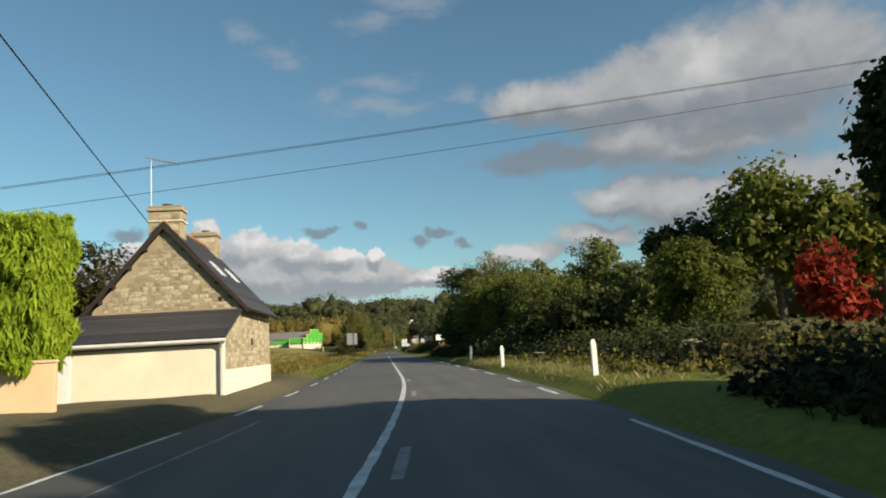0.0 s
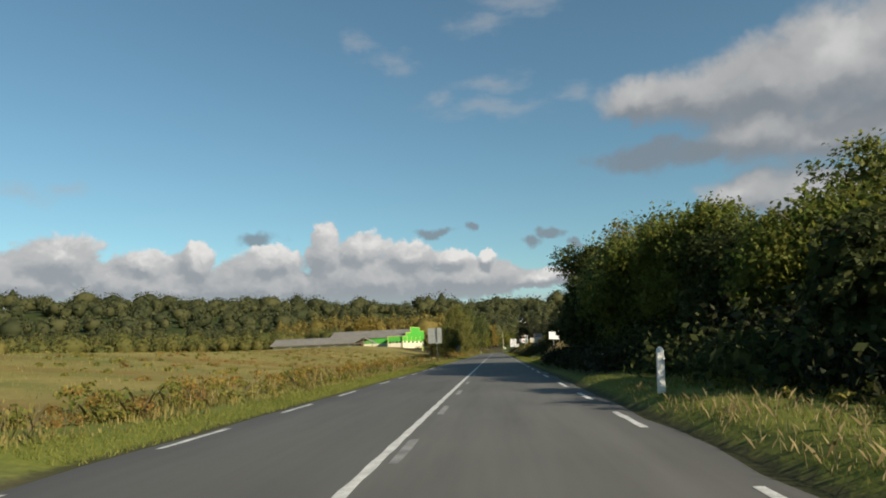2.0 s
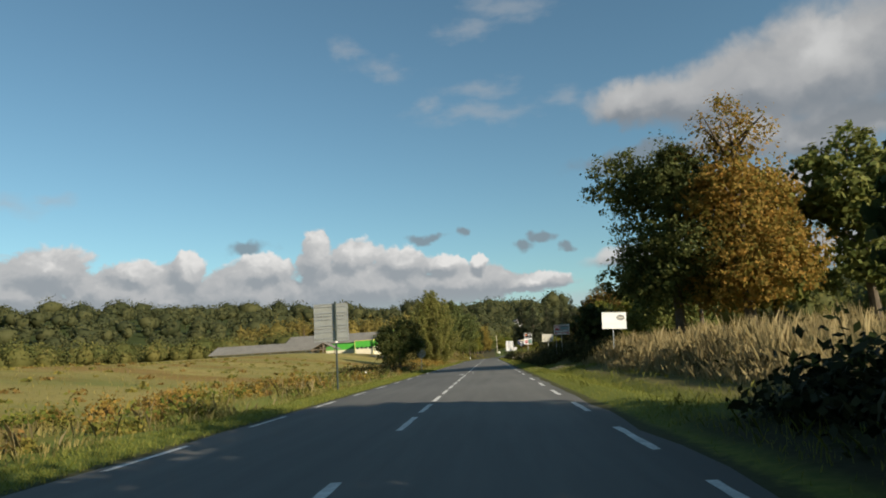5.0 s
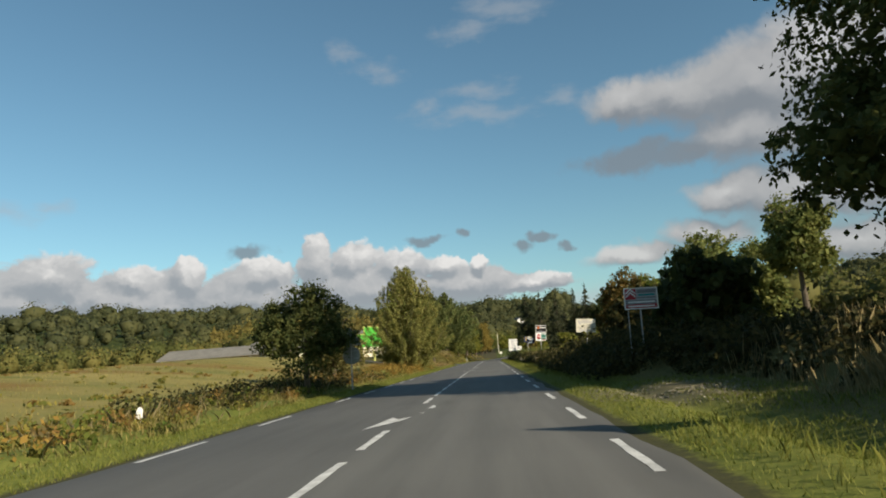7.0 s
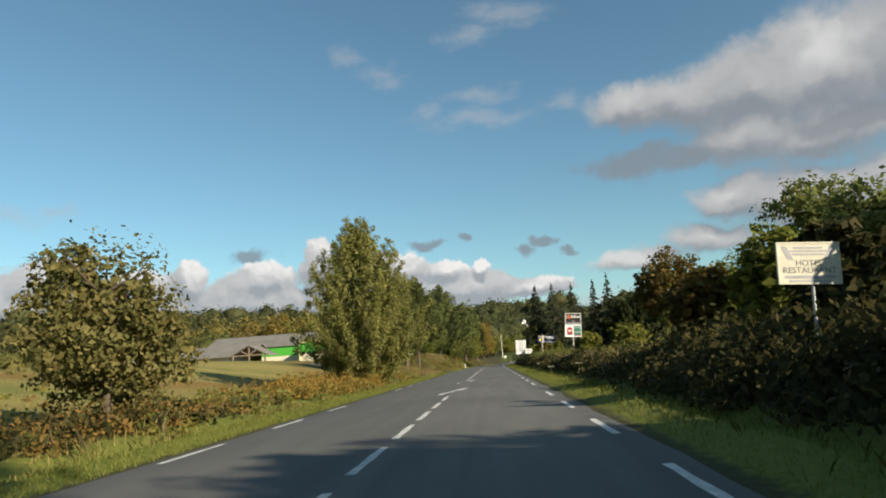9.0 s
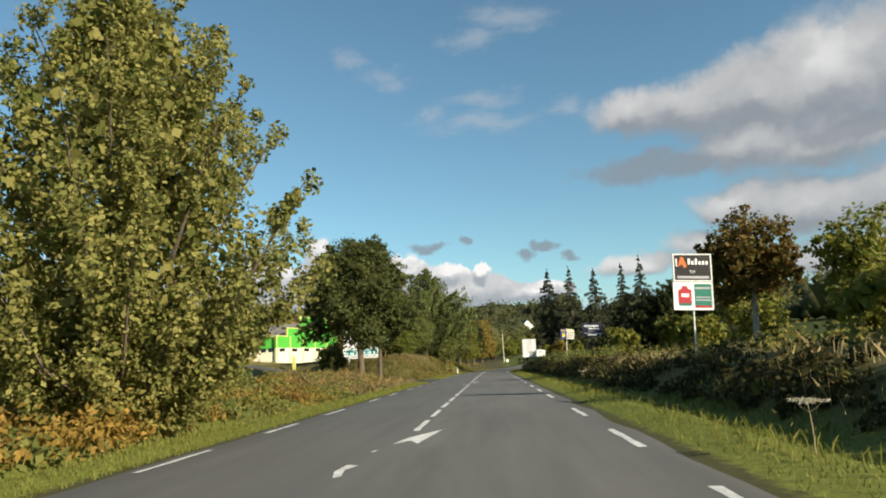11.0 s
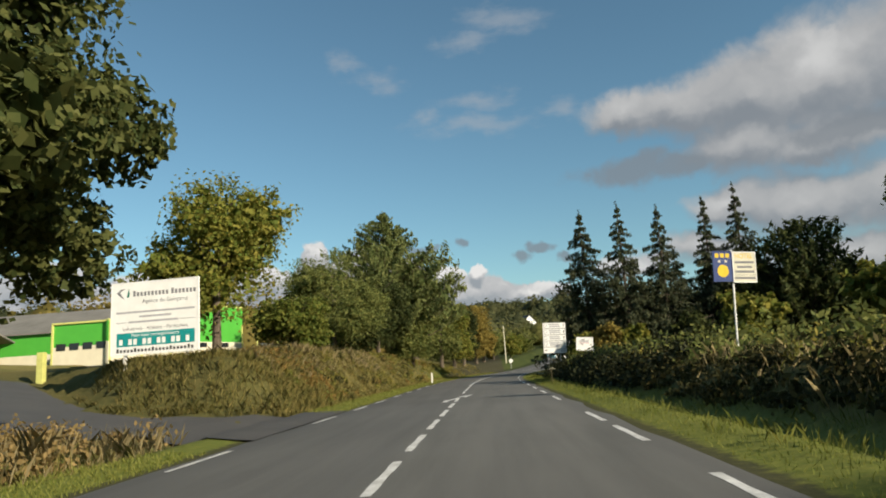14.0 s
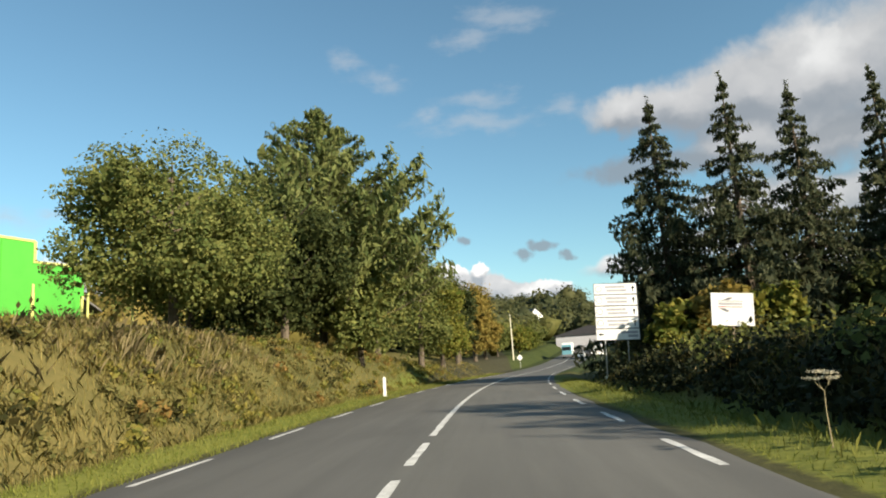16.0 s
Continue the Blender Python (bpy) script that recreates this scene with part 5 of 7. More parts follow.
blades("tall_grass", x, y, R.uniform(0.2, 0.6, len(x)), 0.018, STRAW, "brown dry stalks on the bank face", R, 0.6)
thicket("scrub", 680, 8.1, 11.4, 200, 345, 0.15, 0.95, LEAF_SCRUB, "dark bramble and heather on the bank", leaf=0.1, per=70, patch=0.1)
thicket("scrub", 160, 8.2, 11.5, 200, 345, 0.2, 0.8, FERN_GREEN, "olive weeds among the brambles", leaf=0.08, per=70, patch=-0.2)
thicket("scrub", 260, 9.5, 26.0, 200, 345, 0.5, 1.5, FERN_GREEN, "yellowish broom and weeds on rough ground", leaf=0.14, per=60)
thicket("scrub", 210, 9.6, 14.0, 270, 340, 0.7, 1.8, LEAF_OAK, "tall dark broom on the bank", leaf=0.13, per=80)
thicket("scrub", 110, -14.0, -7.6, 160, 203, 0.5, 1.2, LEAF_SCRUB, "dark undergrowth below the hawthorn", leaf=0.12, per=60)
thicket("bracken", 1000, -52.0, -11.0, 60, 225, 0.12, 0.4, FERN, "rusty bracken patches in the field", per=26, leaf=0.15, wide=1.8, patch=-0.75)
thicket("bracken", 900, -52.0, -11.0, 60, 225, 0.12, 0.4, FERN_GREEN, "green weed patches in the field", per=26, leaf=0.15, wide=1.8, patch=-0.4)
thicket("scrub", 260, 9.0, 18.0, 158, 206, 0.8, 2.0, LEAF_SCRUB, "dark gorse and bramble on the bank top", per=70, leaf=0.15)
thicket("scrub", 260, 7.4, 12.0, 292, 338, 0.6, 1.5, LEAF_SHADED, "dark shaded brambles on the bank", leaf=0.11, per=90, patch=0.8)
x, y = scatter(R, 18000, -12.0, -6.4, 297, 335, 0.6)
blades("bank_grass", x, y, R.uniform(0.08, 0.3, len(x)), 0.016, FIELD_GRASS, "ochre grass over the left bank", R, 0.9)
x, y = scatter(R, 26000, 5.4, 9.2, 92, 345, -0.15)
blades("verge_weeds", x, y, R.uniform(0.08, 0.32, len(x)), 0.011, GRASS, "longer ochre grass tufts on the right verge", R, 0.7)


def hogweed(x, y, h, label="dry hogweed stalk with pale umbels"):
    """A ribbed stalk that forks into rays, each with a flat umbel of small florets."""
    base = thing("hogweed", label, "weed", (x, y, float(land(x, y)) - 0.03), R.uniform(0, 360), "hogweed stalks")
    part("stalk", tube([(0, 0, 0), (0.01, 0, h * 0.5), (0, 0.01, h * 0.8)], [0.014, 0.01, 0.007], 6), DRY_STALK, base)
    for i in range(4):
        a = i * 1.57 + R.uniform(-0.3, 0.3)
        tip = (math.cos(a) * 0.16, math.sin(a) * 0.16, h * R.uniform(0.93, 1.03))
        part("ray", tube([(0, 0, h * 0.78), (tip[0] * 0.6, tip[1] * 0.6, h * 0.86), tip], [0.006, 0.005, 0.004], 5), DRY_STALK, base)
        q = R.uniform(-0.1, 0.1, (70, 3)) * np.array([1, 1, 0.2]) + np.array(tip) + np.array([0, 0, 0.02])
        v, f = leaf_quads(q, 0.03, R, np.tile([0, 0, 1.5], (70, 1)), 1.1)
        mesh_object("umbel", v, f, DRY_UMBEL, base, uniform=4)


for x, y, h in ((5.81, 310.0, 1.0), (6.09, 217.4, 0.75), (5.77, 37.25, 0.65), (7.6, 214.0, 0.9), (6.9, 76.5, 0.8), (8.0, 27.5, 0.9), (7.4, 250.0, 0.8)):
    hogweed(x, y, h)
thicket("bracken", 230, -12.5, -7.2, 250, 281, 0.4, 1.0, FERN_TAN, "tan dying bracken before the junction", leaf=0.08, per=100, patch=0.6)
x, y = scatter(R, 9000, -12.0, -6.6, 250, 281.5, 0.2)
blades("tall_grass", x, y, R.uniform(0.3, 0.9, len(x)) * clumped(x, y), 0.01, STRAW, "brown dry grass before the junction", R, 0.7)
x, y = scatter(R, 8000, -13.0, -8.6, 297, 331, 0.1)
blades("tall_grass", x, y, R.uniform(0.3, 0.9, len(x)) * clumped(x, y), 0.01, STRAW, "long tan grass over the crest of the bank", R, 0.8)
x, y = scatter(R, 8000, -12.5, -7.6, 298, 332, 0.1)
blades("tall_grass", x, y, R.uniform(0.15, 0.45, len(x)), 0.018, FIELD_GRASS, "dry grass along the top of the bank", R, 0.7)
thicket("low_scrub", 300, 8.2, 9.6, 152, 206, 0.15, 0.4, LEAF_SCRUB, "low dark bramble on the foot of the bank", leaf=0.1, per=44, patch=0.9, wide=1.3)
thicket("low_scrub", 760, 7.8, 9.6, 200, 345, 0.2, 0.55, LEAF_SCRUB, "low dark bramble on the foot of the bank", leaf=0.1, per=44, patch=0.9, wide=1.3)
# slope that looks back over the junction
x, y = scatter(R, 24000, -20.0, -6.4, 291.0, 304.0, 0.8)
edge = junction(x) + 0.3
x, y = x[y > edge], y[y > edge]
blades("tall_grass", x, y, R.uniform(0.12, 0.5, len(x)), 0.014, FIELD_GRASS, "dry grass on the slope above the junction", R, 0.8)
thicket("bracken", 90, -13.0, -7.2, 298.5, 304, 0.25, 0.6, FERN, "rusty weeds on the slope above the junction", leaf=0.1, per=60)
thicket("bracken", 70, -12.4, -8.6, 186, 197, 0.5, 1.2, FERN, "reddish bracken at the foot of the olive bush", leaf=0.09, per=80)
thicket("scrub", 90, -15.0, -7.8, 173, 191, 0.5, 1.3, LEAF_SCRUB, "dark brambles between hawthorn and bush", leaf=0.1, per=80)
thicket("scrub", 100, 8.2, 10.6, 57, 96, 1.3, 2.5, LEAF_DARK, "tall dark brambles at the hedge foot", leaf=0.13, per=80)
thicket("scrub", 70, 8.3, 10.8, 163, 186, 1.0, 2.1, LEAF_SCRUB, "tall dark bramble after the pull-in", leaf=0.12, per=80)
# bare pull-in beside the road: loose stones and thin grass
x, y = R.normal(7.6, 1.1, 2400), R.normal(155.6, 1.9, 2400)
keep = x > 5.0
x, y = x[keep], y[keep]
stuff_leaves("gravel", np.stack([x, y, land(x, y) + 0.02], 1), 0.055, PEBBLE, "loose gravel on a bare pull-in", "gravel", R, np.tile([0, 0, 2.0], (len(x), 1)), stretch=1.2)
x, y = R.uniform(5.0, 10.2, 15000), R.uniform(143.5, 166.0, 15000)
lawn("thin_grass", x, y, R.uniform(0.03, 0.14, 15000) * np.clip(0.25 + 0.3 * np.hypot(x - 7.5, (y - 156) * 0.6), 0.3, 1.0), 0.03, GRASS, "thin grass between gravel", R)

# ---- signs along the road ----
def lettering(text, size, mat, parent, x, y, z, label="", squeeze=1.0):
    """Raised letters that face the road user, centred at x with their foot at z."""
    curve = bpy.data.curves.new("letters", "FONT")
    curve.body, curve.size, curve.align_x, curve.extrude = text, size, "CENTER", 0.003
    holder = bpy.data.objects.new("letters", curve)
    data = bpy.data.meshes.new_from_object(holder)
    bpy.data.objects.remove(holder)
    data.transform(Matrix.Translation((x, y, z)) @ Matrix.Rotation(math.pi / 2, 4, "X") @ Matrix.Diagonal((squeeze, 1, 1, 1)))
    data.materials.clear()
    data.materials.append(mat)
    ob = new("lettering", data)
    ob.parent = parent
    return tagged(ob, label or f'raised lettering "{text}"')


def outline_print(name, points, mat, parent, y, label=""):
    """A flat printed shape, 4 mm proud, from points in x and z."""
    return part(name, prism(points, y - 0.004, y), mat, parent, label)


def bar(parent, x0, x1, z0, z1, y, mat, name="print_bar"):
    return part(name, box(x0, x1, y - 0.004, y, z0, z1), mat, parent)


def board(sign, x0, x1, z0, z1, face, rim, y=0.0, depth=0.045, edge=0.035, name="board"):
    """A sign panel with a raised rim; the face looks to -y."""
    panel = part(name, box(x0, x1, y - depth / 2, y + depth / 2, z0, z1, 0.004), face, sign)
    bm = bmesh.new()
    for a, b, c, d in ((x0 - 0.01, x1 + 0.01, z1 - edge, z1 + 0.01), (x0 - 0.01, x1 + 0.01, z0 - 0.01, z0 + edge), (x0 - 0.01, x0 + edge, z0 + edge, z1 - edge), (x1 - edge, x1 + 0.01, z0 + edge, z1 - edge)):
        box(a, b, y - depth / 2 - 0.012, y + depth / 2 + 0.012, c, d, 0.003, bm)
    part("frame", bm, rim, panel)
    return panel, y - depth / 2 - 0.001


def post(sign, x, top, width, mat, y=0.06, below=0.3, round_=True, name="post"):
    z = -below
    bm = tube([(x, y, z), (x, y, top)], width / 2, 10) if round_ else box(x - width / 2, x + width / 2, y - width / 2, y + width / 2, z, top, 0.008)
    return part(name, bm, mat, sign)


def sign_at(name, x, y, label, turn=0.0, lean=0.0, group="roadside signs", category="sign"):
    z = float(land(x, y))
    ob = thing(name, label, category, (x, y, z), turn, group)
    if lean:
        ob.matrix_world = pose(x, y, z, 0, lean, turn)
    return ob, z


# direction sign seen from behind
s, g = sign_at("direction_sign", -6.6, 134.0, "three stacked direction panels seen from their dull backs", 0)
for i in range(3):
    z0 = 2.70 - g + i * 0.70
    panel, _ = board(s, -0.97, 0.92, z0, z0 + 0.66, SIGN_BACK, STEEL, edge=0.03, name="panel")
    for zz in (z0 + 0.16, z0 + 0.5):
        part("rail", box(-0.9, 0.85, -0.055, -0.025, zz - 0.02, zz + 0.02, 0.003), STEEL, panel)
post(s, 0.25, 4.86 - g, 0.11, POST_DARK, y=-0.11)
part("collar", tube([(0.25, -0.11, 2.6 - g), (0.25, -0.11, 2.68 - g)], 0.075, 10), PLASTIC_WHITE, s, "small white collar")

# white board with an oval badge
s, g = sign_at("advertising_board", 10.35, 143.0, "plain white advertising board with a brown oval badge", 2, 3.0)
panel, f = board(s, -0.8, 0.8, 2.66 - g, 3.74 - g, SIGN_WHITE, SIGN_WHITE)
outline_print("badge", [(0.42 + 0.27 * math.cos(a), 3.40 - g + 0.18 * math.sin(a)) for a in np.linspace(0, 6.28, 25)[:-1]], SIGN_GREY, panel, f, "brown-grey oval badge")
for i in range(4):
    bar(panel, 0.24 + 0.1 * i, 0.31 + 0.1 * i, 3.35 - g, 3.45 - g, f - 0.004, SIGN_CREAM)
post(s, -0.08, 2.75 - g, 0.06, STEEL)

# mauve board with a red square
s, g = sign_at("advertising_board", 9.36, 165.8, "pale advertising board with red square and dark lines", -3, 1.5)
g -= 0.15
panel, f = board(s, -0.74, 0.74, 2.88 - g, 3.84 - g, SIGN_MID, SIGN_WHITE)
bar(panel, -0.69, -0.22, 3.32 - g, 3.80 - g, f, SIGN_RED, "red_square")
for dz in (0.0, 0.15):
    zz = 3.40 - g + dz
    outline_print("chevron_bar", [(-0.66, zz), (-0.455, zz + 0.2), (-0.25, zz), (-0.25, zz + 0.08), (-0.455, zz + 0.28), (-0.66, zz + 0.08)], SIGN_WHITE, panel, f - 0.005)
bar(panel, -0.15, 0.68, 3.60 - g, 3.75 - g, f, SIGN_GREY)
bar(panel, -0.1, 0.62, 3.47 - g, 3.55 - g, f, SIGN_TEAL)
bar(panel, -0.15, 0.68, 3.36 - g, 3.42 - g, f, SIGN_GREY)
for zz in (2.92, 3.11):
    bar(panel, -0.69, 0.69, zz - g, zz + 0.17 - g, f, SIGN_RED if zz < 3 else SIGN_GREY, "print_band")
    bar(panel, -0.6, 0.6, zz + 0.05 - g, zz + 0.12 - g, f - 0.005, SIGN_WHITE)
post(s, -0.05, 2.95 - g, 0.07, STEEL)
post(s, -0.6, 2.95 - g, 0.05, STEEL)

# cream hotel board
s, g = sign_at("hotel_board", 9.6, 186.2, "weathered cream hotel and restaurant board on one post", 1, 4.0)
panel, f = board(s, -0.72, 0.72, 2.66 - g, 3.65 - g, SIGN_CREAM, SIGN_CREAM)
for k, (w0, zz) in enumerate(((0.34, 3.50), (0.44, 3.42), (0.38, 3.34))):
    bar(panel, -w0, w0, zz - g, zz + 0.045 - g, f, SIGN_MID)
for sgn in (-1, 1):
    outline_print("wing_shape", [(sgn * 0.62, 3.56 - g), (sgn * 0.5, 3.56 - g), (sgn * 0.34, 3.22 - g), (sgn * 0.5, 3.26 - g)], SIGN_MID, panel, f)
lettering("HOTEL", 0.2, SIGN_GREY, panel, 0, f - 0.002, 3.09 - g)
lettering("RESTAURANT", 0.2, SIGN_GREY, panel, 0, f - 0.002, 2.92 - g)
bar(panel, -0.58, 0.58, 2.79 - g, 2.86 - g, f, SIGN_MID)
bar(panel, -0.5, 0.5, 2.70 - g, 2.75 - g, f, SIGN_MID)
post(s, 0.08, 2.75 - g, 0.075, STEEL)

# two boards on one post
s, g = sign_at("advertising_board", 9.85, 234.7, "black board above a white one with red and green fields", 3, 3.8)
panel, f = board(s, -0.76, 0.74, 4.22 - g, 5.30 - g, SIGN_BLACK, SIGN_WHITE)
bar(panel, -0.66, -0.61, 4.80 - g, 5.12 - g, f, SIGN_WHITE)
outline_print("print_shape", [(-0.58, 4.78 - g), (-0.46, 5.18 - g), (-0.36, 5.16 - g), (-0.22, 4.8 - g), (-0.33, 4.74 - g), (-0.42, 4.9 - g)], SIGN_ORANGE, panel, f, "orange painted shape")
for i in range(6):
    bar(panel, -0.18 + 0.14 * i, -0.09 + 0.14 * i, 4.88 - g, (5.02 if i not in (0, 2) else 5.12) - g, f, SIGN_WHITE)
lettering("7/7", 0.17, SIGN_WHITE, panel, -0.02, f - 0.002, 4.52 - g)
bar(panel, -0.62, 0.62, 4.32 - g, 4.42 - g, f, SIGN_MID)
panel, f = board(s, -0.80, 0.74, 3.08 - g, 4.17 - g, SIGN_WHITE, SIGN_WHITE)
outline_print("red_shape", [(-0.62, 3.3 - g), (-0.1, 3.3 - g), (-0.1, 3.85 - g), (-0.24, 3.92 - g), (-0.26, 4.02 - g), (-0.46, 4.02 - g), (-0.48, 3.92 - g), (-0.62, 3.85 - g)], SIGN_RED, panel, f, "red cushion-like shape")
bar(panel, -0.5, -0.2, 3.58 - g, 3.72 - g, f - 0.005, SIGN_WHITE)
bar(panel, -0.6, -0.12, 3.24 - g, 3.34 - g, f - 0.005, SIGN_GREEN)
bar(panel, 0.02, 0.68, 3.16 - g, 4.1 - g, f, SIGN_GREEN, "green_field")
bar(panel, 0.06, 0.64, 3.9 - g, 3.98 - g, f - 0.005, SIGN_MID)
for zz in (3.55, 3.44):
    bar(panel, 0.06, 0.64, zz - g, zz + 0.05 - g, f - 0.005, SIGN_MID)
bar(panel, 0.04, 0.66, 3.17 - g, 3.25 - g, f - 0.005, SIGN_RED)
post(s, -0.02, 4.3 - g, 0.065, PLASTIC_WHITE)

# navy board
s, g = sign_at("advertising_board", 9.86, 262.0, "navy blue advertising board with white print", 4, 4.5)
panel, f = board(s, -0.77, 0.77, 3.17 - g, 4.20 - g, SIGN_NAVY, SIGN_NAVY)
for i in range(7):
    bar(panel, -0.62 + 0.165 * i, -0.51 + 0.165 * i, 3.9 - g, 4.06 - g, f, SIGN_WHITE)
bar(panel, -0.35, 0.52, 3.74 - g, 3.81 - g, f, SIGN_WHITE)
for zz in (3.60, 3.51):
    bar(panel, -0.35, 0.22, zz - g, zz + 0.05 - g, f, SIGN_MID)
bar(panel, -0.74, 0.74, 3.395 - g, 3.42 - g, f, SIGN_WHITE)
bar(panel, -0.35, 0.32, 3.24 - g, 3.33 - g, f, SIGN_WHITE)
outline_print("lozenge", [(0.56, 3.29 - g), (0.61, 3.23 - g), (0.66, 3.29 - g), (0.61, 3.35 - g)], SIGN_WHITE, panel, f)
post(s, 0.0, 3.3 - g, 0.09, POST_DARK)

# blue and cream pair
s, g = sign_at("hotel_board", 10.85, 289.3, "blue panel and cream hotel panel on a white post", 3, 4.2)
panel, f = board(s, -0.74, -0.03, 3.95 - g, 5.10 - g, SIGN_BLUE, SIGN_BLUE, edge=0.02)
for i in range(3):
    bar(panel, -0.66 + 0.2 * i, -0.52 + 0.2 * i, 4.86 - g, 5.02 - g, f, SIGN_YELLOW)
for dx in (-0.5, -0.26):
    outline_print("star", [(dx + (0.075 if k % 2 == 0 else 0.032) * math.sin(k * math.pi / 5), 4.72 - g + (0.075 if k % 2 == 0 else 0.032) * math.cos(k * math.pi / 5)) for k in range(10)], SIGN_CREAM, panel, f)
outline_print("round_shape", [(-0.38 + 0.21 * math.cos(a), 4.33 - g + (0.22 if math.sin(a) < 0 else 0.26) * math.sin(a)) for a in np.linspace(0, 6.28, 21)[:-1]], SIGN_YELLOW, panel, f, "yellow rounded shape")
panel, f = board(s, 0.0, 0.86, 3.92 - g, 5.08 - g, SIGN_CREAM, SIGN_WHITE, edge=0.02)
lettering("HOTEL", 0.27, SIGN_YELLOW, panel, 0.42, f - 0.002, 4.83 - g, squeeze=0.8)
for zz, w0 in ((4.64, 0.36), (4.46, 0.28), (4.28, 0.36), (4.04, 0.38)):
    bar(panel, 0.43 - w0, 0.43 + w0, zz - g, zz + 0.09 - g, f, SIGN_GREY)
bar(panel, 0.03, 0.83, 4.19 - g, 4.21 - g, f, SIGN_GREY)
post(s, 0.0, 5.16 - g, 0.075, PLASTIC_WHITE)

# small white board before the direction stack
s, g = sign_at("advertising_board", 10.35, 326.0, "white board with thin dark lines on a wooden post", 0, 5.0)
panel, f = board(s, -0.76, 0.76, 2.25 - g, 3.45 - g, SIGN_WHITE, SIGN_WHITE)
for zz, a, b, m in ((3.14, -0.52, 0.38, SIGN_GREY), (2.92, -0.52, 0.38, SIGN_RED)):
    bar(panel, a, b, zz - g, zz + 0.03 - g, f, m)
bar(panel, -0.5, 0.36, 3.0 - g, 3.1 - g, f, SIGN_MID)
outline_print("swoosh", [(-0.4, 3.18 - g), (-0.1, 3.3 - g), (0.05, 3.28 - g), (-0.1, 3.19 - g)], SIGN_GREY, panel, f)
outline_print("swoosh", [(-0.5, 2.88 - g), (-0.2, 2.74 - g), (-0.1, 2.77 - g), (-0.25, 2.88 - g)], SIGN_GREY, panel, f)
post(s, 0.02, 2.4 - g, 0.09, TIMBER, round_=False)

# stack of five direction panels
s, g = sign_at("direction_sign", 9.3, 343.0, "five stacked white direction panels on two steel posts", 1, 2.6)
for i in range(5):
    z1 = 5.95 - g - i * 0.715
    panel, f = board(s, -1.32, 1.36, z1 - 0.68, z1, SIGN_WHITE, SIGN_GREY if i < 4 else SIGN_MID, edge=0.022, name="panel")
    if i < 4:
        ring = [(-1.03 + 0.22 * math.cos(a), z1 - 0.34 + 0.22 * math.sin(a)) for a in np.linspace(0, 6.28, 21)[:-1]]
        outline_print("ring", ring, SIGN_MID, panel, f)
        outline_print("ring_inside", [(-1.03 + 0.15 * math.cos(a), z1 - 0.34 + 0.15 * math.sin(a)) for a in np.linspace(0, 6.28, 21)[:-1]], SIGN_WHITE, panel, f - 0.005)
        bar(panel, -0.62, 0.62 + 0.12 * (i % 2), z1 - 0.30, z1 - 0.14, f, SIGN_MID)
        bar(panel, -0.55, 0.72, z1 - 0.53, z1 - 0.37, f, SIGN_MID)
        outline_print("arrow", [(1.08, z1 - 0.56), (1.14, z1 - 0.56), (1.14, z1 - 0.34), (1.22, z1 - 0.34), (1.11, z1 - 0.14), (1.0, z1 - 0.34), (1.08, z1 - 0.34)], SIGN_BLACK, panel, f, "black upward arrow")
    else:
        outline_print("arrow", [(-1.2, z1 - 0.34), (-1.02, z1 - 0.23), (-1.02, z1 - 0.3), (-0.84, z1 - 0.3), (-0.84, z1 - 0.38), (-1.02, z1 - 0.38), (-1.02, z1 - 0.45)], SIGN_BLACK, panel, f, "black arrow to the left")
        bar(panel, 0.2, 1.25, z1 - 0.30, z1 - 0.14, f, SIGN_MID)
        bar(panel, 0.65, 1.25, z1 - 0.53, z1 - 0.37, f, SIGN_MID)
for dx in (-0.78, 0.62):
    post(s, dx, 5.9 - g, 0.09, STEEL)
    part("footing", box(dx - 0.16, dx + 0.16, -0.1, 0.22, -0.2, 0.14, 0.02), CREAM, s, "pale concrete footing")

# warning triangle and round sign, seen from behind
s, g = sign_at("road_sign", -5.8, 174.1, "triangle over round road sign, seen from grey backs", 0)
tri = [(-0.56, 2.62 - g), (0.56, 2.62 - g), (0.62, 2.70 - g), (0.05, 3.68 - g), (-0.05, 3.68 - g), (-0.62, 2.70 - g)]
t = part("triangle_plate", prism(tri, -0.012, 0.012), SIGN_BACK, s)
part("bracket", box(-0.35, 0.35, -0.05, -0.013, 2.74 - g, 2.80 - g, 0.004), STEEL, t)
part("bracket", box(-0.2, 0.2, -0.05, -0.013, 3.12 - g, 3.18 - g, 0.004), STEEL, t)
d = part("round_plate", prism([(0.53 * math.cos(a), 2.06 - g + 0.53 * math.sin(a)) for a in np.linspace(0, 6.28, 33)[:-1]], -0.012, 0.012), SIGN_BACK, s)
for zz in (1.85, 2.28):
    part("bracket", box(-0.4, 0.4, -0.05, -0.013, zz - g, zz + 0.06 - g, 0.004), STEEL, d)
post(s, 0.0, 3.3 - g, 0.08, STEEL, y=-0.09)

# billboard on the bank
g = float(land(-15.6, 297.5))
bb = thing("billboard", "big white company billboard with teal band on the bank", "billboard", (-15.6, 297.5, 0), -4)
panel, f = board(bb, -2.5, 2.42, 3.28, 7.1, SIGN_WHITE, SIGN_WHITE, depth=0.08, edge=0.05)
outline_print("print_shape", [(-2.2, 6.55), (-1.95, 6.75), (-1.7, 6.78), (-2.0, 6.6), (-1.75, 6.2), (-1.95, 6.35)], SIGN_GREY, panel, f, "dark leaf-like emblem")
outline_print("print_shape", [(-1.62, 6.3), (-1.5, 6.8), (-1.45, 6.5), (-1.5, 6.3)], SIGN_GREEN, panel, f, "green leaf-like emblem")
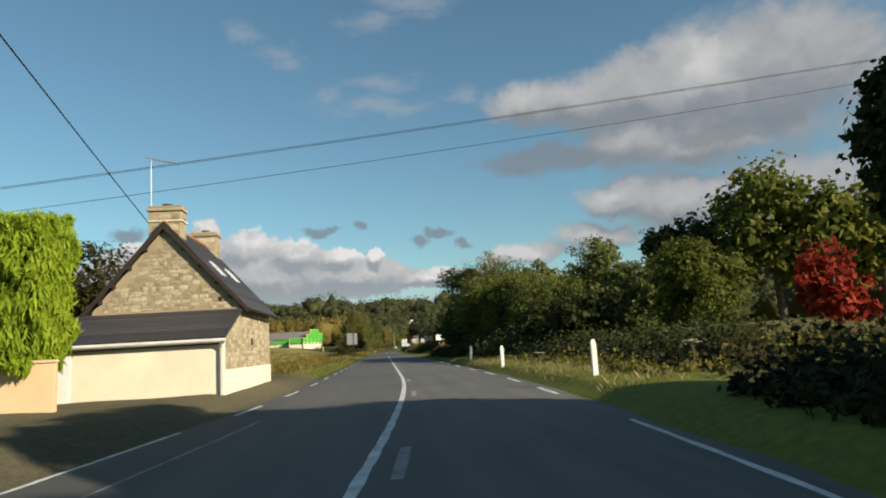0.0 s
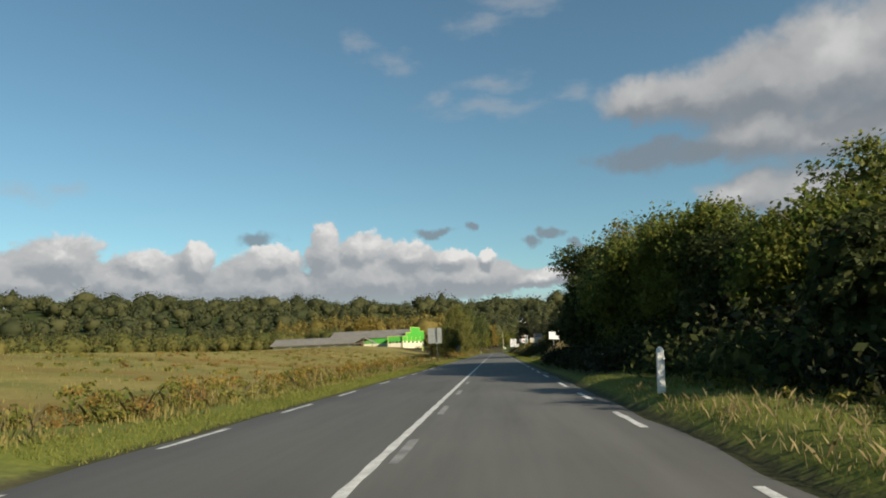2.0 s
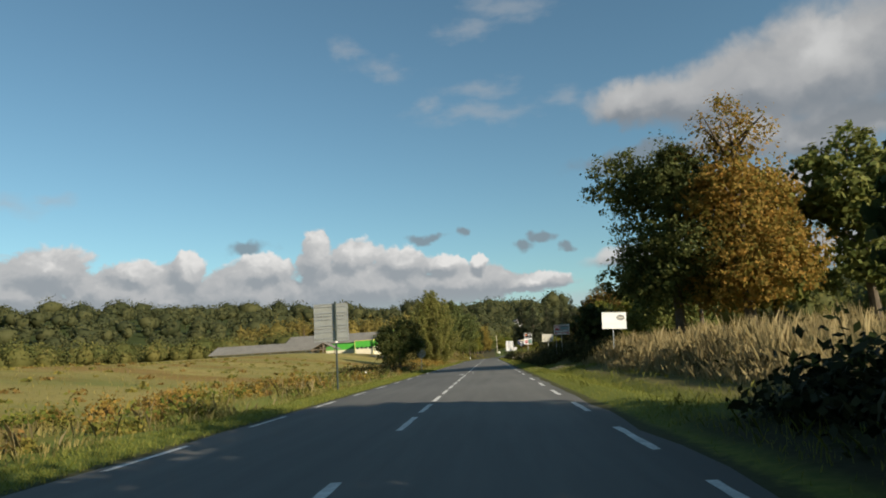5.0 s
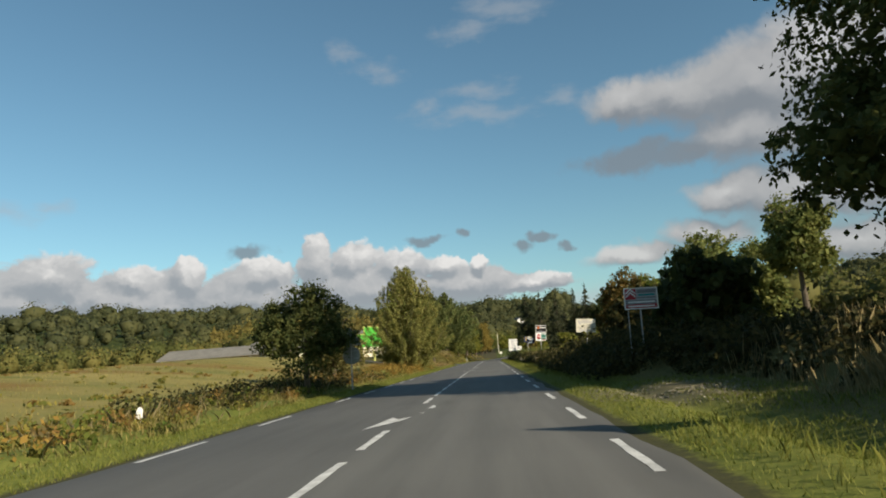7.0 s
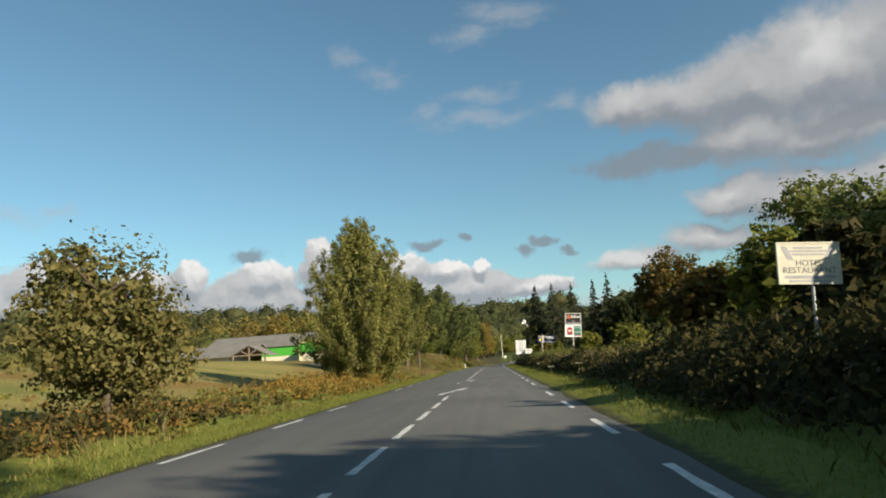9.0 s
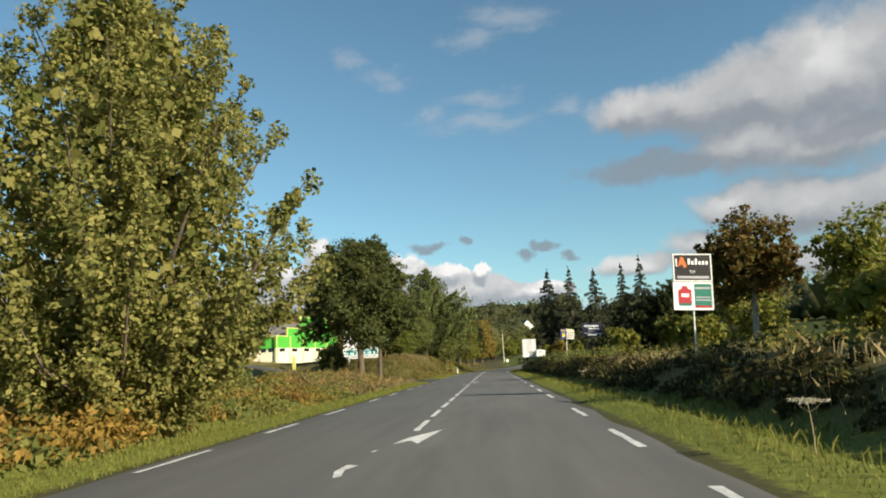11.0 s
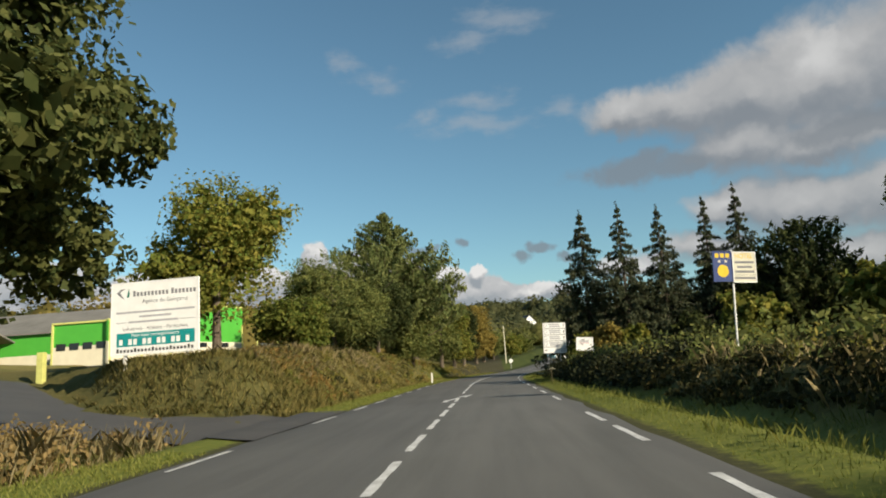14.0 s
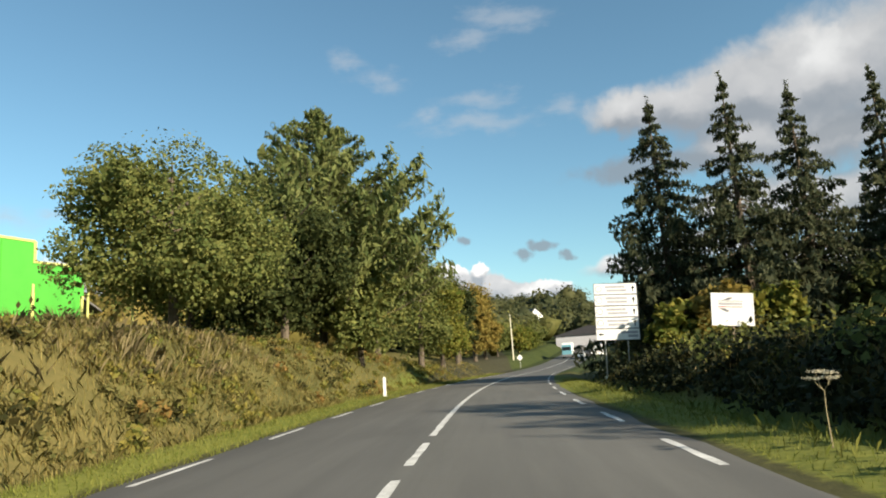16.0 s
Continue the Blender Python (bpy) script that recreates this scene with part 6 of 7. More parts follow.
for i in range(17):
    x0 = -1.25 + 0.205 * i + (0.1 if i > 9 else 0)
    if x0 < 2.2:
        bar(panel, x0, x0 + 0.13, 6.33, 6.33 + (0.3 if i in (0, 10) else 0.22), f, SIGN_GREY)
lettering("Agence de Guingamp", 0.3, SIGN_GREY, panel, 0.55, f - 0.002, 5.95)
for zz, a, b in ((5.45, -2.2, 2.2), (5.2, -0.9, 0.9), (4.93, -1.5, 1.3)):
    bar(panel, a, b, zz, zz + 0.1, f, SIGN_MID)
bar(panel, -2.2, -1.6, 4.96, 4.985, f, SIGN_GREY)
bar(panel, 1.4, 2.25, 4.96, 4.985, f, SIGN_GREY)
lettering("Industriels - Artisans - Particuliers", 0.265, SIGN_GREY, panel, 0, f - 0.002, 4.55)
bar(panel, -2.15, 2.2, 3.72, 4.42, f, SIGN_TEAL, "teal_band")
lettering("Pour tous renseignements", 0.25, SIGN_WHITE, panel, 0, f - 0.007, 4.21)
for i in range(10):
    x0 = -1.95 + 0.4 * i + (0.12 if i % 2 else 0) - 0.06
    bar(panel, x0, x0 + 0.2, 3.8, 4.1, f - 0.005, SIGN_WHITE)
for i in range(22):
    bar(panel, -2.15 + 0.198 * i, -2.03 + 0.198 * i, 3.42, 3.42 + (0.2 if i % 5 == 0 else 0.14), f, SIGN_BLACK)
for dx in (-1.75, 1.7):
    part("leg", box(dx - 0.07, dx + 0.07, 0.05, 0.19, g - 0.4, 6.6, 0.01), PLASTIC_WHITE, bb)

# ---- marker posts ----
def marker(x, y, h=1.2, lean=0.0, label="white roadside marker post with a pointed top"):
    ob = thing("marker_post", label, "marker post", (x, y, float(land(x, y))), 0, "marker posts")
    ob.matrix_world = pose(x, y, float(land(x, y)) - 0.03, 0, lean, 0)
    bm = box(-0.085, 0.085, -0.06, 0.06, 0, h - 0.1, 0.018)
    part("shaft", bm, PLASTIC_WHITE, ob)
    tip = bmesh.new()
    bmesh.ops.create_cone(tip, cap_ends=True, segments=4, radius1=0.118, radius2=0.05, depth=0.1, matrix=Matrix.Translation((0, 0, h - 0.05)) @ Matrix.Rotation(math.pi / 4, 4, "Z") )
    bmesh.ops.scale(tip, vec=(1, 0.72, 1), verts=tip.verts[:])
    part("cap", tip, PLASTIC_WHITE, ob)


marker(5.5, 28.9, 1.12)
marker(5.22, 43.3, 1.12)
marker(5.57, 58.6, 1.12, 3.0)
marker(-8.95, 155.9, 0.6, 6)
marker(-4.95, 340.0, 1.15)

# ---- wires and poles ----
def cable(name, a, b, sag, label, radius=0.014):
    a, b = Vector(a), Vector(b)
    pts = [tuple(a.lerp(b, t) - Vector((0, 0, 4 * sag * t * (1 - t)))) for t in np.linspace(0, 1, 25)]
    ob = part(name, tube(pts, radius, 5), WIRE)
    return tagged(ob, label, "cable", "overhead cables")


def utility_pole(x, y, h, label, mat=TIMBER, arm=True):
    ob = thing("utility_pole", label, "utility pole", (x, y, float(land(x, y)) - 0.3), 0, "utility poles")
    part("shaft", tube([(0, 0, 0), (0, 0, h * 0.5), (0, 0, h + 0.3)], [0.16, 0.14, 0.1], 10), mat, ob)
    if arm:
        part("crossarm", box(-0.06, 0.06, -0.7, 0.7, h - 0.4, h - 0.28, 0.01), STEEL, ob)
        for dy in (-0.6, 0.0, 0.6):
            part("insulator", tube([(0, dy, h - 0.28), (0, dy, h - 0.1)], [0.05, 0.03], 8), PLASTIC_WHITE, ob)
    return ob


utility_pole(-42.0, 43.0, 8.3, "wooden utility pole beyond the house", arm=True)
utility_pole(46.0, 43.0, 19.0, "tall utility pole behind the trees", arm=True)
for dy, top, drop in ((0.0, 0.0, 0.5), (0.6, 0.12, 0.5), (-0.6, -1.25, 0.8)):
    cable("overhead_cable", (-42.0, 43.0 + dy, 8.2 + top), (46.0, 43.0 + dy, 18.9 + top), drop, "thin black overhead cable across the road")
utility_pole(5.2, -52.0, 10.3, "wooden pole carrying the house cable", arm=False)
cable("house_cable", (5.2, -52.0, 10.2), (-9.62, 34.85, 6.75), 0.4, "black cable leading to the chimney of the house", 0.016)
cable("house_cable", (5.2, -52.0, 9.8), (-20.0, 50.0, 7.9), 0.8, "thin cable passing behind the house", 0.01)
utility_pole(6.1, 440.0, 9.6, "pale concrete utility pole by the far bend", CREAM, arm=False)
s, g = sign_at("road_sign", 6.9, 428.0, "small white diamond road sign seen far off", 0)
part("diamond_plate", prism([(0, 1.35), (0.6, 1.95), (0, 2.55), (-0.6, 1.95)], -0.015, 0.015), SIGN_WHITE, s)
post(s, 0, 1.9, 0.09, STEEL)

# ---- the stone house ----
HB = 0.05
house = thing("house", "small granite cottage with slate roof and lean-to", "house", (0, 0, 0))
X0, X1, Y0, Y1 = -11.55, -6.2, 34.6, 41.0      # walls
EAVE, RIDGE, RX = 3.42, 6.5, -8.95
gable = [(X0, HB), (X1, HB), (X1, EAVE), (RX, RIDGE), (X0, EAVE)]
front_gable = part("gable_wall", prism(gable, Y0, Y0 + 0.5), MORTAR, house, "rubble granite gable wall")
part("gable_wall", prism(gable, Y1 - 0.5, Y1), MORTAR, house, "rubble granite gable wall")
side_wall = part("side_wall", box(X1 - 0.5, X1, Y0 + 0.5, Y1 - 0.5, HB, EAVE), MORTAR, house, "granite wall with a cream painted plinth")
part("side_wall", box(X0, X0 + 0.5, Y0 + 0.5, Y1 - 0.5, HB, EAVE), MORTAR, house)
part("plinth", box(X1 + 0.004, X1 + 0.03, Y0 - 2.7, Y1 + 0.02, HB - 0.1, 1.08, 0.006), RENDER_WHITE, house, "cream painted plinth band")


def slope(y0, y1, xa, za, xb, zb, thick, parent, name, courses=18):
    """A roof slope from the eave (xa, za) to the ridge (xb, zb): a bed with overlapping courses of slates on it."""
    n = Vector((-(zb - za), 0, xb - xa)).normalized()
    n = n if n.z > 0 else -n
    a, b = Vector((xa, 0, za)), Vector((xb, 0, zb))
    bed = part(name, prism([(p.x, p.z) for p in (a - n * 0.002, b - n * 0.002, b - n * thick, a - n * thick)], y0, y1), SLATE_UNDER, parent)
    for i in range(courses):
        p, q = a.lerp(b, i / courses), a.lerp(b, min(1.0, (i + 1.15) / courses))
        part("slate_course", prism([(v.x, v.z) for v in (p + n * 0.03, q + n * 0.012, q + n * 0.002, p + n * 0.012)], y0 - 0.02, y1 + 0.02), SLATE, bed)
    return bed


roof_right = slope(Y0 - 0.18, Y1 + 0.18, X1 + 0.32, EAVE - 0.12, RX, RIDGE + 0.22, 0.07, house, "roof_slope", 20)
roof_left = slope(Y0 - 0.18, Y1 + 0.18, X0 - 0.32, EAVE - 0.12, RX, RIDGE + 0.22, 0.07, house, "roof_slope", 20)
for k in range(16):
    y = Y0 - 0.1 + k * 0.42
    part("ridge_tile", tube([(RX, y, RIDGE + 0.17), (RX, y + 0.4, RIDGE + 0.19)], 0.11, 8), TERRACOTTA, house)
for xe, ze in ((X1 + 0.34, EAVE - 0.16), (X0 - 0.34, EAVE - 0.16)):
    quad = [(xe, ze - 0.14), (xe, ze + 0.06), (RX, RIDGE + 0.17), (RX, RIDGE - 0.05)]
    part("barge_board", prism(quad, Y0 - 0.21, Y0 - 0.185), FASCIA, house, "dark brown barge board")
for t in (0.12, 0.3, 0.52, 0.74):
    for sgn, xe in ((1, X1), (-1, X0)):
        x = xe + (RX - xe) * t
        z = EAVE + (RIDGE - EAVE) * t
        part("purlin_end", box(x - 0.06, x + 0.06, Y0 - 0.16, Y0 + 0.02, z - 0.09, z + 0.05, 0.01), FASCIA, house)
part("gutter", tube([(X1 + 0.36, Y0 - 0.1, EAVE - 0.16), (X1 + 0.36, Y1 + 0.2, EAVE - 0.2)], 0.06, 8), FASCIA, house, "dark eaves gutter")


def chimney(x0, x1, y0, y1, z0, z1):
    body = part("chimney", box(x0, x1, y0, y1, z0, z1 - 0.2, 0.02), MORTAR, house, "granite chimney stack")
    part("cornice", box(x0 - 0.07, x1 + 0.07, y0 - 0.07, y1 + 0.07, z1 - 0.22, z1 - 0.1, 0.03), STONE, body)
    part("cap", box(x0 - 0.02, x1 + 0.02, y0 - 0.02, y1 + 0.02, z1 - 0.1, z1, 0.03), STONE, body)
    part("pot", tube([((x0 + x1) / 2, (y0 + y1) / 2, z1 - 0.02), ((x0 + x1) / 2, (y0 + y1) / 2, z1 + 0.1)], 0.2, 10), SLATE_UNDER, body)
    return body


stack = chimney(-9.6, -8.4, 34.75, 35.45, 5.6, 7.42)
chimney(-9.5, -8.4, 40.2, 40.9, 5.6, 7.35)
flash = part("flashing", box(-9.66, -8.34, 34.7, 35.5, 6.78, 6.84, 0.01), CREAM, stack, "pale mortar flashing line")
aerial = thing("tv_aerial", "thin rusty television aerial on the chimney", "aerial", (-9.55, 34.9, 6.3))
part("mast", tube([(0, 0, 0), (-0.02, 0, 3.1)], 0.02, 6), STEEL, aerial)
part("boom", tube([(-0.15, 0, 3.08), (1.05, 0.1, 2.82)], 0.02, 6), STEEL, aerial)
for i in range(6):
    x = 0.02 + 0.18 * i
    part("element", tube([(x - 0.14, -0.3 + 0.02 * i, 3.02 - 0.035 * i), (x + 0.14, 0.36 - 0.02 * i, 3.02 - 0.035 * i)], 0.011, 5), STEEL, aerial)
# skylights on the road side
sl = Vector((RX - (X1 + 0.32), 0, RIDGE + 0.22 - (EAVE - 0.12)))
for y, t0 in ((36.3, 0.42), (38.9, 0.42)):
    a, b = Vector((X1 + 0.32, 0, EAVE - 0.12)) + sl * t0, Vector((X1 + 0.32, 0, EAVE - 0.12)) + sl * (t0 + 0.17)
    nrm = Vector((sl.z, 0, -sl.x)).normalized()
    nrm = nrm if nrm.z > 0 else -nrm
    for lift, grow, mat, nm in ((0.07, 0.0, GUTTER, "skylight_frame"), (0.085, -0.05, SKYLIGHT, "skylight_pane")):
        bm2 = bmesh.new()
        u = sl.normalized() * grow
        quad = [a - u, b + u]
        vs = []
        for base_pt in quad:
            for yy in (y - 0.29 - grow, y + 0.29 + grow):
                for h in (0.0, lift):
                    vs.append(bm2.verts.new((base_pt.x + nrm.x * h, yy, base_pt.z + nrm.z * h)))
        for idx in ((0, 1, 3, 2), (4, 6, 7, 5), (0, 4, 5, 1), (2, 3, 7, 6), (1, 5, 7, 3), (0, 2, 6, 4)):
            bm2.faces.new([vs[q] for q in idx])
        bmesh.ops.recalc_face_normals(bm2, faces=bm2.faces[:])
        part(nm, bm2, mat, roof_right)
part("vent_hole", box(X1 - 0.02, X1 + 0.035, 36.6, 36.85, 1.95, 2.2), FASCIA, house, "small dark vent opening")
part("vent_hole", box(-6.98, -6.84, Y0 - 0.035, Y0 + 0.02, 3.62, 3.78), FASCIA, house)
# lean-to at the near end
L0 = 31.85
lean_front = part("lean_to_wall", box(X0 - 0.4, X1, L0, L0 + 0.3, HB, 2.12), RENDER_WHITE, house, "cream rendered lean-to wall")
side_profile = [(L0 + 0.3, HB), (Y0, HB), (Y0, 3.22), (L0 + 0.3, 2.2)]
bm = bmesh.new()
for xx in (X1 - 0.35, X1):
    bm.faces.new([bm.verts.new((xx, p, q)) for p, q in side_profile])
vs = list(bm.verts)
for k in range(4):
    bm.faces.new((vs[k], vs[(k + 1) % 4], vs[4 + (k + 1) % 4], vs[4 + k]))
bmesh.ops.recalc_face_normals(bm, faces=bm.faces[:])
lean_side = part("lean_to_wall", bm, MORTAR, house, "granite side wall of the lean-to")
lean_bed = part("lean_to_roof", box(X0 - 0.5, X1 + 0.12, 0, 1, -0.05, 0.0), SLATE_UNDER, house, "low slate roof of the lean-to")
for v_ in lean_bed.data.vertices:
    t0 = v_.co.y
    v_.co.y, v_.co.z = L0 - 0.22 + (Y0 - L0 + 0.22) * t0, v_.co.z + 2.16 + 1.14 * t0
for i in range(11):
    t0, t1 = i / 11, min(1.0, (i + 1.15) / 11)
    course = part("slate_course", box(X0 - 0.51, X1 + 0.13, 0, 1, 0.003, 0.022), SLATE, lean_bed)
    for v_ in course.data.vertices:
        t = t0 if v_.co.y < 0.5 else t1
        lift = 0.014 if v_.co.y < 0.5 else 0.0
        v_.co.y, v_.co.z = L0 - 0.24 + (Y0 - L0 + 0.22) * t, v_.co.z + lift + 2.16 + 1.14 * t
part("lead_flashing", box(X0 + 0.02, X1, Y0 - 0.08, Y0 - 0.01, 3.24, 3.34, 0.01), MORTAR, house)
part("gutter", tube([(X0 - 0.5, L0 - 0.25, 2.09), (X1 + 0.14, L0 - 0.25, 2.07)], 0.065, 8), GUTTER, house, "white plastic gutter")
part("fascia", box(X0 - 0.45, X1 + 0.1, L0 - 0.19, L0 - 0.16, 1.98, 2.13), GUTTER, house, "white fascia board")
part("fascia_shadow_gap", box(X0 - 0.45, X1 + 0.02, L0 - 0.15, L0 - 0.004, 1.94, 1.98), FASCIA, house)
part("downpipe", tube([(X1 + 0.0, L0 - 0.25, 2.05), (X1 - 0.06, L0 - 0.08, 1.82), (X1 - 0.06, L0 - 0.08, HB)], 0.045, 8), SIGN_MID, house, "grey plastic downpipe")
part("door", box(-11.9, -11.05, L0 - 0.03, L0 + 0.01, HB + 0.05, 1.95, 0.01), PLASTIC_WHITE, house, "plain white door in the lean-to")

# wall and clipped hedge before the house
garden_wall = thing("garden_wall", "low peach rendered garden wall with weeds at its foot", "wall", (-9.75, 28.1, 0), 8)
part("body", box(-14, 0, -0.12, 0.12, -0.1, 1.62, 0.02), WALL_PEACH, garden_wall)
part("coping", box(-14, 0.03, -0.16, 0.16, 1.62, 1.7, 0.02), WALL_PEACH, garden_wall)
hr = np.random.default_rng(3)
# clipped faces: front, end and top, with a little bulge
sides_ = hr.choice(3, 26000, p=(0.55, 0.2, 0.25))
u, v0, w0 = hr.random(26000), hr.random(26000), hr.normal(size=26000) * 0.07
long_ = 9.0 * u
px_ = np.where(sides_ == 1, -10.35 + w0 + 0.25 * np.sin(v0 * 3.1), -10.35 - long_)
py_ = np.where(sides_ == 1, 27.6 + 2.2 * u, np.where(sides_ == 0, 27.6 - 0.13 * long_ + w0, 27.6 - 0.13 * long_ + 2.2 * v0))
pz_ = np.where(sides_ == 2, 5.55 + 0.05 * long_ + w0, 1.45 + (4.1 + 0.05 * long_) * v0)
ruffle = 0.12 * np.sin(px_ * 4.1 + pz_ * 2.3) + 0.1 * np.sin(pz_ * 5.3 + py_ * 3.0)
pts = [np.stack([px_ + 0.6 * ruffle, py_ + ruffle, pz_ + 0.5 * ruffle], 1)]
inner_ = np.stack([-10.6 - 8.6 * hr.random(3000), 27.9 + 1.6 * hr.random(3000), 1.7 + 3.7 * hr.random(3000)], 1)
inner_[:, 1] -= 0.13 * (-10.6 - inner_[:, 0])
hedge = thing("thuja_hedge", "bright yellow-green clipped thuja hedge over the wall", "hedge", (0, 0, 0))
v, f = leaf_quads(np.concatenate(pts), 0.075, hr, np.tile([0.3, -0.7, 0.3], (26000, 1)), stretch=5.0, droop=-3.0)
v2, f2 = leaf_quads(inner_, 0.5, hr, None)
mesh_object("crown", np.concatenate([v, v2]), np.concatenate([f, f2 + len(v)]), LEAF_THUJA, hedge, uniform=4)
for i in range(6):
    part("trunk", tube([(-10.3 - 1.5 * i, 28.9 - 0.2 * i, 0), (-10.3 - 1.5 * i, 28.9 - 0.2 * i, 4.2)], [0.1, 0.04], 6), BARK, hedge)

# ---- the green works building on the left ----
works = thing("works_building", "lime green industrial hall with stepped yellow-trimmed gable", "building", (0, 0, 1.2))
A = Vector((-38.9, 332.9))
B = Vector((-31.5, 352.7))
U = (B - A).normalized()
LEN = (B - A).length
ang = math.degrees(math.atan2(U.y, U.x))
M = pose(A.x, A.y, 0, 0, 0, ang)     # x along the facade, y behind it


def placed(name, bm, mat, parent, label=""):
    bmesh.ops.transform(bm, matrix=M, verts=bm.verts[:])
    return part(name, bm, mat, parent, label)


steps_ = [(0, 3.0), (0, 7.9), (3.6, 7.9), (3.6, 9.5), (7.8, 9.5), (7.8, 11.9), (16.9, 11.9), (16.9, 10.3), (LEN, 10.3), (LEN, 3.0)]
placed("gable_front", prism(steps_, 0.0, 0.3), LIME, works, "bright lime green stepped gable")
for (a, za), (b, zb) in zip(steps_[1:-1], steps_[2:-1]):
    if a == b:
        placed("trim", box(a - 0.12, a + 0.12, -0.06, 0.36, min(za, zb), max(za, zb) + 0.1, 0.02), YELLOW_TRIM, works)
    else:
        placed("trim", box(a, b, -0.06, 0.36, za, za + 0.2, 0.02), YELLOW_TRIM, works)
placed("plinth", box(-0.02, LEN + 0.02, -0.08, 0.28, 2.6, 5.7, 0.02), CREAM, works, "cream masonry base")
for k in range(6):
    x = 0.2 + k * (LEN - 0.4) / 5
    placed("pilaster", box(x - 0.12, x + 0.12, -0.14, 0.0, 2.6, 8.0 if k else 7.9, 0.02), YELLOW_TRIM, works, "yellow vertical post on the facade")
for k in range(5):
    x = 1.0 + k * 3.9
    placed("window", box(x, x + 1.7, -0.1, 0.1, 5.0, 5.6, 0.01), WINDOW_GLASS, works, "dark low window strip")
for k in range(3):
    x = 8.3 + k * 3.0
    placed("panel_seam", box(x, x + 0.05, -0.03, 0.02, 5.7, 11.8), LIME_DARK, works)
# front wing that looks down the road
part("wing_wall", prism([(-45.5, 2.6), (-39.0, 2.6), (-39.0, 7.9), (-45.5, 7.9)], 333.6, 333.9), LIME, works, "green wing wall")
part("wing_base", box(-45.4, -39.1, 333.45, 333.62, 2.6, 5.4, 0.02), CREAM, works)
for k in range(4):
    part("window", box(-45.0 + 1.5 * k, -44.0 + 1.5 * k, 333.4, 333.6, 5.0, 5.75, 0.01), WINDOW_GLASS, works)
part("trim", box(-45.6, -38.9, 333.4, 333.95, 7.85, 8.05, 0.02), YELLOW_TRIM, works)
part("trim", box(-45.6, -45.4, 333.4, 333.95, 2.6, 7.9, 0.02), YELLOW_TRIM, works)
part("back_wall", box(-58.0, -45.5, 342.0, 342.3, 2.6, 7.9), LIME, works, "long green wall set back")
part("back_wall", box(-45.6, -45.4, 333.9, 342.1, 2.6, 7.9), LIME, works)
part("trim", box(-58.0, -45.6, 341.9, 342.35, 7.85, 8.05, 0.02), YELLOW_TRIM, works)
part("back_base", box(-58.0, -45.6, 341.8, 342.0, 2.6, 5.3, 0.02), CREAM, works)
roof = part("hall_roof", prism([(341.5, 8.0), (352.0, 11.6), (363.0, 8.0), (363.0, 7.8), (352.0, 11.4), (341.5, 7.8)], 0, 1), ROOF_GREY, works)
roof.data.transform(Matrix(((0, 1, 0, 0), (1, 0, 0, 0), (0, 0, 1, 0), (0, 0, 0, 1))))
for v_ in roof.data.vertices:
    v_.co.x = -74.0 if v_.co.x < 0.5 else -36.0
tagged(roof, "weathered grey fibre-cement roof")
# low hall beyond, with an open timber truss
hall = thing("low_hall", "long low pale hall with grey roof and open truss", "building", (0, 0, 0))
part("wall", box(-96, -57.5, 330.0, 330.3, 2.6, 7.2), CREAM, hall)
rf = part("roof", prism([(328.5, 7.0), (337.0, 10.0), (346, 7.0), (346, 6.8), (337.0, 9.8), (328.5, 6.8)], -97, -56), ROOF_GREY, hall)
for v_ in rf.data.vertices:
    y_, x_ = v_.co.x, v_.co.y
    v_.co.x, v_.co.y = x_, y_
for k in range(6):
    part("pillar", box(-95 + 6.5 * k, -94.3 + 6.5 * k, 329.8, 330.0, 2.6, 7.0, 0.02), PLASTIC_WHITE, hall, "white pillar between bays")
    part("door", box(-93.5 + 6.5 * k, -90 + 6.5 * k, 329.9, 330.05, 2.6, 6.2, 0.01), SIGN_MID, hall)
truss = thing("timber_porch", "open timber truss porch with grey roof", "porch", (-54.2, 322.5, 0))
for dx in (-3.8, 0.0, 3.8):
    part("post", box(dx - 0.16, dx + 0.16, -0.16, 0.16, 2.4, 6.9 if dx else 8.6, 0.02), TIMBER, truss)
part("tie_beam", box(-4.2, 4.2, -0.14, 0.14, 6.5, 6.8, 0.02), TIMBER, truss)
for sgn in (-1, 1):
    part("rafter", tube([(0, 0, 8.9), (sgn * 4.5, 0, 6.6)], 0.15, 6), TIMBER, truss)
    part("brace", tube([(0, 0, 6.7), (sgn * 2.2, 0, 7.9)], 0.12, 6), TIMBER, truss)
    part("roof_half", prism([(0, 9.0), (sgn * 4.7, 6.6), (sgn * 4.7, 6.45), (0, 8.85)], -0.4, 7.5), ROOF_GREY, truss)
gate = thing("gate_post", "yellow painted gate post beside the works entrance", "gate post", (-27.2, 305.4, float(land(-27.2, 305.4)) - 0.1))
part("shaft", box(-0.22, 0.22, -0.2, 0.2, 0, 2.2, 0.03), YELLOW_TRIM, gate)
for x, y in ((-20.5, 327.0), (-19.3, 329.5), (-17.6, 331.0), (-16.2, 332.5)):
    p = thing("fence_post", "thin yellow post on the bank top", "post", (x, y, float(land(x, y)) - 0.1), 0, "yellow posts")
    part("shaft", tube([(0, 0, 0), (0, 0, 3.2)], 0.06, 8), YELLOW_TRIM, p)
lean = thing("open_shed", "low shed with a pale sloping sheet roof", "shed", (-23.0, 352.0, float(land(-23, 352)) - 0.2), 15)
part("roof", prism([(-5.5, 3.1), (5.5, 2.2), (5.5, 2.3), (-5.5, 3.2)], -4, 4), GUTTER, lean, "pale sheet roof")
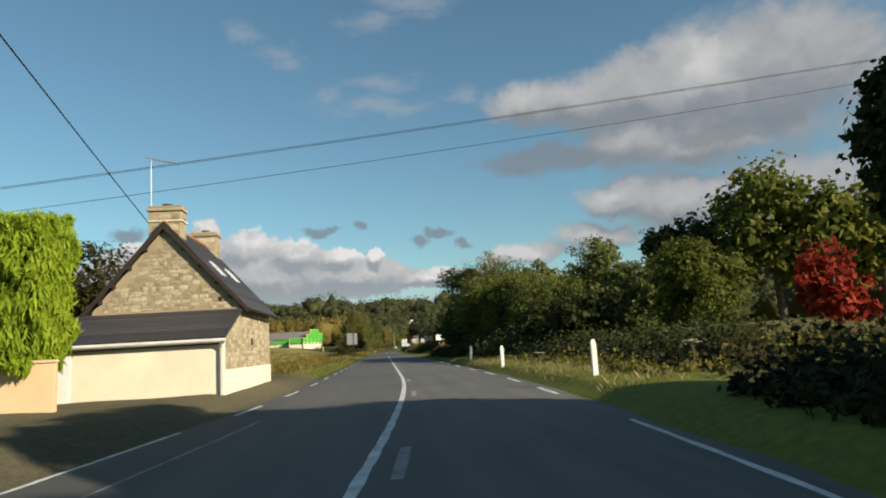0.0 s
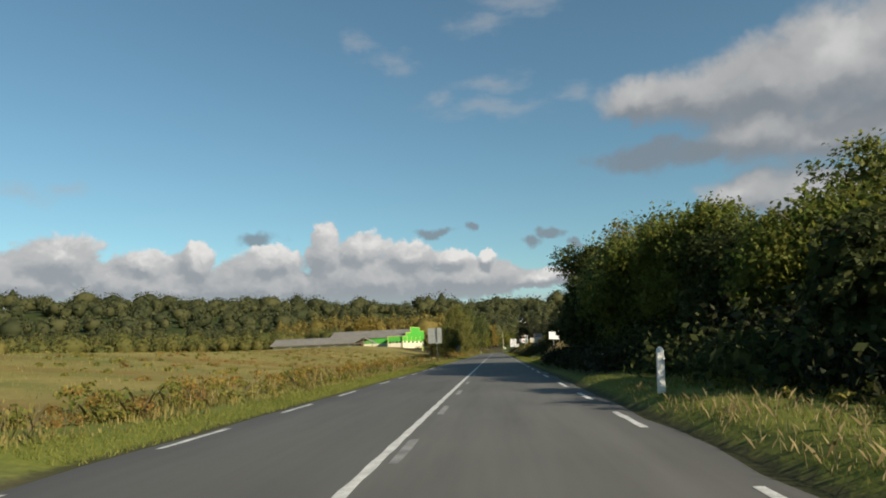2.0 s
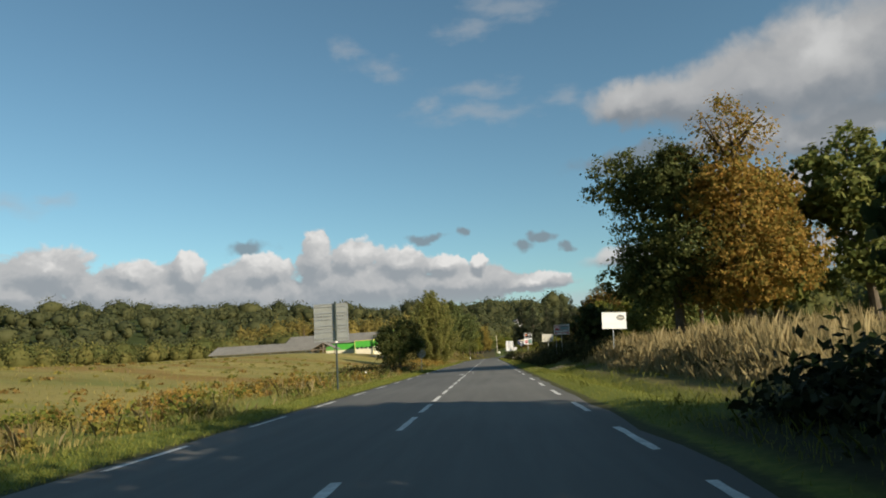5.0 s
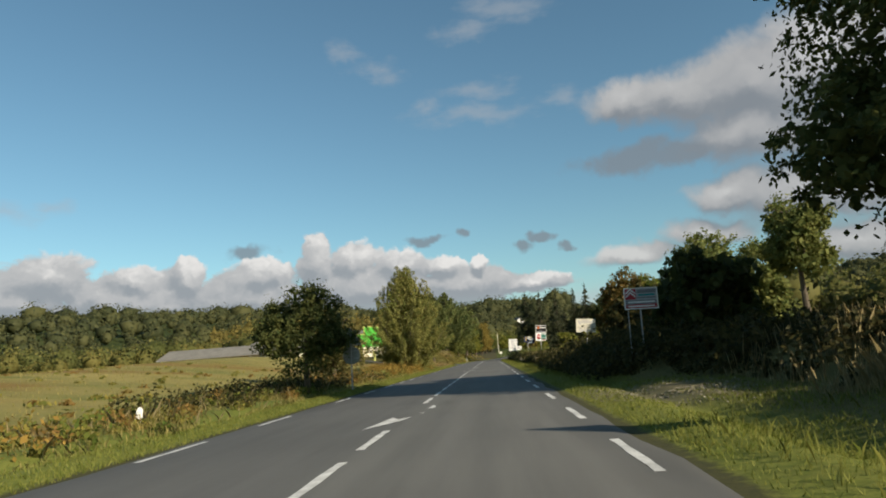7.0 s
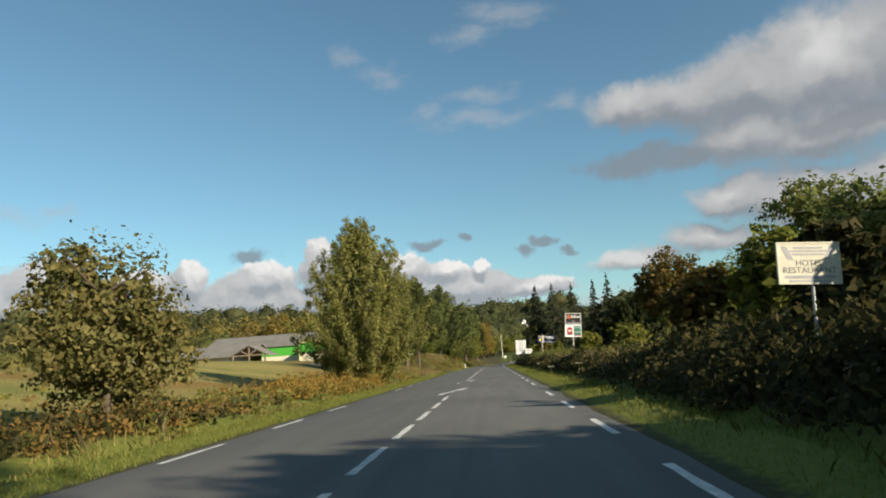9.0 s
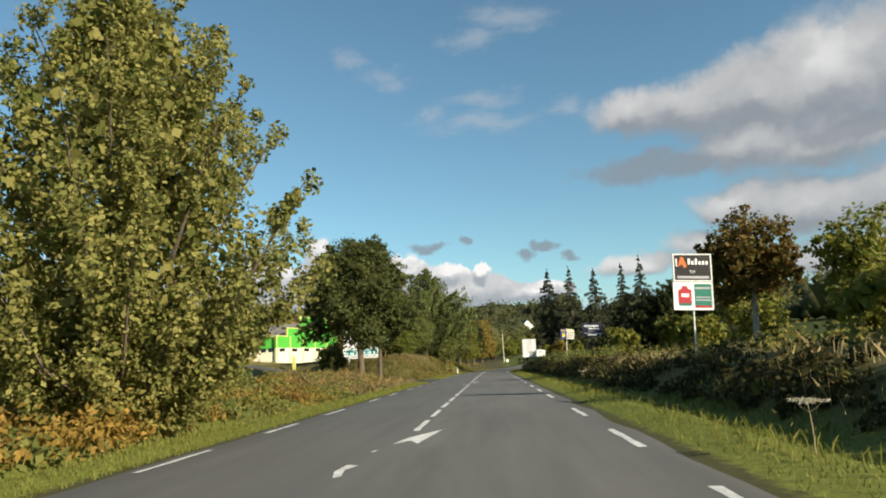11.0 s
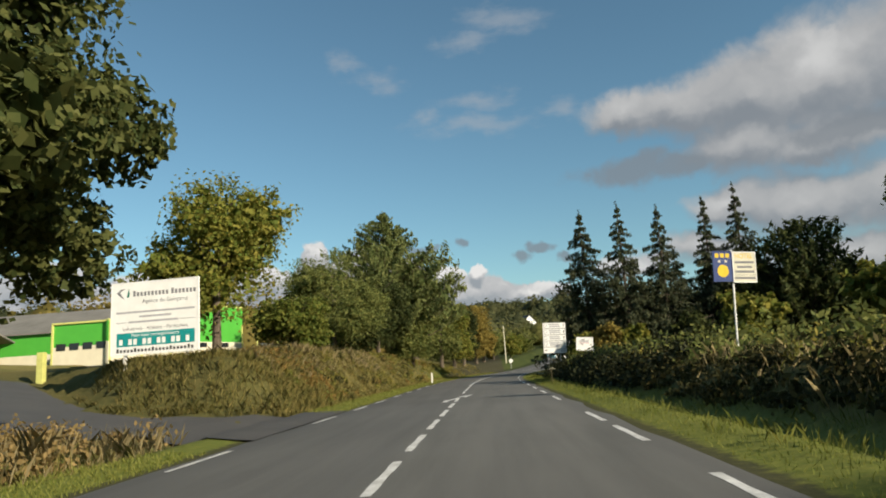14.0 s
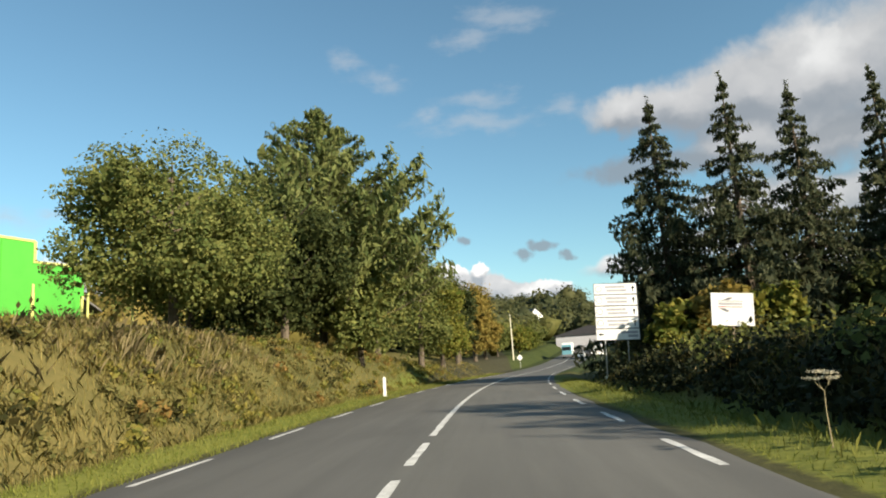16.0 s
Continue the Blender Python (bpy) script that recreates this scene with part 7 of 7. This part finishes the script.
for dx in (-5, 0, 5):
    for dy in (-3.5, 3.5):
        part("post", box(dx - 0.08, dx + 0.08, dy - 0.08, dy + 0.08, 0, 2.2), TIMBER, lean)

# ---- far end of the road ----
far_house = thing("far_house", "small white-gabled house on the distant slope", "house", (27.5, 660.0, float(land(27.5, 660)) + 6.0), 20)
part("wall", prism([(-4, -6), (4, -6), (4, 3.5), (0, 7.5), (-4, 3.5)], 0, 0.3), SIGN_WHITE, far_house)
part("side_wall", box(-4, -3.7, 0.3, 12, -6, 3.5), SIGN_WHITE, far_house)
part("side_wall", box(3.7, 4, 0.3, 12, -6, 3.5), SIGN_WHITE, far_house)
for sgn in (-1, 1):
    part("roof", prism([(0, 7.8), (sgn * 4.6, 3.2), (sgn * 4.6, 2.95), (0, 7.5)], -0.3, 12.3), SLATE, far_house)
truck = thing("truck", "pale blue and white lorry far along the road", "truck", (21.0, 474.0, float(road_height(474))), -10.5)
cab = part("cab", box(-1.2, 1.2, -1.2, 0.9, 0.7, 3.3, 0.12), TRUCK_BLUE, truck)
part("windscreen", box(-1.05, 1.05, -1.23, -1.19, 1.9, 2.8, 0.02), WINDOW_GLASS, cab)
part("bumper", box(-1.2, 1.2, -1.3, -1.1, 0.4, 0.9, 0.05), SIGN_GREY, truck)
part("box_body", box(-1.25, 1.25, 1.1, 8.0, 0.95, 3.9, 0.05), SIGN_WHITE, truck)
for dx in (-1.05, 1.05):
    for dy in (-0.3, 5.5, 7.0):
        part("wheel", tube([(dx - 0.14, dy, 0.5), (dx + 0.14, dy, 0.5)], 0.5, 14), RUBBER, truck)
depot = thing("far_hall", "grey roofed hall beyond the bend", "building", (37.0, 540.0, float(land(37, 540)) - 0.3), -6)
part("wall", box(-12, 12, 0, 12, 0, 5.0), SIGN_MID, depot)
part("roof", prism([(-12.5, 4.9), (0, 8.0), (12.5, 4.9), (12.5, 4.7), (-12.5, 4.7)], -0.5, 12.5), SLATE, depot)
car = thing("car", "small pale car following behind the lorry", "car", (23.6, 468.0, float(road_height(468))), -10.5)
body = part("body", prism([(-0.85, 0.3), (0.85, 0.3), (0.88, 0.85), (0.66, 1.4), (-0.66, 1.4), (-0.88, 0.85)], 0.0, 3.9), SIGN_WHITE, car)
part("windscreen", prism([(-0.7, 0.88), (0.7, 0.88), (0.56, 1.32), (-0.56, 1.32)], -0.012, 0.02), WINDOW_GLASS, body)
for dx in (-0.62, 0.62):
    part("headlight", box(dx - 0.15, dx + 0.15, -0.014, 0.02, 0.58, 0.72, 0.005), SKYLIGHT, body)
    for dy in (0.7, 3.1):
        part("wheel", tube([(dx * 1.2 - 0.1, dy, 0.31), (dx * 1.2 + 0.1, dy, 0.31)], 0.31, 14), RUBBER, car)
s, g = sign_at("advertising_board", 24.6, 448.0, "white stacked boards at the far bend", 0)
for i in range(3):
    board(s, -1.4, 1.4, 1.1 + 0.75 * i, 1.8 + 0.75 * i, SIGN_WHITE, SIGN_GREY, name="panel")
post(s, -0.8, 3.3, 0.1, STEEL)
post(s, 0.8, 3.3, 0.1, STEEL)

# ---- stones of the house, last of all ----
rs = np.random.default_rng(11)
stone_meshes = []
for k in range(8):
    bm = bmesh.new()
    bmesh.ops.create_cube(bm, size=1.0)
    bmesh.ops.bevel(bm, geom=bm.edges[:], offset=0.2, segments=1, affect="EDGES")
    for v_ in bm.verts:
        v_.co += Vector(rs.normal(size=3) * 0.06)
    data = bpy.data.meshes.new("stone")
    bm.to_mesh(data)
    bm.free()
    data.materials.append(STONE)
    stone_meshes.append(data)


def lay(parent, inside, u0, u1, z0, z1, put, course=0.2, length=0.36):
    """Courses of rubble stones over a wall; put(u, z) gives the place on the wall's face."""
    z, count = z0, 0
    while z < z1:
        h = course * rs.uniform(0.65, 1.4)
        u = u0 + rs.uniform(-0.2, 0.0)
        while u < u1:
            lng = length * rs.uniform(0.35, 1.7)
            if inside(u + lng / 2, z + h / 2, lng / 2, h / 2) and rs.random() < 0.93:
                ob = new("stone", stone_meshes[int(rs.integers(8))])
                ob.parent = parent
                ob.matrix_basis = put(u + lng / 2, z + h / 2) @ Matrix.Rotation(rs.normal() * 0.09, 4, 'Y') @ Matrix.Diagonal((lng * rs.uniform(0.75, 1.0), 0.02, h * rs.uniform(0.72, 1.0), 1))
                count += 1
            u += lng
        z += h
    return count


def in_gable(u, z, du, dz):
    t = (z + dz - EAVE) / (RIDGE - EAVE)
    half_l, half_r = X0 + (RX - X0) * max(0, t), X1 + (RX - X1) * max(0, t)
    return z > 3.36 and u - du > half_l + 0.03 and u + du < half_r - 0.03


lay(front_gable, in_gable, X0, X1, 3.36, RIDGE, lambda u, z: Matrix.Translation((u, Y0 - 0.002, z)), 0.14, 0.26)
turn = Matrix.Rotation(math.pi / 2, 4, "Z")
lay(side_wall, lambda u, z, du, dz: u - du > Y0 + 0.02 and u + du < Y1 and z + dz < EAVE - 0.05, Y0, Y1, 1.1, EAVE, lambda u, z: Matrix.Translation((X1 + 0.002, u, z)) @ turn, 0.155, 0.3)
lay(lean_side, lambda u, z, du, dz: u - du > L0 + 0.3 and u + du < Y0 and z + dz < 2.2 + 1.02 * (u - du - L0 - 0.3) / (Y0 - L0 - 0.3) - 0.03, L0 + 0.3, Y0, 1.1, 3.2, lambda u, z: Matrix.Translation((X1 + 0.002, u, z)) @ turn, 0.155, 0.3)
for body in [c for c in house.children if c.name.startswith("chimney")]:
    xs_, ys_, zs_ = zip(*[(v_.co.x, v_.co.y, v_.co.z) for v_ in body.data.vertices])
    lay(body, lambda u, z, du, dz: u - du > min(xs_) and u + du < max(xs_) and z + dz < max(zs_), min(xs_), max(xs_), 6.2, max(zs_), lambda u, z: Matrix.Translation((u, min(ys_) - 0.012, z)), 0.17, 0.3)
    lay(body, lambda u, z, du, dz: u - du > min(ys_) and u + du < max(ys_) and z + dz < max(zs_), min(ys_), max(ys_), 6.2, max(zs_), lambda u, z: Matrix.Translation((max(xs_) + 0.012, u, z)) @ turn, 0.17, 0.3)
